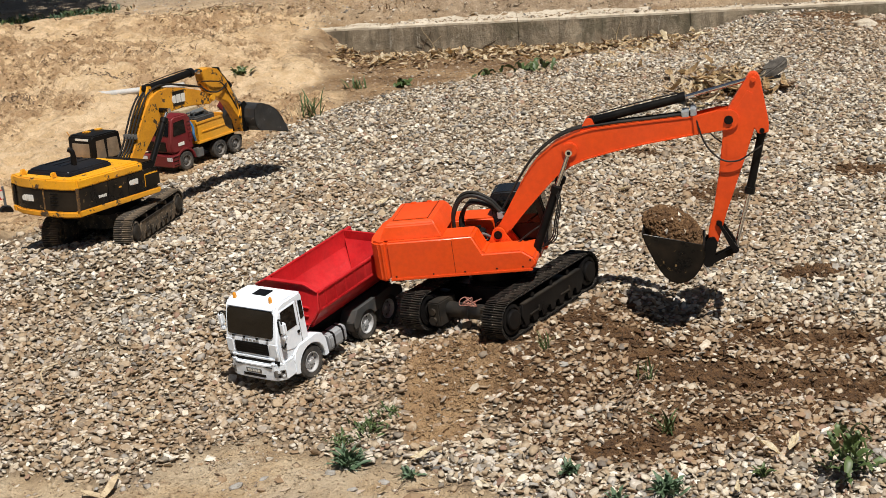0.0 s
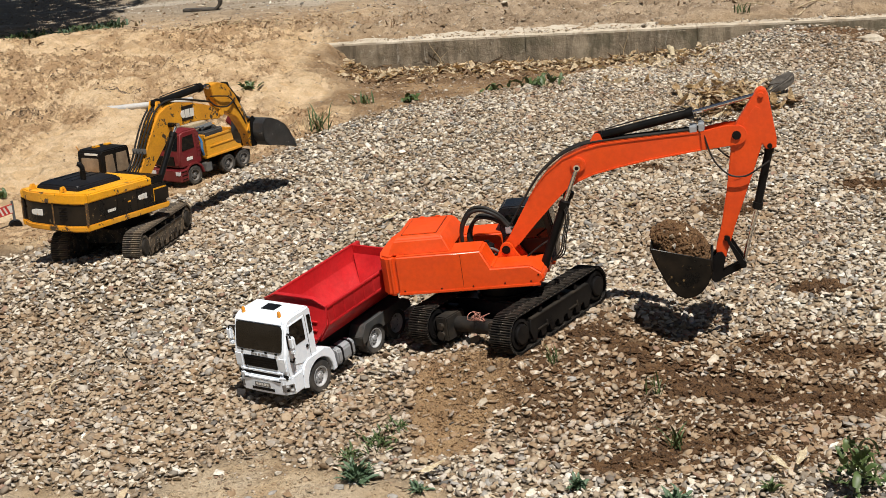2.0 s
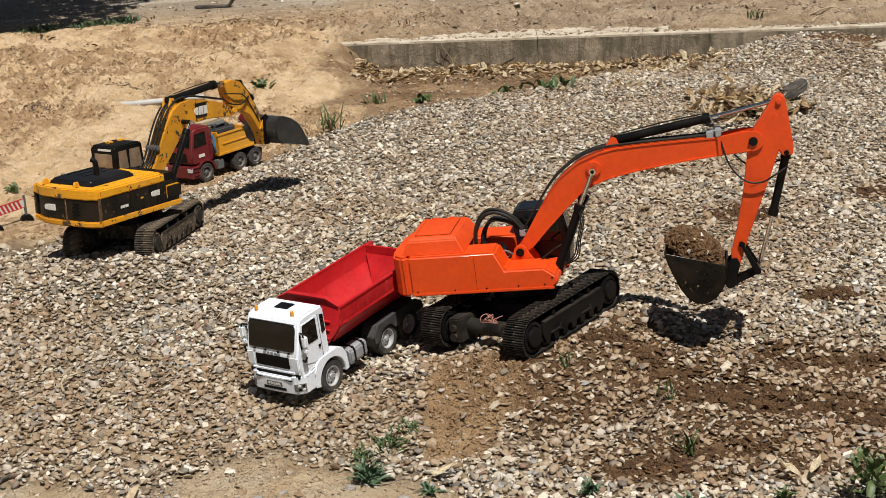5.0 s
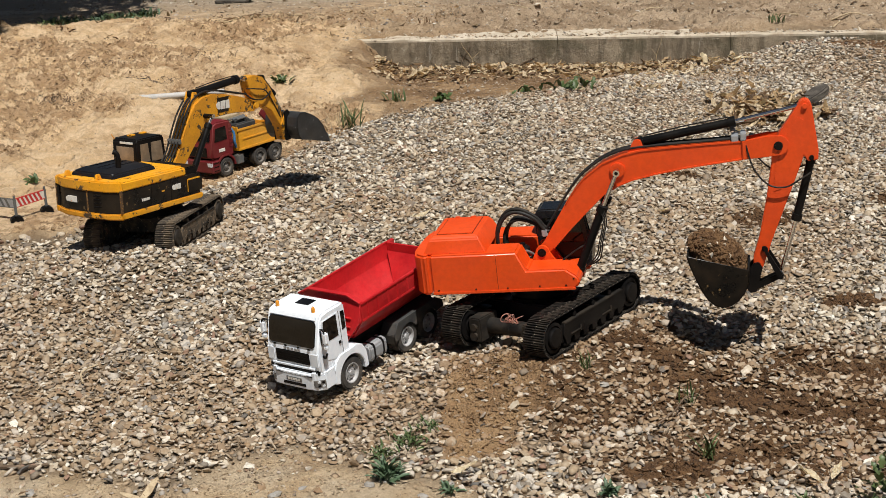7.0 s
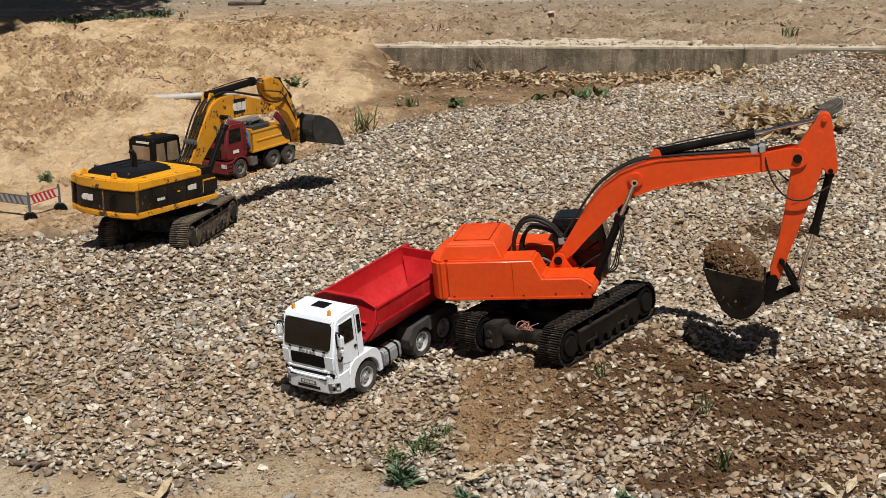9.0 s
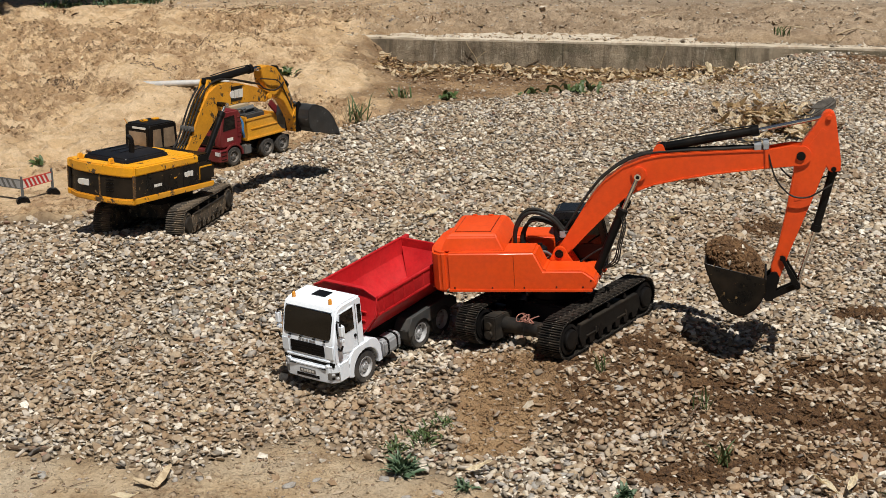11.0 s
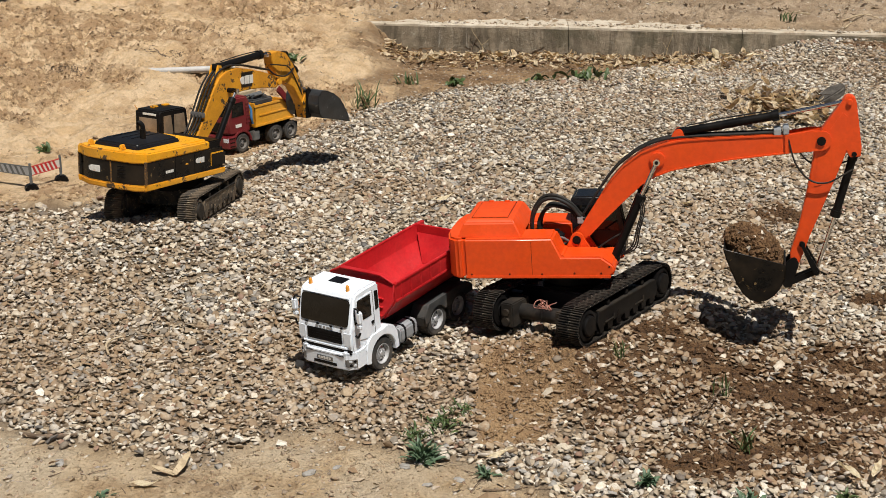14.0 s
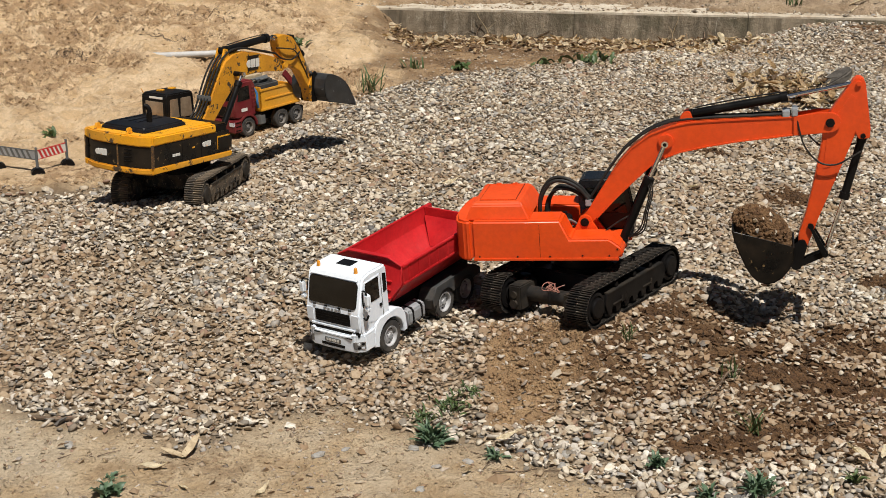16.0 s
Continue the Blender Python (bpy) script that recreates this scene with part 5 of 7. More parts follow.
def build_yellow():
    t = thing("excavator", YELLOW_AT, "scratched yellow and black model excavator with muddy tracks", "excavator")
    undercarriage(t, 0.364, 0.0495, 0.1146, 0.054, MUDSTEEL, MUDSTEEL, 50)
    up = Matrix.Rotation(radians(-20.79), 4, "Z")
    zb, zt, hw = 0.131, 0.241, 0.1426
    core = part("chassis", block(-0.27, 0.05, -hw + 0.006, hw - 0.020, zb + 0.002, zt - 0.006, 0.003), BLACK, t, "", up)
    part("slew_gear", lathe([(0.001, 0.08), (0.085, 0.08), (0.085, 0.146), (0.001, 0.146)], 28, "z"), BLACK, t)
    # side bands: yellow rail, black panel, yellow shoulder, both sides
    for s in (-1, 1):
        wide = hw if s < 0 else hw - 0.014
        a, b = sorted((s * (wide - 0.012), s * wide))
        part("lower_rail", prism([(-0.285, zb), (0.060, zb), (0.066, zb + 0.006), (0.066, zb + 0.016), (-0.288, zb + 0.018)], a, b, "y", 0.002), YELLOW, t, "", up)
        a2, b2 = sorted((s * (wide - 0.014), s * (wide - 0.002)))
        side = part("side_panel", block(-0.283, 0.055, a2, b2, zb + 0.017, zt - 0.028, 0.0015), SCRATCHED, t, "black panel with white marking", up)
        yy = sorted((s * (wide - 0.003), s * (wide - 0.0008)))
        for k in range(5):
            part("marking", block(-0.202 + 0.0068 * k, -0.1970 + 0.0068 * k, *yy, 0.170, 0.178), BRIGHT, side)
        part("marking", block(-0.115, -0.104, *yy, 0.182, 0.186), YELLOW, side)
        badge(side, lambda u, v: (-0.050 + u * 0.9, 0.186 + v * 0.9), "y", *yy)
        for x in (-0.16, -0.075):
            yy = sorted((s * (wide - 0.003), s * (wide - 0.0012)))
            part("seam", block(x, x + 0.0016, *yy, zb + 0.019, zt - 0.030), BLACK, side)
        part("shoulder", prism([(-0.286, zt - 0.028), (-0.005, zt - 0.028), (-0.005, zt - 0.004), (-0.286, zt)], *sorted((s * (wide - 0.05), s * wide)), "y", 0.004, 3), YELLOW, t, "chipped yellow shoulder panel", up)
    part("front_deck", prism([(-0.004, zb + 0.026), (0.062, zb + 0.026), (0.062, 0.196), (0.050, 0.203), (-0.004, 0.203)], -hw, -0.040, "y", 0.003), YELLOW, t, "", up)
    part("front_panel", block(0.000, 0.0635, -hw - 0.0012, -hw + 0.006, zb + 0.028, 0.196, 0.001), SCRATCHED, t, "", up)
    part("top_deck", block(-0.28, 0.0, -hw + 0.02, hw - 0.02, zt - 0.02, zt - 0.001, 0.003), YELLOW, t, "", up)
    # counterweight
    outline = [(-0.276, -hw), (-0.286, -hw), (-0.303, -hw + 0.040), (-0.310, 0.0), (-0.303, hw - 0.066), (-0.283, hw - 0.022), (-0.276, hw - 0.014)]
    for z0, z1, mat, grow_by in ((zb - 0.002, zb + 0.016, WORN_YELLOW, 0.0), (zb + 0.016, zt - 0.030, SCRATCHED, -0.004), (zt - 0.030, zt + 0.002, YELLOW, 0.0)):
        ring = [(x - (grow_by if x < -0.279 else 0), y * (1 + grow_by / hw)) for x, y in outline]
        block_part = part("counterweight", prism(ring, z0, z1, "z", 0.004, 2), mat, t, "worn counterweight section", up)
        if mat is SCRATCHED:
            for x, y, a in ((-0.3028, -0.022, 4),):
                part("rust_streak", moved(block(-0.0022, 0.0022, -0.0038, 0.0038, z0 - 0.004, z1 + 0.012, 0.001), Matrix.Translation((x, y, 0)) @ Matrix.Rotation(radians(a), 4, "Z")), RUST, block_part, "rubbed rusty edge strip")
            badge(block_part, lambda u, v: (0.040 - u, 0.182 + v), "x", -0.3085, -0.3050)
            for k in range(4):
                part("vent_rib", moved(block(-0.0015, 0.0015, -0.036, 0.036, -0.002, 0.002, 0.0008), Matrix.Translation((-0.2955, -0.085, 0.166 + 0.011 * k)) @ Matrix.Rotation(radians(22), 4, "Z")), BLACK, block_part)
    for x, y in ((-0.288, -0.055), (-0.282, 0.075)):
        part("lifting_eye", joined(prism([(x - 0.014, zt), (x + 0.014, zt), (x + 0.007, zt + 0.019), (x - 0.007, zt + 0.019)], y - 0.004, y + 0.004, "y", 0.0015)), YELLOW, t, "", up)
    for s in (-1, 1):
        part("rust_streak", block(-0.2905 if s < 0 else -0.2840, -0.2815 if s < 0 else -0.2775, *sorted((s * (hw - 0.004 - (0.014 if s > 0 else 0)), s * (hw + 0.0006 - (0.014 if s > 0 else 0)))), zb + 0.019, zt - 0.024, 0.0004), RUST, t, "rubbed rusty corner", up)
    # black engine hood
    hood = bmesh.new()
    rings = []
    for z, x0, x1, y0, y1 in ((zt - 0.004, -0.258, -0.072, -0.086, 0.090), (zt + 0.012, -0.253, -0.078, -0.081, 0.084), (zt + 0.022, -0.226, -0.100, -0.052, 0.060)):
        rings.append([hood.verts.new(p) for p in ((x0, y0, z), (x1, y0, z), (x1, y1, z), (x0, y1, z))])
    for a, b in zip(rings, rings[1:]):
        for k in range(4):
            hood.faces.new((a[k], a[(k + 1) % 4], b[(k + 1) % 4], b[k]))
    hood.faces.new(rings[-1]), hood.faces.new(rings[0][::-1])
    bmesh.ops.recalc_face_normals(hood, faces=hood.faces)
    bmesh.ops.bevel(hood, geom=hood.edges[:], offset=0.004, segments=2, affect="EDGES", clamp_overlap=True)
    hood = part("engine_hood", hood, CABBLACK, t, "glossy blue-black engine hood", up)
    for y in (-0.030, 0.006, 0.042):
        part("hood_rib", block(-0.222, -0.102, y, y + 0.004, zt + 0.0212, zt + 0.0240, 0.001), CABBLACK, hood)
    part("exhaust_pipe", joined(rod((-0.192, -0.046, zt + 0.012), (-0.192, -0.046, zt + 0.050), 0.0085, 16, bev=0.001), tube([(-0.192, -0.046, zt + 0.047), (-0.192, -0.045, zt + 0.058), (-0.195, -0.040, zt + 0.066), (-0.200, -0.034, zt + 0.069)], 0.0075, 12)), BLACK, hood)
    # cab
    y0, y1 = 0.040, 0.141
    prof = [(-0.024, zb + 0.03), (0.090, zb + 0.03), (0.114, 0.205), (0.102, 0.303), (0.094, 0.310), (-0.016, 0.310), (-0.024, 0.302)]
    cab = part("cab", prism(prof, y0, y1, "y", 0.004, 3), BLACK, t, "black cab with dusty windows", up)
    for x0, x1 in ((-0.006, 0.030), (0.042, 0.090)):
        part("side_window", prism([(x0, 0.232), (x1 + 0.006, 0.232), (x1 - 0.002, 0.293), (x0, 0.293)], y0 - 0.0012, y0 + 0.002, "y", 0.0008), TANGLASS, cab)
        part("side_window", prism([(x0, 0.238), (x1 + 0.004, 0.238), (x1 - 0.003, 0.288), (x0, 0.288)], y1 - 0.002, y1 + 0.0012, "y", 0.0008), TANGLASS, cab)
    part("rear_window", block(-0.0255, -0.022, y0 + 0.012, y1 - 0.018, 0.243, 0.286, 0.0008), TANGLASS, cab)
    part("windscreen", moved(block(-0.001, 0.0012, y0 + 0.01, y1 - 0.01, -0.036, 0.036, 0.0008), Matrix.Translation((0.1075, 0, 0.252)) @ Matrix.Rotation(radians(-7.3), 4, "Y")), TANGLASS, cab)
    part("marking", block(-0.0255, -0.0225, y0 + 0.014, y1 - 0.034, 0.295, 0.301), BRIGHT, cab)
    for x, y in ((0.03, 0.11), (0.082, 0.11)):
        part("roof_lamp", block(x - 0.012, x + 0.012, y - 0.008, y + 0.008, 0.309, 0.314, 0.0015), YELLOW, cab)
    part("aerial", rod((-0.02, y1 - 0.008, 0.305), (-0.028, y1 - 0.004, 0.322), 0.0014, 6), WORN_YELLOW, cab)
    # boom, stick and rams
    low = [(0.050, 0.180), (0.100, 0.186), (0.130, 0.215), (0.172, 0.258), (0.212, 0.297), (0.248, 0.325), (0.284, 0.339), (0.340, 0.341), (0.400, 0.339), (0.480, 0.330)]
    top = [(0.505, 0.345), (0.500, 0.362), (0.470, 0.372), (0.402, 0.392), (0.340, 0.407), (0.276, 0.417), (0.225, 0.412), (0.190, 0.395), (0.160, 0.360), (0.132, 0.318), (0.102, 0.262), (0.070, 0.215)]
    boom = part("boom", prism(low + top, -0.021, 0.021, "y", 0.002), WORN_YELLOW, t, "bent yellow boom, worn along its edges", up)
    part("marking", block(0.296, 0.350, -0.0222, -0.0208, 0.352, 0.400), SCRATCHED, boom, "black badge with white shapes")
    badge(boom, lambda u, v: (0.323 + u * 1.5, 0.375 + v * 1.5), "y", -0.0232, -0.0215)
    for y0b, y1b in ((-0.032, -0.022), (0.022, 0.032)):
        part("boom_bracket", prism([(0.02, 0.16), (0.11, 0.16), (0.096, 0.212), (0.06, 0.214)], y0b, y1b, "y", 0.001), YELLOW, t, "", up)
    for k in range(4):
        y = -0.016 + 0.011 * k
        part("boom_hose", tube([(0.055, y, 0.225), (0.088, y * 1.1, 0.262), (0.118, y * 1.2, 0.318), (0.148, y * 1.2, 0.368), (0.182, y, 0.408), (0.232, y, 0.428), (0.30, y, 0.424), (0.38, y, 0.408), (0.45, y, 0.392)], 0.0031, 7), HOSE, t, "", up)
    part("hose_clamp", block(0.100, 0.112, -0.026, 0.026, 0.280, 0.296, 0.002), GREY, t, "", up)
    for y0b, y1b in ((-0.016, -0.010), (0.010, 0.016)):
        part("ram_lug", prism([(0.168, 0.372), (0.215, 0.405), (0.206, 0.432), (0.190, 0.434)], y0b, y1b, "y", 0.001), YELLOW, boom)
    ram(t, up, (0.200, 0.425), (0.424, 0.444), (0.462, 0.440), 0.0, 0.0115, BLACK, "stick_ram")
    for y in (-0.050, 0.050):
        ram(t, up, (0.110, 0.160), (0.216, 0.330), (0.232, 0.352), y, 0.0100, BLACK, "boom_ram")
    part("ram_pin", rod((0.232, -0.058, 0.352), (0.232, 0.058, 0.352), 0.008, 14, bev=0.001), BLACK, boom)
    stick = [(0.452, 0.446), (0.496, 0.450), (0.536, 0.440), (0.576, 0.398), (0.612, 0.342), (0.640, 0.275), (0.668, 0.222), (0.660, 0.208), (0.640, 0.206), (0.626, 0.253), (0.574, 0.321), (0.496, 0.358), (0.468, 0.392)]
    arm = part("stick", prism(stick, -0.018, 0.018, "y", 0.002), WORN_YELLOW, t, "yellow dipper stick with chipped edges", up)
    part("pin", rod((0.490, -0.027, 0.350), (0.490, 0.027, 0.350), 0.012, 16, bev=0.001), YELLOW, arm)
    part("pin", rod((0.652, -0.024, 0.216), (0.652, 0.024, 0.216), 0.007, 14, bev=0.001), BLACK, arm)
    ram(t, up, (0.548, 0.434), (0.610, 0.368), (0.652, 0.302), 0.0, 0.0095, BLACK, "bucket_ram")
    part("elbow_hose", tube([(0.44, -0.018, 0.395), (0.47, -0.026, 0.374), (0.52, -0.027, 0.366), (0.556, -0.024, 0.378), (0.575, -0.018, 0.385)], 0.0028, 7), HOSE, t, "", up)
    part("elbow_hose", tube([(0.45, -0.018, 0.41), (0.49, -0.028, 0.405), (0.54, -0.026, 0.392), (0.585, -0.020, 0.345), (0.622, -0.019, 0.29)], 0.0022, 7), HOSE, t, "", up)
    for y in (-0.021, 0.017):
        part("tipping_link", prism(arc(0.630, 0.262, 0.008, 130, 300, 5) + arc(0.652, 0.302, 0.008, -60, 110, 5), y, y + 0.004, "y", 0.0008), WORN_YELLOW, t, "", up)
    scoop = [(0.676, 0.206), (0.654, 0.224), (0.645, 0.256), (0.650, 0.286), (0.668, 0.301), (0.696, 0.299), (0.735, 0.285), (0.770, 0.265), (0.797, 0.237), (0.817, 0.204), (0.827, 0.180)]
    bucket = part("bucket", bucket_shell(scoop, 0.070, 0.004), SCRAPED, t, "scraped blue-black bucket turned down", up)
    part("cutting_edge", prism([(0.814, 0.206), (0.829, 0.174), (0.833, 0.175), (0.819, 0.208)], -0.071, 0.071, "y", 0.0005), GREY, bucket)
    for y0b, y1b in ((-0.026, -0.0195), (0.0195, 0.026)):
        part("bucket_ear", prism([(0.640, 0.206), (0.664, 0.206), (0.668, 0.296), (0.654, 0.312), (0.638, 0.304)], y0b, y1b, "y", 0.001), BLACK, bucket)
    return t


build_yellow()


# ---------- trucks ----------
def tyre_and_rim(t, x, y, z, r, half, side, rim=RIM, twin=False):
    prof = [(r * 0.60, -half * 0.92), (r * 0.74, -half), (r * 0.92, -half * 0.96), (r * 0.985, -half * 0.78), (r, -half * 0.4), (r, half * 0.4), (r * 0.985, half * 0.78), (r * 0.92, half * 0.96), (r * 0.74, half), (r * 0.60, half * 0.92)]
    ty = lathe(prof, 36, ring=True)
    for k in range(30):
        a = 2 * math.pi * k / 30
        for s in (-1, 1):
            ty = joined(ty, moved(block(-0.0016, 0.0016, min(s * half * 0.25, s * half * 0.88), max(s * half * 0.25, s * half * 0.88), r * 0.985, r * 1.018), Matrix.Rotation(a + s * 0.05, 4, "Y")))
    wheel = part("wheel", ty, RUBBER, t, "dusty black rubber tyre", pose(x, y, z))
    o = side * half
    face = [(r * 0.62, o), (r * 0.57, o * 0.98), (r * 0.53, o * 0.45), (r * 0.40, o * 0.40), (r * 0.34, o * 0.62), (r * 0.17, o * 0.66), (r * 0.15, o * 0.86), (r * 0.02, o * 0.88)]
    rim_bm = lathe([(r * 0.02, o * 0.1), (r * 0.62, o * 0.1), *face], 28)
    rim_bm = bolts(rim_bm, r * 0.26, 10, o * 0.66, 0.0013)
    rim_ob = part("rim", rim_bm, rim, wheel, "silver wheel rim with bolts")
    for k in range(8):
        a = 2 * math.pi * k / 8
        part("rim_hole", rod((r * 0.44 * math.cos(a), o * 0.40, r * 0.44 * math.sin(a)), (r * 0.44 * math.cos(a), o * 0.47, r * 0.44 * math.sin(a)), r * 0.05, 8), BLACK, rim_ob)
    return wheel


def build_truck():
    t = thing("dump_truck", TRUCK_AT, "white-cabbed model dump truck with a red tipping bed", "truck")
    hw = 0.0847
    # chassis
    for y in (-0.030, 0.030):
        part("frame_rail", block(-0.405, 0.085, y - 0.006, y + 0.006, 0.058, 0.082, 0.001), BLACK, t)
    for x in (-0.40, -0.27, -0.17, -0.09):
        part("cross_member", block(x - 0.006, x + 0.006, -0.030, 0.030, 0.060, 0.078, 0.001), BLACK, t)
    for x in (0.0, -0.224, -0.318):
        part("axle", rod((x, -0.07, 0.0415), (x, 0.07, 0.0415), 0.007, 12), BLACK, t)
        for s in (-1, 1):
            tyre_and_rim(t, x, s * (hw - 0.018), 0.0415, 0.0415, 0.0145 if x == 0 else 0.019, s)
    part("tow_hitch", joined(block(-0.432, -0.404, -0.012, 0.012, 0.060, 0.074, 0.002), block(-0.412, -0.404, -0.060, 0.060, 0.052, 0.066, 0.002)), BLACK, t)
    # cab shell
    low = 0.084
    prof = [(-0.007, 0.098), (0.018, 0.100), (0.040, 0.090), (0.054, low), (0.108, low), (0.1115, 0.100), (0.1115, 0.140), (0.108, 0.152), (0.091, 0.218), (0.083, 0.228), (0.060, 0.232), (0.0, 0.231), (-0.007, 0.224)]
    cab = part("cab", prism(prof, -hw + 0.004, hw - 0.004, "y", 0.006, 3), WHITE, t, "white truck cab")
    screen = [(-0.071, 0.160), (-0.069, 0.155), (-0.064, 0.1525), (0.064, 0.1525), (0.069, 0.155), (0.071, 0.160), (0.0725, 0.206), (0.070, 0.212), (0.064, 0.2155), (-0.064, 0.2155), (-0.070, 0.212), (-0.0725, 0.206)]
    screen = prism(screen, 0.1080, 0.1112, "x", 0.0008)
    for v in screen.verts:
        v.co.x -= (v.co.z - 0.153) * 0.2575
    part("windscreen", screen, GLASS, cab, "dark tinted windscreen with rounded corners")
    part("sun_visor_edge", prism([(0.0915, 0.2175), (0.0855, 0.2275), (0.0885, 0.2285), (0.0950, 0.2185)], -0.070, 0.070, "y", 0.0008), WHITE, cab)
    for y in (-0.052, -0.018, 0.022, 0.054):
        part("wiper", block(0.1115, 0.1135, y - 0.004, y + 0.004, 0.1465, 0.1515, 0.0008), BLACK, cab)
    for y in (-0.021, -0.010, 0.001, 0.012, 0.023):
        part("badge_bar", block(0.1118, 0.1132, y - 0.0035, y + 0.0035, 0.1400, 0.1455), SILVER, cab)
    grille = part("grille", block(0.1105, 0.1138, -0.052, 0.052, 0.107, 0.137, 0.0015), BLACK, cab, "black slatted radiator grille")
    for k in range(4):
        part("slat", block(0.1130, 0.1146, -0.050, 0.050, 0.1105 + 0.0065 * k, 0.1120 + 0.0065 * k, 0.0006), BLACK, grille)
    for s in (-1, 1):
        part("corner_panel", block(0.108, 0.1128, min(s * 0.056, s * 0.0795), max(s * 0.056, s * 0.0795), 0.104, 0.140, 0.002), WHITE, cab)
    part("grille_bar", block(0.1105, 0.1150, -0.066, 0.066, 0.0955, 0.1020, 0.0015), WHITE, cab)
    # bumper
    bump = prism([(0.062, -hw), (0.100, -hw), (0.1165, -hw + 0.018), (0.1195, -0.03), (0.1195, 0.03), (0.1165, hw - 0.018), (0.100, hw), (0.062, hw)], 0.042, 0.087, "z", 0.004, 3)
    bump = part("bumper", bump, WHITE, t, "white front bumper")
    for s in (-1, 1):
        corner = [(0.062, s * hw), (0.100, s * hw), (0.1165, s * (hw - 0.018)), (0.1185, s * (hw - 0.034)), (0.100, s * (hw - 0.028))]
        part("bumper_corner", prism(corner if s > 0 else corner[::-1], 0.080, 0.0925, "z", 0.004, 3), WHITE, bump)
    part("bumper_slot", block(0.060, 0.1125, -0.076, 0.076, 0.084, 0.0955, 0.001), BLACK, bump)
    part("intake", block(0.1165, 0.1202, -0.036, 0.036, 0.049, 0.059, 0.0015), BLACK, bump)
    part("step_gap", block(0.1170, 0.1200, -0.058, 0.058, 0.0775, 0.0800, 0.001), BLACK, bump)
    plate = part("number_plate", block(0.1185, 0.1208, -0.024, 0.024, 0.0605, 0.0715, 0.0008), GREY, bump, "small dark plate with pale bars")
    for k in range(5):
        part("plate_bar", block(0.1206, 0.1213, -0.019 + 0.008 * k, -0.013 + 0.008 * k, 0.063, 0.069), BRIGHT, plate)
    for s in (-1, 1):
        a, b = sorted((s * 0.056, s * 0.0805))
        foot = [(0.1090, s * (hw - 0.026)), (0.1178, s * (hw - 0.026)), (0.1176, s * (hw - 0.018)), (0.1018, s * (hw + 0.0006)), (0.0960, s * (hw - 0.004))]
        lampbox = part("headlight", prism(foot if s > 0 else foot[::-1], 0.052, 0.071, "z", 0.001), DULLRIM, bump, "rectangular headlight with clear lenses")
        for k in range(2):
            for z in (0.0585, 0.0685):
                u = 0.30 + 0.42 * k
                spot = Vector((0.1176 - 0.0158 * u, s * (hw - 0.018 + 0.0186 * u), z - 0.002))
                lens = block(-0.0014, 0.0012, -0.0042, 0.0042, -0.0036, 0.0036, 0.0012)
                part("lens", moved(lens, Matrix.Translation(spot) @ Matrix.Rotation(s * radians(40.3), 4, "Z")), LIGHTPLASTIC if (k + (z > 0.06)) % 2 else BLACK, lampbox)
    # doors, windows, mirrors and arches on both sides
    for s in (-1, 1):
        def span(a, b):
            return sorted((s * a, s * b))
        y = hw - 0.004
        door = part("door", prism([(0.022, 0.106), (0.052, 0.104), (0.084, 0.112), (0.100, 0.145), (0.086, 0.214), (0.024, 0.216)], *span(y - 0.002, y + 0.0014), "y", 0.001), WHITE, cab, "white cab door")
        part("door_window", prism([(0.031, 0.157), (0.091, 0.157), (0.080, 0.211), (0.031, 0.212)], *span(y, y + 0.0024), "y", 0.0008), GLASS, door)
        part("door_handle", block(0.026, 0.034, *span(y, y + 0.0045), 0.135, 0.142, 0.001), BLACK, door)
        part("rear_quarter_window", prism([(0.000, 0.166), (0.0135, 0.162), (0.0135, 0.212), (0.000, 0.209)], *span(y - 0.001, y + 0.0012), "y", 0.0008), GLASS, cab)
        part("door_seam", block(0.0195, 0.0210, *span(y - 0.002, y + 0.0006), 0.104, 0.216), GREY, cab)
        part("window_pillar", block(0.0925, 0.0970, *span(y + 0.001, y + 0.003), 0.155, 0.195, 0.001), BLACK, cab)
        mirror = part("mirror", joined(block(0.089, 0.102, *span(0.0900, 0.1055), 0.163, 0.194, 0.004, 3), block(0.090, 0.101, *span(0.0905, 0.1045), 0.149, 0.161, 0.003, 2)), WHITE, cab, "white wing mirror on black arm")
        part("mirror_arm", tube([(0.090, s * 0.080, 0.196), (0.097, s * 0.094, 0.199), (0.098, s * 0.0985, 0.188)], 0.0022, 7), BLACK, mirror)
        part("mirror_arm", tube([(0.094, s * 0.080, 0.128), (0.099, s * 0.092, 0.128), (0.098, s * 0.0985, 0.140)], 0.0026, 7), BLACK, mirror)
        outer, inner = [(0.0655, 0.040), (0.0645, 0.074), (0.056, 0.095), (0.040, 0.1065), (-0.026, 0.1085), (-0.048, 0.099), (-0.060, 0.078), (-0.0635, 0.036)], arc(0, 0.0415, 0.0490, 188, -8, 14)
        part("wheel_arch", prism(outer + inner, *span(hw - 0.034, hw), "y", 0.0015), WHITE, t, "white wheel arch")
        part("step_well", prism([(0.058, 0.058), (0.064, 0.046), (0.101, 0.046), (0.104, 0.086), (0.050, 0.094)], *span(hw - 0.03, hw - 0.002), "y", 0.002), WHITE, t)
        part("step", prism([(0.066, 0.060), (0.090, 0.060), (0.096, 0.076), (0.062, 0.076)], *span(hw - 0.006, hw - 0.0005), "y", 0.001), DULLRIM, t)
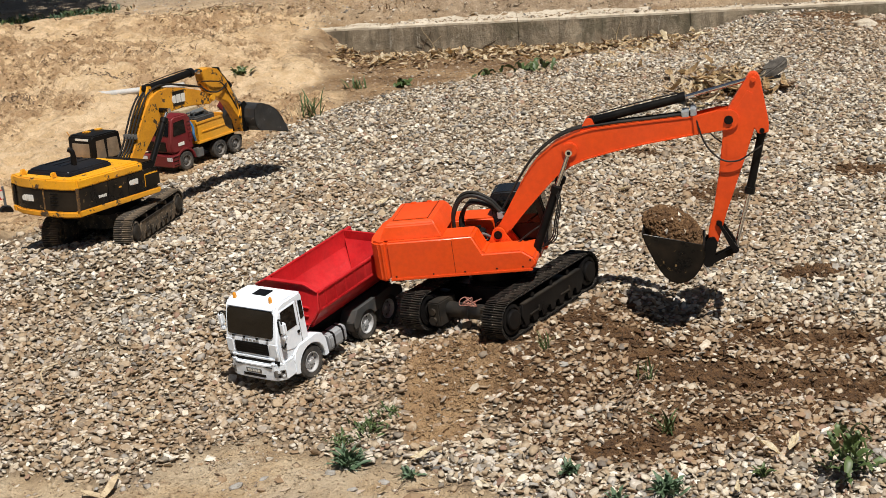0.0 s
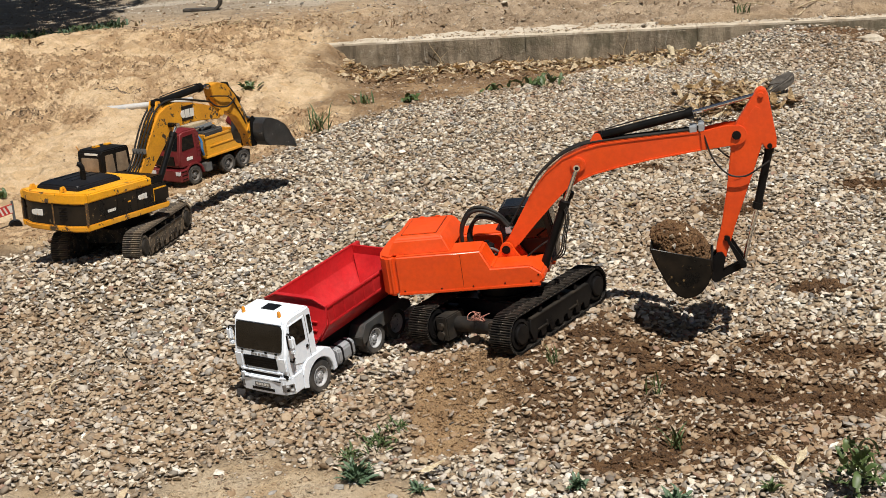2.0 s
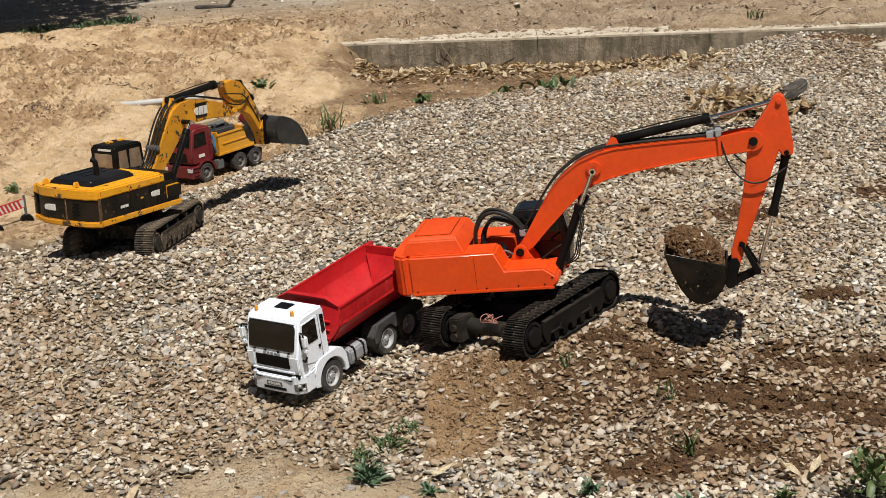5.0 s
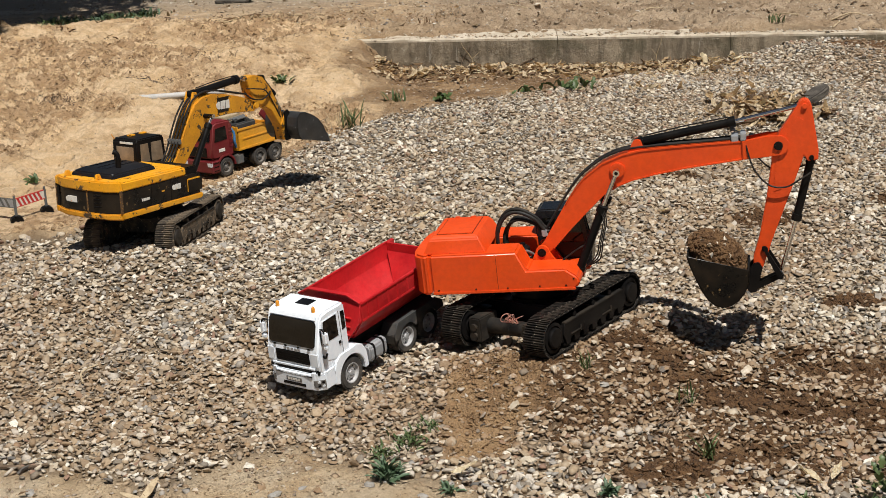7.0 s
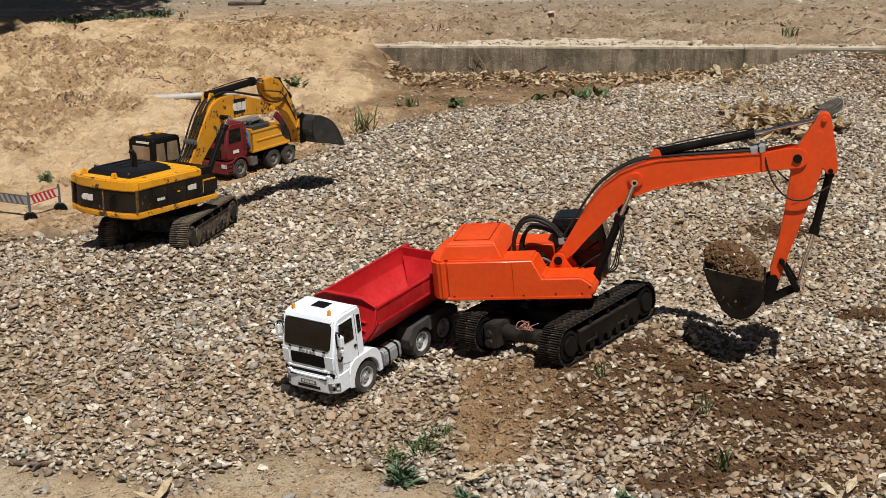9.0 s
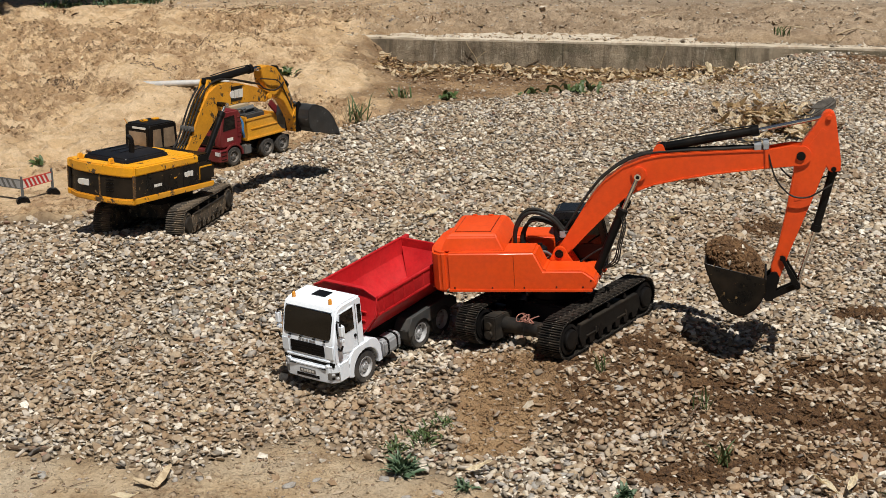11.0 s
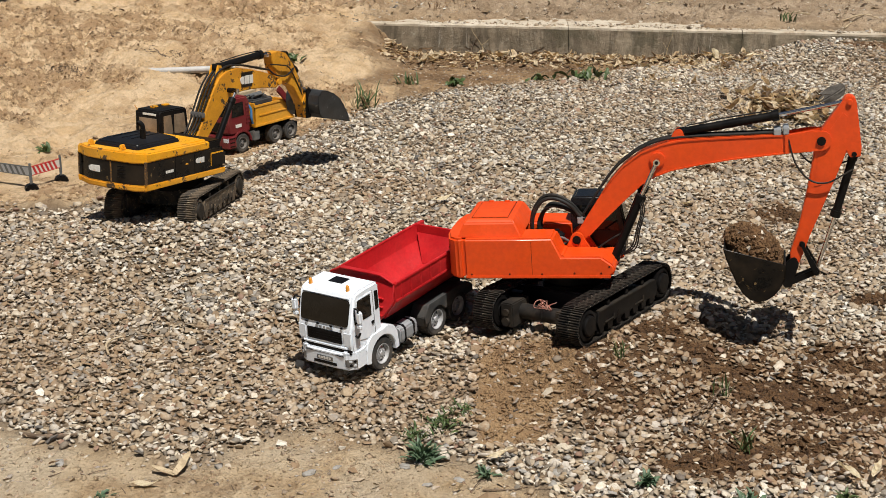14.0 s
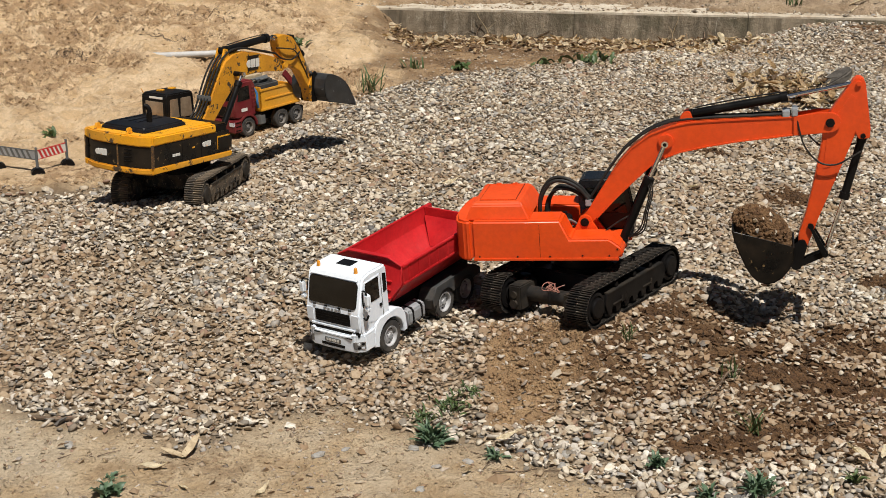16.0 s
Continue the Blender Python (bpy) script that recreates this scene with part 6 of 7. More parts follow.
        # tank with straps
        tank = part("fuel_tank", prism([(s * (hw - 0.034), 0.034), (s * (hw - 0.004), 0.036), (s * hw, 0.042), (s * hw, 0.072), (s * (hw - 0.006), 0.079), (s * (hw - 0.034), 0.080)], -0.142, -0.072, "x", 0.004, 3), SILVER, t, "silver-grey side tank")
        for x in (-0.126, -0.090):
            part("strap", prism([(s * (hw - 0.036), 0.033), (s * (hw - 0.004), 0.0345), (s * (hw + 0.0014), 0.0415), (s * (hw + 0.0014), 0.0725), (s * (hw - 0.005), 0.0804), (s * (hw - 0.036), 0.0812)], x - 0.003, x + 0.003, "x", 0.0008), BLACK, tank)
        # grey cover over the rear wheels
        cover = [(-0.172, 0.040), (-0.170, 0.066), (-0.186, 0.092), (-0.352, 0.094), (-0.376, 0.078), (-0.378, 0.068), (-0.362, 0.072), (-0.350, 0.0845), (-0.322, 0.0880), (-0.276, 0.0860), (-0.271, 0.072), (-0.266, 0.0860), (-0.224, 0.0870), (-0.192, 0.078), (-0.182, 0.058), (-0.182, 0.040)]
        part("rear_mudguard", prism(cover, *span(hw - 0.044, hw + 0.002), "y", 0.0015), DARKGREY, t, "dark grey plastic mudguard over twin axles")
        skirt = [(-0.182, 0.050), (-0.170, 0.050), (-0.168, 0.070), (-0.187, 0.097), (-0.352, 0.099), (-0.381, 0.081), (-0.383, 0.062), (-0.362, 0.062)]
        part("mudguard_skirt", prism(skirt + arc(-0.318, 0.0415, 0.0375, 150, 30, 10) + arc(-0.224, 0.0415, 0.0375, 150, 30, 10), *span(hw + 0.0022, hw + 0.0055), "y", 0.0008, 1), DARKGREY, t)
    part("sunroof", block(0.018, 0.050, -0.026, 0.016, 0.2310, 0.2335, 0.001), GLASS, cab)
    for y in (-0.060, 0.052):
        beacon = part("beacon", lathe([(0.001, 0.229), (0.0048, 0.229), (0.0048, 0.236), (0.0040, 0.241), (0.0020, 0.2435), (0.001, 0.244)], 14, "z"), AMBER, cab, "amber roof beacon", pose(0.073, y, 0))
    part("cab_back", block(-0.020, -0.008, -0.062, 0.062, 0.090, 0.190, 0.002), BLACK, t)
    part("bed_subframe", block(-0.40, -0.02, -0.040, 0.040, 0.084, 0.104, 0.002), BLACK, t)
    part("tipping_ram", rod((-0.09, 0, 0.09), (-0.05, 0, 0.14), 0.010, 14), BLACK, t)
    # bed: a thick-walled trough with sloping foot boards
    bw, top, fl = 0.0974, 0.208, 0.122
    out = [(-bw, top), (-bw, 0.162), (-0.060, fl - 0.012), (0.060, fl - 0.012), (bw, 0.162), (bw, top)]
    inn = [(bw - 0.0045, top), (bw - 0.0045, 0.164), (0.057, fl - 0.007), (-0.057, fl - 0.007), (-bw + 0.0045, 0.164), (-bw + 0.0045, top)]
    bed = part("tipping_bed", prism(out + inn, -0.408, -0.046, "x", 0.0008, 1), RED, t, "scuffed red steel tipping bed")
    front = [(-bw, 0.162), (-0.060, fl - 0.012), (0.060, fl - 0.012), (bw, 0.162), (bw, top), (0.060, top + 0.016), (-0.060, top + 0.016), (-bw, top)]
    fw = prism(front, -0.050, -0.045, "x", 0.0008, 1)
    for v in fw.verts:
        v.co.x += (top - v.co.z) * 0.28
    part("front_wall", fw, RED, bed)
    hood_rail = prism([(-bw, top), (-0.060, top + 0.016), (0.060, top + 0.016), (bw, top), (bw, top + 0.004), (0.060, top + 0.0205), (-0.060, top + 0.0205), (-bw, top + 0.004)], -0.054, -0.041, "x", 0.001, 1)
    part("front_rail", hood_rail, RED, bed)
    for z in (0.128, 0.148, 0.168):
        part("front_rib", block(-0.048 + (top - z) * 0.28, -0.041 + (top - z) * 0.28, -0.072, 0.072, z, z + 0.004, 0.001), RED, bed)
    board = bmesh.new()
    rows = [[board.verts.new(p) for p in ((-0.368, -0.056, fl - 0.006), (-0.368, 0.056, fl - 0.006), (-0.404, 0.0925, 0.186), (-0.404, -0.0925, 0.186))],
            [board.verts.new(p) for p in ((-0.380, -0.056, fl - 0.010), (-0.380, 0.056, fl - 0.010), (-0.4075, 0.0925, 0.180), (-0.4075, -0.0925, 0.180))]]
    board.faces.new(rows[0]), board.faces.new(rows[1][::-1])
    for k in range(4):
        board.faces.new((rows[0][k], rows[1][k], rows[1][(k + 1) % 4], rows[0][(k + 1) % 4]))
    bmesh.ops.recalc_face_normals(board, faces=board.faces)
    part("foot_board", board, RED, bed)
    for s in (-1, 1):
        def span(a, b):
            return sorted((s * a, s * b))
        part("top_rail", block(-0.412, -0.046, *span(bw - 0.0045, bw + 0.0025), top - 0.004, top + 0.0015, 0.001), RED, bed)
        for k in range(9):
            x = -0.072 - 0.041 * k
            part("side_rib", block(x - 0.003, x + 0.003, *span(bw - 0.001, bw + 0.0011), 0.165, top - 0.003, 0.0008), RED, bed)
        part("lower_rail", block(-0.408, -0.048, *span(bw - 0.002, bw + 0.0012), 0.160, 0.166, 0.0008), RED, bed)
        part("tail_wing", prism([(-0.405, top), (-0.436, top + 0.001), (-0.440, 0.140), (-0.418, 0.138), (-0.408, 0.16)], *span(bw - 0.008, bw + 0.003), "y", 0.0012), RED, bed)
    gate = prism([(-bw + 0.004, top), (-bw + 0.004, 0.160), (-0.062, fl - 0.010), (0.062, fl - 0.010), (bw - 0.004, 0.160), (bw - 0.004, top)], -0.413, -0.408, "x", 0.001, 1)
    part("tailgate", gate, RED, bed)
    return t


build_truck()


def build_lorry():
    t = thing("toy_lorry", LORRY_AT, "maroon toy lorry with a yellow bed carrying grey tools", "truck")
    hw = 0.080
    for y in (-0.028, 0.028):
        part("frame_rail", block(-0.30, 0.05, y - 0.008, y + 0.008, 0.045, 0.070, 0.002), BLACK, t)
    for x in (0.0, -0.1766, -0.259):
        part("axle", rod((x, -0.066, 0.034), (x, 0.066, 0.034), 0.006, 10), BLACK, t)
        for s in (-1, 1):
            tyre_and_rim(t, x, s * (hw - 0.016), 0.035, 0.035, 0.0145, s, DULLRIM)
    prof = [(-0.046, 0.072), (-0.044, 0.198), (-0.036, 0.206), (0.030, 0.208), (0.046, 0.200), (0.062, 0.135), (0.066, 0.120), (0.066, 0.078), (0.050, 0.072)]
    cab = part("cab", prism(prof, -hw + 0.003, hw - 0.003, "y", 0.006, 3), MAROON, t, "maroon moulded plastic cab")
    part("windscreen", prism([(0.0615, 0.140), (0.0478, 0.196), (0.0496, 0.1966), (0.0637, 0.1405)], -0.066, 0.066, "y", 0.0006), GLASS, cab)
    part("grille", block(0.064, 0.0680, -0.050, 0.050, 0.082, 0.118, 0.0015), BLACK, cab)
    bump = part("bumper", block(0.030, 0.0720, -hw, hw, 0.022, 0.070, 0.005, 3), MAROON, t)
    for s in (-1, 1):
        def span(a, b):
            return sorted((s * a, s * b))
        y = hw - 0.003
        part("door_window", prism([(-0.016, 0.138), (0.048, 0.136), (0.038, 0.186), (-0.014, 0.188)], *span(y - 0.001, y + 0.0014), "y", 0.001), GLASS, cab)
        part("marking", block(0.0, 0.030, *span(y - 0.001, y + 0.0012), 0.096, 0.108), BRIGHT, cab, "pale sticker")
        part("arch", prism(arc(0, 0.035, 0.050, 0, 180, 10) + arc(0, 0.035, 0.041, 180, 0, 10), *span(hw - 0.03, hw), "y", 0.0015), MAROON, t)
        for z in (0.030, 0.044, 0.058):
            part("bumper_slot", block(0.040, 0.066, *span(hw - 0.002, hw + 0.0008), z, z + 0.004, 0.0006), BLACK, bump)
        part("side_box", block(-0.092, -0.060, *span(hw - 0.028, hw - 0.002), 0.030, 0.066, 0.003), GREY, t, "grey plastic side box")
        part("louvre", block(-0.043, -0.026, *span(y - 0.001, y + 0.0012), 0.100, 0.190, 0.0006), MAROON, cab)
        for k in range(6):
            part("louvre_slat", block(-0.044, -0.025, *span(y, y + 0.003), 0.106 + 0.014 * k, 0.110 + 0.014 * k, 0.0006), MAROON, cab)
        lampb = part("headlight", block(0.060, 0.0735, *span(0.052, 0.076), 0.046, 0.064, 0.002), LIGHTPLASTIC, bump)
    part("rear_frame", block(-0.305, -0.29, -0.07, 0.07, 0.034, 0.060, 0.002), BLACK, t)
    # yellow bed
    bed = part("bed", joined(block(-0.276, -0.069, -hw, hw, 0.078, 0.088, 0.002), block(-0.276, -0.069, hw - 0.007, hw, 0.082, 0.160, 0.002), block(-0.276, -0.069, -hw, -hw + 0.007, 0.082, 0.160, 0.002),
                             block(-0.076, -0.069, -hw, hw, 0.082, 0.170, 0.002), block(-0.276, -0.269, -hw, hw, 0.082, 0.150, 0.002)), BED_YELLOW, t, "yellow plastic lorry bed")
    for s in (-1, 1):
        yy = sorted((s * (hw - 0.001), s * (hw + 0.0025)))
        part("bed_rail", block(-0.278, -0.067, *yy, 0.153, 0.162, 0.001), BED_YELLOW, bed)
        part("bed_rail", block(-0.278, -0.067, *yy, 0.080, 0.088, 0.001), BED_YELLOW, bed)
        part("bed_panel", block(-0.255, -0.092, *yy, 0.118, 0.124, 0.001), BED_YELLOW, bed)
    part("air_hose", tube([(-0.05, 0.06, 0.175), (-0.058, 0.072, 0.150), (-0.054, 0.076, 0.12), (-0.062, 0.072, 0.095)], 0.005, 8), BLUE, t, "blue coiled hose")
    # cargo
    base = LORRY_AT
    lone("tool_case", joined(block(-0.19, -0.088, -0.01, 0.060, 0.089, 0.176, 0.005, 3), rod((-0.17, 0.03, 0.178), (-0.10, 0.03, 0.178), 0.010, 12), block(-0.165, -0.145, 0.005, 0.055, 0.172, 0.186, 0.003)), DARKGREY, base, "dark grey tool case lying in the lorry bed", "case")
    lone("tool_rods", joined(*[rod((-0.175 + 0.012 * k, 0.012 + 0.016 * k, 0.1905), (-0.085 - 0.010 * k, 0.020 + 0.013 * k, 0.1895), 0.0042, 10) for k in range(3)]), GREY, base, "grey tool bars laid over the case in the lorry bed", "tools")
    lone("cardboard_box", block(-0.180, -0.085, -0.068, -0.014, 0.089, 0.196, 0.002), PALEWOOD, base @ pose(0, 0, 0), "tan cardboard box standing in the lorry bed", "box")
    # slanting maroon bar beside the rear of the bed
    lone("maroon_bar", moved(block(-0.013, 0.013, -0.004, 0.004, -0.085, 0.085, 0.003), Matrix.Translation((-0.246, 0.090, 0.146)) @ Matrix.Rotation(radians(43), 4, "Y")), MAROON, base, "maroon bar slanting at the rear of the lorry bed", "ramp")
    return t


build_lorry()


# ---------- small things ----------
def leaf_mesh(name, seed, length, width, curl, material, pointed=1.0):
    """One leaf: a thin curled blade with a raised midrib."""
    rnd = random.Random(seed)
    bm = bmesh.new()
    rows, twist = [], rnd.uniform(-0.8, 0.8)
    for i in range(7):
        u = i / 6
        half = width * (math.sin(math.pi * min(1, u * 0.96 + 0.03)) ** 0.8) * (1 - 0.25 * u * pointed) + 0.0006
        z = curl * length * (u - 0.5) ** 2 * 1.2 + length * 0.05 * math.sin(u * 5 + seed)
        a = twist * (u - 0.5)
        row = []
        for s in (-1, 0, 1):
            cup = abs(s) * half * (0.45 + 0.3 * math.sin(3 * u + seed))
            wave = length * 0.030 * math.sin(9 * u + 2.2 * s + seed * 1.7)
            torn = half * (1 + (rnd.uniform(-0.35, 0.2) if s else 0))
            row.append(bm.verts.new((length * (u - 0.5), s * torn * math.cos(a) - cup * math.sin(a) * 0.3, z + s * half * math.sin(a) + cup + wave)))
        rows.append(row)
    for r, q in zip(rows, rows[1:]):
        for k in range(2):
            bm.faces.new((r[k], q[k], q[k + 1], r[k + 1]))
    bmesh.ops.solidify(bm, geom=bm.faces[:], thickness=0.014 * length)
    return as_mesh(name, bm, material, 60)


def leaf_litter(name, places, rnd, sizes, materials, label, lift=0.004, tilt=35):
    """A drift of dry leaves as one heap."""
    for at, material in enumerate(materials):
        shapes = [leaf_mesh("leaf", rnd.randint(0, 999), 1.0, rnd.uniform(0.13, 0.28), rnd.uniform(0.0, 0.9), material) for _ in range(6)]
        co, faces, n = [], [], 0
        for x, y, h in places[at :: len(materials)]:
            me = rnd.choice(shapes)
            s = rnd.uniform(*sizes)
            m = Matrix.Translation((x, y, on_ground(x, y) + lift + h)) @ pose(0, 0, 0, rnd.gauss(0, tilt), rnd.gauss(0, tilt), rnd.uniform(0, 360)) @ Matrix.Scale(s, 4)
            co += [m @ v.co for v in me.vertices]
            faces += [tuple(n + i for i in f.vertices) for f in me.polygons]
            n += len(me.vertices)
        out = bpy.data.meshes.new(name)
        out.from_pydata([tuple(c) for c in co], [], faces)
        out.materials.append(material)
        tagged(new(name, out), label, "leaves", kind="stuff")


def weed(x, y, leaves, length, width, spread, material, label, seed, grass=False, tall=0.0, category="weed"):
    """A low plant: many tapered leaves on one root, those inside more upright."""
    rnd = random.Random(seed)
    z = on_ground(x, y) + 0.008 * float(zones(np.array([x]), np.array([y]))[0][0])
    t = thing("weed", pose(x, y, z - 0.002, 0, 0, rnd.uniform(0, 360)), label, category, "weeds on the ground")
    shapes = []
    for k in range(3):
        bm = bmesh.new()
        rows = []
        n = 6
        for i in range(n + 1):
            u = i / n
            half = width * (0.35 + 0.65 * math.sin(math.pi * min(1.0, 0.12 + 0.86 * u))) * (1 - u ** 4) * (1 + (0.35 * math.sin(u * 19 + k) if not grass else 0)) + 0.0003
            droop = (0.55 if grass else 0.9) * u * u
            px, pz = length * (u * (1 - 0.25 * droop)), length * (0.10 * u - 0.32 * droop * u)
            rows.append([bm.verts.new((px, s * half, pz + abs(s) * half * 0.45)) for s in (-1, 0, 1)])
        for r, q in zip(rows, rows[1:]):
            for j in range(2):
                bm.faces.new((r[j], q[j], q[j + 1], r[j + 1]))
        shapes.append(as_mesh("leaf", bm, material, 60))
    for k in range(leaves):
        v = rnd.random()
        up = radians(rnd.uniform(50, 82) if grass else 12 + 62 * v) * (1 if grass else 1)
        s = rnd.uniform(0.55, 1.1)
        base = Vector((rnd.gauss(0, spread), rnd.gauss(0, spread), tall * v))
        m = Matrix.Translation(base) @ Matrix.Rotation(rnd.uniform(0, 2 * math.pi), 4, "Z") @ Matrix.Rotation(-up, 4, "Y") @ Matrix.Rotation(rnd.gauss(0, 0.5), 4, "X") @ Matrix.Scale(s, 4)
        part("leaf", shapes[k % 3], material, t, m=m)
    if tall:
        part("stem", tube([(0, 0, -0.004), (spread * 0.6, 0, tall * 0.5), (0, spread * 0.5, tall)], 0.0022, 6), material, t)
    return t


THISTLE, GRASS, HERB = "blue-green thistle rosette growing from bare soil", "thin tuft of grass among the stones", "small green leafy weed"
weed(-0.050, 2.372, 75, 0.074, 0.0042, 0.010, BLUEGREEN, THISTLE, 1)
weed(0.082, 2.315, 30, 0.040, 0.0032, 0.004, BLUEGREEN, THISTLE, 2)
weed(0.414, 2.285, 34, 0.038, 0.0038, 0.005, BLUEGREEN, THISTLE, 3)
weed(0.498, 2.135, 34, 0.048, 0.0040, 0.007, BLUEGREEN, THISTLE, 4)
weed(0.602, 2.152, 60, 0.058, 0.0040, 0.010, BLUEGREEN, THISTLE, 5)
weed(-0.693, 2.150, 22, 0.045, 0.0085, 0.006, BLUEGREEN, THISTLE, 6)
weed(-0.703, 2.225, 12, 0.030, 0.004, 0.006, BLUEGREEN, THISTLE, 7)
weed(0.800, 2.190, 14, 0.045, 0.0045, 0.006, GREEN, HERB, 8)
weed(-0.012, 2.540, 90, 0.030, 0.0022, 0.020, GREEN, HERB, 9)
weed(0.020, 2.600, 50, 0.024, 0.0020, 0.014, GREEN, HERB, 91)
weed(-0.075, 2.480, 50, 0.026, 0.0022, 0.018, GREEN, HERB, 10)
weed(0.632, 2.668, 12, 0.075, 0.0018, 0.007, GREEN, GRASS, 11, True)
weed(0.648, 2.445, 16, 0.075, 0.0022, 0.008, GREEN, GRASS, 12, True)
weed(0.401, 2.765, 11, 0.060, 0.0017, 0.006, GREEN, GRASS, 13, True)
weed(0.955, 2.150, 46, 0.044, 0.0085, 0.022, GREEN, "bushy dark green weed with broad leaves", 14, False, 0.10)
weed(1.000, 2.190, 24, 0.038, 0.0080, 0.014, GREEN, "bushy dark green weed with broad leaves", 15, False, 0.07)
weed(-0.398, 5.441, 26, 0.140, 0.0030, 0.022, GREEN, "tall thin grass tuft at the edge of the gravel", 16, True)
weed(-0.440, 5.420, 8, 0.120, 0.0036, 0.018, STRAW, "dry straw-coloured grass tuft", 17, True)
weed(-0.241, 6.056, 16, 0.090, 0.0045, 0.016, GREEN, GRASS, 18, True)
weed(-0.040, 6.028, 18, 0.060, 0.014, 0.016, GREEN, HERB, 19)
weed(0.347, 6.11, 16, 0.070, 0.011, 0.030, GREEN, HERB, 20)
weed(0.527, 6.12, 20, 0.075, 0.011, 0.040, GREEN, HERB, 21)
weed(0.60, 6.20, 12, 0.070, 0.010, 0.040, GREEN, HERB, 211)
weed(-0.807, 6.344, 24, 0.060, 0.011, 0.014, GREEN, HERB, 22)
weed(-1.560, 4.860, 14, 0.050, 0.008, 0.012, GREEN, HERB, 23)
weed(1.655, 7.120, 20, 0.060, 0.004, 0.020, GREEN, GRASS, 24, True)
weed(-0.160, 7.420, 10, 0.060, 0.004, 0.020, DARKDRY, "withered grass by the concrete edging", 25, True)
for k in range(8):
    weed(-2.46 + 0.078 * k + 0.03 * math.sin(k * 5.3), 8.27 + 0.026 * k + 0.06 * math.sin(k * 2.1), 34 + 3 * k, 0.062 + 0.014 * math.sin(k * 3.7), 0.007, 0.055, BLUEGREEN if k % 2 else GREEN, "low green weeds along the edge of the yard", 40 + k)

rnd = random.Random(21)
pile = [(1.300 + rnd.gauss(0, 0.105), 5.44 + rnd.gauss(0, 0.13), abs(rnd.gauss(0, 0.024))) for _ in range(200)]
leaf_litter("leaf_pile", pile, rnd, (0.040, 0.105), (PALELEAF, DRY, PALELEAF, DRY, DARKDRY), "heap of curled tan dry leaves on the gravel", 0.011, 14)
drift = []
for _ in range(820):
    x = rnd.uniform(-0.42, 1.42)
    drift.append((x, float(kerb_line(x)) - 0.05 - abs(rnd.gauss(0, 0.23)), abs(rnd.gauss(0, 0.010))))
leaf_litter("leaf_drift", drift, rnd, (0.022, 0.075), (DARKDRY, PALELEAF, DRY, PALELEAF), "dry brown leaves drifted against the concrete edging", 0.004, 13)
litter = []
for _ in range(900):
    x = rnd.uniform(-0.45, 1.5)
    litter.append((x, float(kerb_line(x)) - rnd.uniform(0.03, 0.55) * rnd.uniform(0.3, 1.0), 0.0))
leaf_litter("leaf_litter", litter, rnd, (0.010, 0.036), (DARKDRY, BARK, DARKDRY, DRY), "dark crumbled leaf litter in front of the concrete edging", 0.003, 16)
some = [(0.86 + rnd.gauss(0, 0.08), 6.05 + rnd.gauss(0, 0.03), 0.006) for _ in range(16)] + [(rnd.uniform(1.0, 1.6), rnd.uniform(6.3, 6.9), 0.004) for _ in range(26)]
leaf_litter("leaf_scatter", some, rnd, (0.035, 0.075), (DRY, PALELEAF), "scattered dry leaves on the gravel")
chaff = [(rnd.uniform(-2.4, 0.0), rnd.uniform(4.4, 8.0), 0.0) for _ in range(60)]
chaff = [c for c in chaff if zones(np.array([c[0]]), np.array([c[1]]))[1][0] > 0.5]
leaf_litter("leaf_scraps", chaff, rnd, (0.012, 0.045), (DARKDRY, STRAW, DARKDRY), "scraps of dry leaf strewn over the sand", 0.002, 20)
yardbits = [(rnd.uniform(-2.4, 2.4), 7.3 + 2.5 * rnd.random() ** 1.6, 0.0) for _ in range(420)]
leaf_litter("yard_scraps", yardbits, rnd, (0.012, 0.05), (DARKDRY, STRAW), "scraps of dry leaf on the dirt yard", 0.002, 15)
fine = [(rnd.uniform(-1.1, 1.1), rnd.uniform(2.15, 3.4), 0.004) for _ in range(70)]
leaf_litter("gravel_scraps", fine, rnd, (0.010, 0.026), (STRAW, DARKDRY), "bits of straw and leaf among the stones", 0.006, 20)

SINGLES = ((-0.045, 4.09, 0.075, 30), (0.112, 2.365, 0.064, 22), (0.825, 2.270, 0.080, 118), (0.880, 2.280, 0.078, 62), (-0.623, 2.262, 0.060, 5), (-0.385, 2.17, 0.050, 65),
           (0.735, 2.115, 0.040, 80), (1.234, 6.82, 0.090, 80), (0.60, 4.62, 0.09, 20), (1.15, 5.05, 0.07, 160), (-0.55, 2.19, 0.030, 140), (0.72, 4.05, 0.06, 170), (-0.52, 2.62, 0.03, 20), (-2.18, 6.97, 0.06, 70), (-1.89, 6.78, 0.05, 95), (1.42, 6.75, 0.09, 10))
for k, (x, y, s, a) in enumerate(SINGLES):
    me = leaf_mesh("dry_leaf", 60 + k, s, s * (0.40 if k == 7 else 0.13), 0.4, CREAMLEAF)
    stand = 55 if k == 7 else 14
    among = float(zones(np.array([x]), np.array([y]))[0][0])
    lone("dry_leaf", me, CREAMLEAF, pose(x, y, on_ground(x, y) + (0.040 if k == 7 else 0.006 + 0.018 * among), stand, -6, a), "single pale dry leaf lying on the ground", "leaf", "fallen dry leaves")


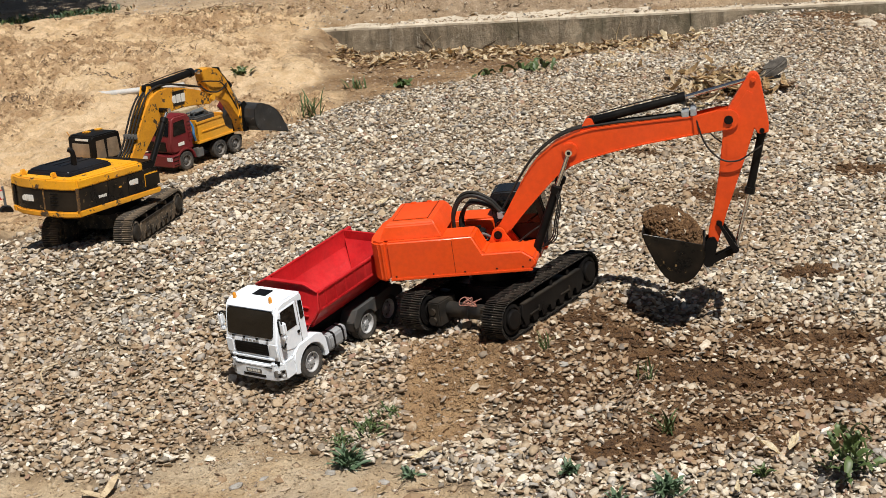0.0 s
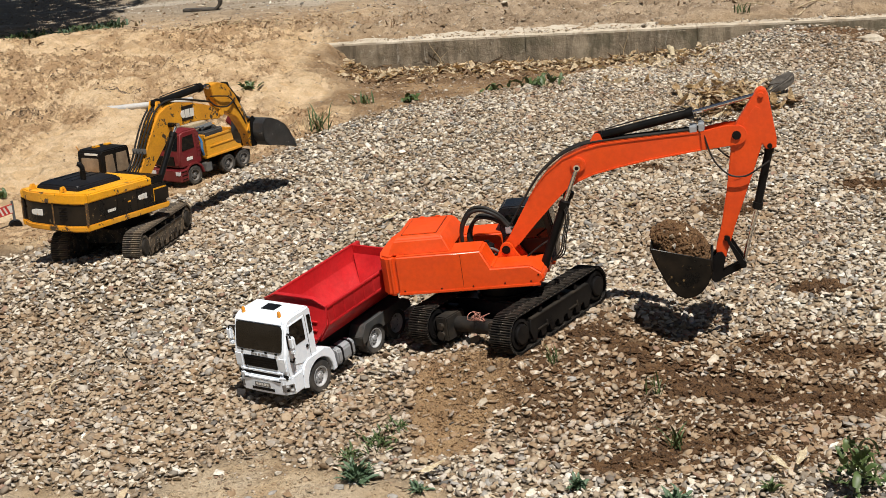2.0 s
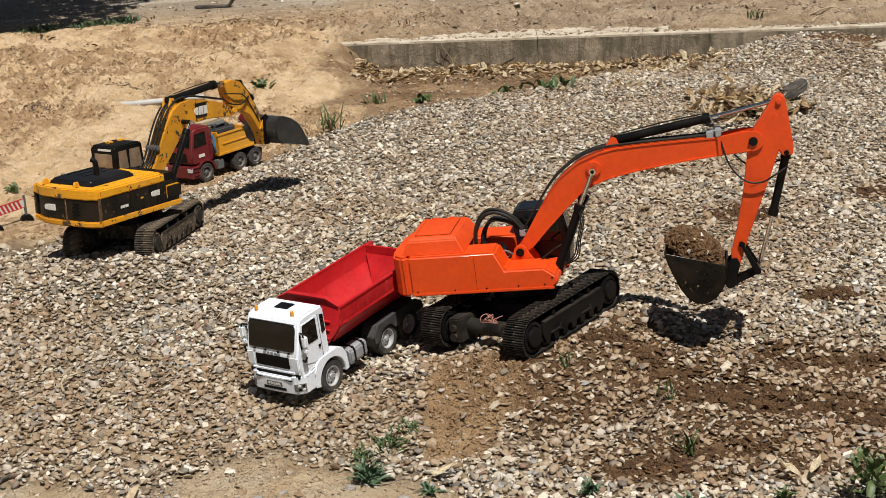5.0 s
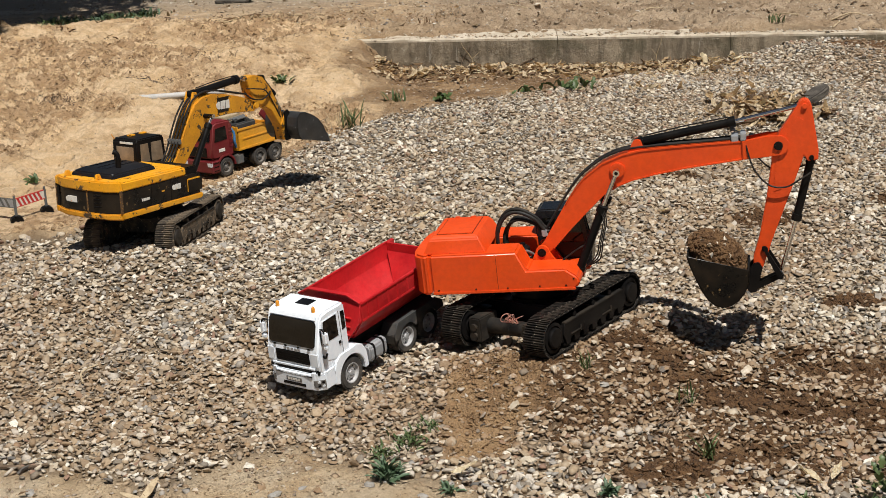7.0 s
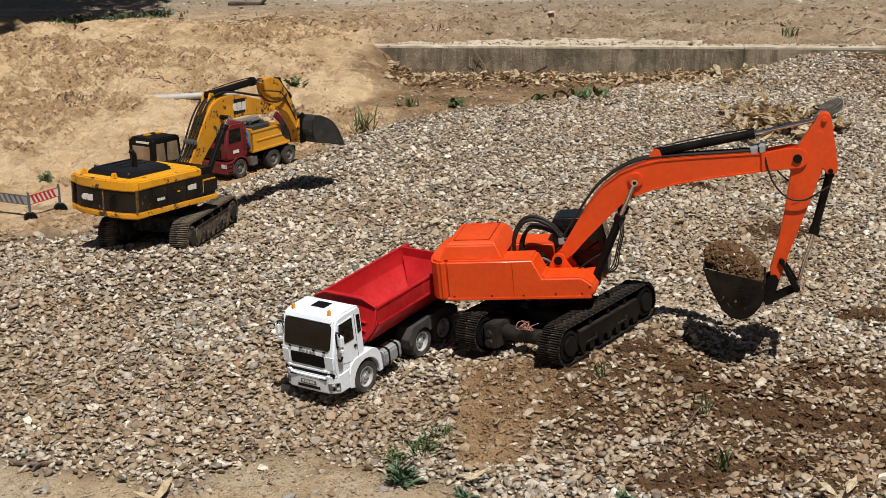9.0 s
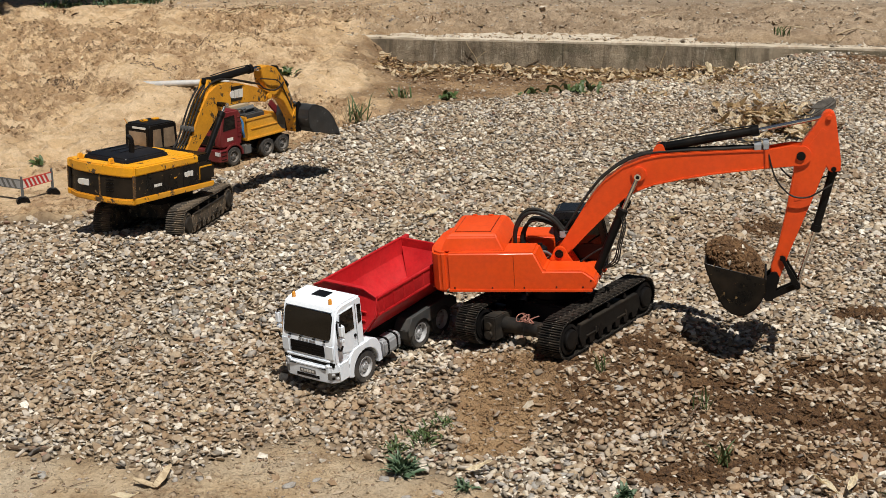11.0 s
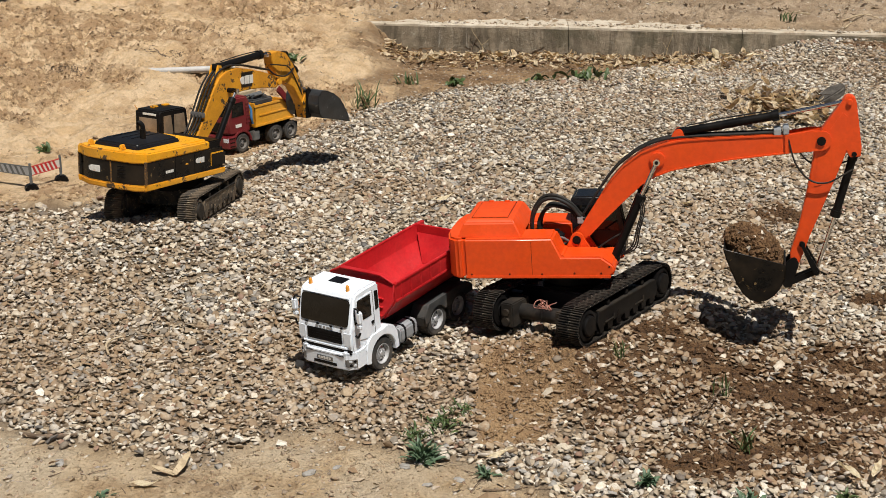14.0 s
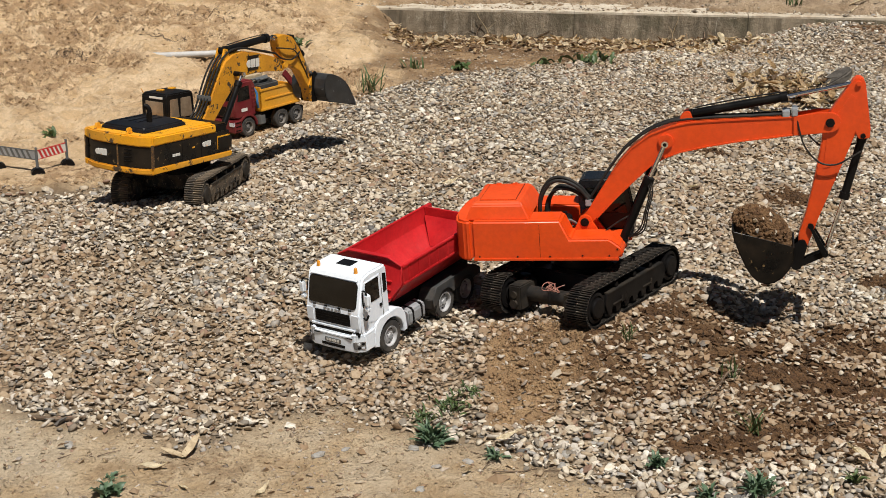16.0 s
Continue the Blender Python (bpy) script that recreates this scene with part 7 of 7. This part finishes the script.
def twigs(name, places, rnd, length, r, material, label):
    bms = []
    for x, y in places:
        a, n = rnd.uniform(0, math.pi), rnd.uniform(*length)
        z = on_ground(x, y) + r
        c, s = math.cos(a) * n / 2, math.sin(a) * n / 2
        x2, y2, x3, y3 = x + c, y + s, x - c, y - s
        bms.append(tube([(x3, y3, on_ground(x3, y3) + r), (x + rnd.gauss(0, n * 0.08), y + rnd.gauss(0, n * 0.08), z + n * 0.05), (x2, y2, on_ground(x2, y2) + r * 1.5)], r, 5, 3, 0.5))
    ob = lone(name, joined(*bms), material, Matrix(), label, "twigs", kind="stuff")
    return ob


MATS = ((-1.45, 6.62, 0.08, 150), (-1.89, 6.39, 0.09, 150), (-1.29, 6.93, 0.07, 60), (-1.80, 6.95, 0.08, 60), (-2.23, 7.40, 0.08, 60))
rs_mats = np.random.RandomState(31)
for cx, cy, wide, count in MATS:
    mat_x, mat_y = cx + rs_mats.randn(count * 3) * wide, cy + rs_mats.randn(count * 3) * wide * 0.35
    mat_ob = scatter_stones("root_mat", mat_x, mat_y, 0.0080 * np.clip(np.exp(rs_mats.randn(count * 3) * 0.5), 0.4, 1.8), 1, rs_mats, 0.3, "matted dark rootlets and leaf crumbs lying on the sand", np.zeros(count * 3), flat=(0.2, 0.4))
    mat_ob.data.materials.clear()
    mat_ob.data.materials.append(BARK)
    mat_ob["category"] = "rootlets"
straw = [(-1.12 + rnd.gauss(0, 0.17), 8.00 + rnd.gauss(0, 0.07)) for _ in range(130)]
twigs("straw_heap", straw[:60], rnd, (0.05, 0.16), 0.0042, STRAW, "low heap of dry pale stalks")
twigs("straw_heap", straw[60:], rnd, (0.05, 0.16), 0.0036, DARKDRY, "low heap of dry brown straw and stalks")
dark = [(-1.35 + rnd.gauss(0, 0.13), 7.0 + rnd.gauss(0, 0.07)) for _ in range(24)] + [(-2.0 + rnd.gauss(0, 0.14), 6.95 + rnd.gauss(0, 0.05)) for _ in range(20)] + [(-1.0 + rnd.gauss(0, 0.16), 7.35 + rnd.gauss(0, 0.06)) for _ in range(18)] + [(rnd.uniform(-2.3, -0.3), rnd.uniform(5.2, 8.0)) for _ in range(30)]
twigs("twig_scatter", dark, rnd, (0.02, 0.06), 0.0015, BARK, "dark twigs and rootlets scattered on the sand")
twigs("stalks", [(rnd.uniform(-0.35, 1.2), float(kerb_line(0.4)) - rnd.uniform(0.06, 0.4)) for _ in range(50)], rnd, (0.06, 0.2), 0.0026, DARKDRY, "withered stalks by the concrete edging")
twigs("yard_sticks", [(1.72, 7.23), (1.97, 7.07), (2.02, 7.10), (1.05, 7.63), (0.35, 7.72)], rnd, (0.14, 0.24), 0.0050, PALEBARK, "pale dry sticks lying on the dirt yard")
twigs("ground_twigs", [(rnd.uniform(-0.9, 0.9), rnd.uniform(2.15, 2.9)) for _ in range(30)], rnd, (0.02, 0.07), 0.0013, BARK, "thin twigs on the gravel and soil")
ROOTS = (("bent_root", PALEBARK, 0.0030, ((-0.845, 2.885, 0.016), (-0.860, 2.925, 0.022), (-0.852, 2.955, 0.024), (-0.832, 2.985, 0.018)), "thin curved root lying on the gravel"),
         ("branch", BARK, 0.0055, ((-0.935, 2.470, 0.006), (-0.900, 2.460, 0.008), (-0.860, 2.457, 0.008), (-0.815, 2.466, 0.010)), "dark dry branch at the edge of the gravel"),
         ("twig", BARK, 0.0016, ((0.076, 2.255, 0.003), (0.122, 2.262, 0.004), (0.145, 2.270, 0.005), (0.169, 2.275, 0.003)), "thin dark twig on bare soil"),
         ("twig", PALEBARK, 0.0028, ((0.199, 2.289, 0.006), (0.233, 2.273, 0.006), (0.250, 2.252, 0.006), (0.268, 2.233, 0.004)), "brown forked twig on bare soil"),
         ("twig", BARK, 0.0022, ((0.545, 2.560, 0.018), (0.590, 2.600, 0.030), (0.620, 2.650, 0.034), (0.655, 2.690, 0.026)), "dark withered stalk among the stones"),
         ("branch", PALEBARK, 0.0060, ((1.36, 5.36, 0.018), (1.42, 5.42, 0.026), (1.48, 5.47, 0.022)), "whitish bleached stick beside the dry leaves"))
for name, material, thick, line, label in ROOTS:
    lone(name, tube([(x, y, on_ground(x, y) + h) for x, y, h in line], thick, 7, 5, 0.6), material, Matrix(), label, "twig")
for k, (x, lean, tall) in enumerate(((0.02, 0.05, 0.12), (0.10, -0.06, 0.13), (0.30, 0.10, 0.06), (1.02, 0.03, 0.13), (1.25, -0.05, 0.10))):
    y = float(kerb_line(x)) - 0.012
    lone("dry_vine", joined(tube([(x, y - 0.03, -0.06), (x + lean * 0.3, y, -0.06 + tall * 0.5), (x + lean, y - 0.004, -0.06 + tall), (x + lean * 1.2, y - 0.002, -0.045 + tall * 1.12)], 0.0026, 6, 5, 0.4),
                            tube([(x + lean * 0.3, y - 0.002, -0.06 + tall * 0.5), (x - lean * 0.5, y - 0.004, -0.06 + tall * 0.8)], 0.0018, 5, 4, 0.4)), STRAW if k % 2 else BARK, Matrix(), "thin withered vine climbing the concrete edging", "vine", "vines on the kerb")

# weathered wood beside the leaf pile, a bark strip, a plastic pipe, stones
bm = prism([(-0.125, -0.010), (-0.07, -0.030), (0.02, -0.038), (0.10, -0.030), (0.118, -0.006), (0.122, 0.020), (0.06, 0.036), (-0.03, 0.028), (-0.09, 0.012)], -0.012, 0.026, "z", 0.006, 2)
bmesh.ops.subdivide_edges(bm, edges=bm.edges[:], cuts=3, use_grid_fill=True)
for v in bm.verts:
    v.co += Vector((0.004 * noise.noise(v.co * 40), 0.007 * noise.noise(Vector((v.co.x * 14, v.co.y * 60, v.co.z * 60))), 0.006 * noise.noise(Vector((v.co.x * 10, v.co.y * 70, 3.0)))))
    v.co.z += 0.13 * (v.co.x + 0.10)
lone("driftwood", bm, GREYWOOD, pose(1.485, 5.49, on_ground(1.485, 5.49) + 0.025, 0, -10, 36) @ Matrix.Scale(0.95, 4), "weathered grey piece of wood lying in dry leaves", "wood", sharp=70)
bm = joined(prism([(-0.062, 0.006), (-0.040, 0.011), (-0.012, 0.010), (0.004, 0.004), (0.002, -0.006), (-0.026, -0.008), (-0.058, -0.003)], 0.0, 0.004, "z", 0.0008),
            moved(prism([(-0.004, -0.006), (0.030, -0.009), (0.072, -0.004), (0.080, 0.001), (0.064, 0.007), (0.028, 0.006), (0.0, 0.006)], 0.0, 0.004, "z", 0.0008), pose(0, 0, 0.003, 8, -6, 97) @ Matrix.Scale(1.2, 4)))
lone("bark_strip", bm, PALEBARK, pose(-0.568, 2.300, on_ground(-0.568, 2.30) + 0.005, 10, 3, -28) @ Matrix.Diagonal((1, 0.75, 0.6, 1)), "pale curled strip of bark on bare soil", "bark")
lone("bark_strip", joined(prism([(-0.13, 0.0), (0.09, 0.0), (0.12, 0.03), (0.125, 0.06), (0.10, 0.075), (0.096, 0.07), (0.112, 0.056), (0.105, 0.034), (0.08, 0.012), (-0.13, 0.016)], -0.03, 0.03, "y", 0.003)), GREYWOOD,
     pose(-1.44, 8.90, on_ground(-1.44, 8.9) + 0.002, 0, 0, -8), "dark curled slab of bark on the yard", "bark")
pipe_z = on_ground(-1.28, 6.22)
lone("plastic_pipe", joined(rod((-1.455, 6.215, pipe_z + 0.016), (-1.06, 6.245, pipe_z + 0.026), 0.015, 18, bev=0.002), rod((-1.455, 6.215, pipe_z + 0.016), (-1.43, 6.217, pipe_z + 0.017), 0.0165, 18)), MILKY, Matrix(), "whitish plastic pipe lying on the sand", "pipe")


def stone(x, y, s, seed, label, material=PEBBLE):
    bm = bmesh.new()
    bmesh.ops.create_icosphere(bm, subdivisions=3, radius=1)
    for v in bm.verts:
        k = 1 + 0.38 * noise.noise(v.co * 1.6 + Vector((seed, 0, 0))) + 0.06 * noise.noise(v.co * 5)
        v.co = Vector((v.co.x * s * k, v.co.y * s * 0.68 * k, v.co.z * s * 0.34 * k))
    ob = lone("stone", bm, material, pose(x, y, on_ground(x, y) + s * 0.12, rnd.uniform(-12, 12), rnd.uniform(-12, 12), rnd.uniform(0, 180)), label, "stone", "single larger stones", sharp=180)
    return ob


stone(2.17, 6.55, 0.078, 3.0, "large pale stone at the edge of the gravel", CEDGE)
for k in range(46):
    x, y = rnd.uniform(-0.9, 1.0), rnd.uniform(2.55, 3.2) if k < 26 else rnd.uniform(2.12, 2.42)
    if clear_of_tracks(np.array([x]), np.array([y]))[0] and not (-0.42 < x < 0.40 and 2.45 < y < 3.3):
        stone(x, y, rnd.uniform(0.009, 0.016), k * 1.7, "larger rounded river stone lying on the gravel" if k < 26 else "river stone lying on bare tan soil")


def build_barrier():
    """Two little striped barrier boards between three posts on rubber feet."""
    feet = ((-1.590, 4.345), (-1.438, 4.280), (-1.371, 4.404))
    t = thing("toy_barrier", pose(feet[1][0], feet[1][1], 0), "toy barrier of red-and-white striped boards on black feet", "barrier")
    ends = []
    for x, y in feet:
        z = on_ground(x, y)
        p = Vector((x - feet[1][0], y - feet[1][1], z))
        ends.append(p)
        part("foot", moved(prism([(-0.024, -0.006), (0.024, -0.006), (0.020, 0.010), (0.008, 0.018), (-0.008, 0.018), (-0.020, 0.010)], -0.016, 0.016, "y", 0.003), Matrix.Translation(p) @ pose(0, 0, 0, 0, 0, 25)), BLACK, t, "black rubber foot")
        post = part("post", joined(moved(block(-0.0045, 0.0045, -0.003, 0.003, 0.010, 0.080, 0.001), Matrix.Translation(p)), rod(p + Vector((0, 0, 0.080)), p + Vector((0, 0, 0.088)), 0.004, 10)), GREY, t, "grey post")
    for a, b in zip(ends, ends[1:]):
        d = b - a
        n = d.normalized()
        up = Vector((0, 0, 1))
        m = Matrix((n, up.cross(n), up)).transposed().to_4x4()
        m.translation = a
        ln = d.length
        board = part("board", moved(block(0.004, ln - 0.004, -0.0016, 0.0016, 0.046, 0.076, 0.0006), m), BRIGHT if b is ends[2] else SILVER, t, "" if b is ends[2] else "board seen from its grey back")
        edging = MARKRED if b is ends[2] else GREY
        part("board_rail", moved(block(0.003, ln - 0.003, -0.0022, 0.0022, 0.0745, 0.0775, 0.0006), m), edging, board)
        part("board_rail", moved(block(0.003, ln - 0.003, -0.0022, 0.0022, 0.0445, 0.0475, 0.0006), m), edging, board)
        count = 6
        for k in range(count):
            x0 = 0.008 + (ln - 0.028) * k / count
            part("stripe", moved(prism([(x0, 0.075), (x0 + 0.010, 0.075), (x0 + 0.024, 0.047), (x0 + 0.014, 0.047)][::-1], -0.0020, 0.0020, "y"), m), edging, board)


build_barrier()


# ---------- a tree beyond the edge of the view, whose shade lies on the yard ----------
def build_tree():
    rnd = random.Random(9)
    t = thing("tree", pose(-4.00, 8.12, 0.08), "leafy tree shading the edge of the yard", "tree")
    trunk = tube([(0, 0, -0.1), (0.05, -0.03, 0.8), (0.2, -0.15, 1.7), (0.5, -0.3, 2.6), (0.9, -0.5, 3.5)], 0.14, 10, 5, 0.35)
    part("trunk", trunk, BARK, t)
    for k in range(7):
        a = k * 0.95
        z = 1.6 + 0.28 * k
        part("limb", tube([(0.2 + 0.1 * k, -0.15 - 0.05 * k, z), (0.5 + 0.1 * k + 0.5 * math.cos(a), -0.3 + 0.5 * math.sin(a), z + 0.5), (0.7 + 0.1 * k + 1.0 * math.cos(a), -0.4 + 1.0 * math.sin(a), z + 0.8)], 0.05, 7, 5, 0.3), BARK, t)
    co, faces = [], []
    for _ in range(11000):
        d = Vector((rnd.gauss(0, 1), rnd.gauss(0, 1), rnd.gauss(0, 1))).normalized() * rnd.random() ** 0.4
        k = 1 + 0.35 * noise.noise(d * 2.5)
        c = Vector((0.95 + d.x * 1.5 * k, -0.55 + d.y * 1.5 * k, 3.5 + d.z * 0.9 * k))
        u = Vector((rnd.gauss(0, 1), rnd.gauss(0, 1), rnd.gauss(0, 0.6))).normalized()
        v = u.cross(Vector((rnd.gauss(0, 1), rnd.gauss(0, 1), rnd.gauss(0, 1)))).normalized()
        n = len(co)
        co += [tuple(c - u * 0.09), tuple(c + v * 0.035), tuple(c + u * 0.09), tuple(c - v * 0.035)]
        faces.append((n, n + 1, n + 2, n + 3))
    me = bpy.data.meshes.new("crown")
    me.from_pydata(co, [], faces)
    me.materials.append(GREEN)
    part("crown", me, GREEN, t, "crown of many small leaves")


build_tree()
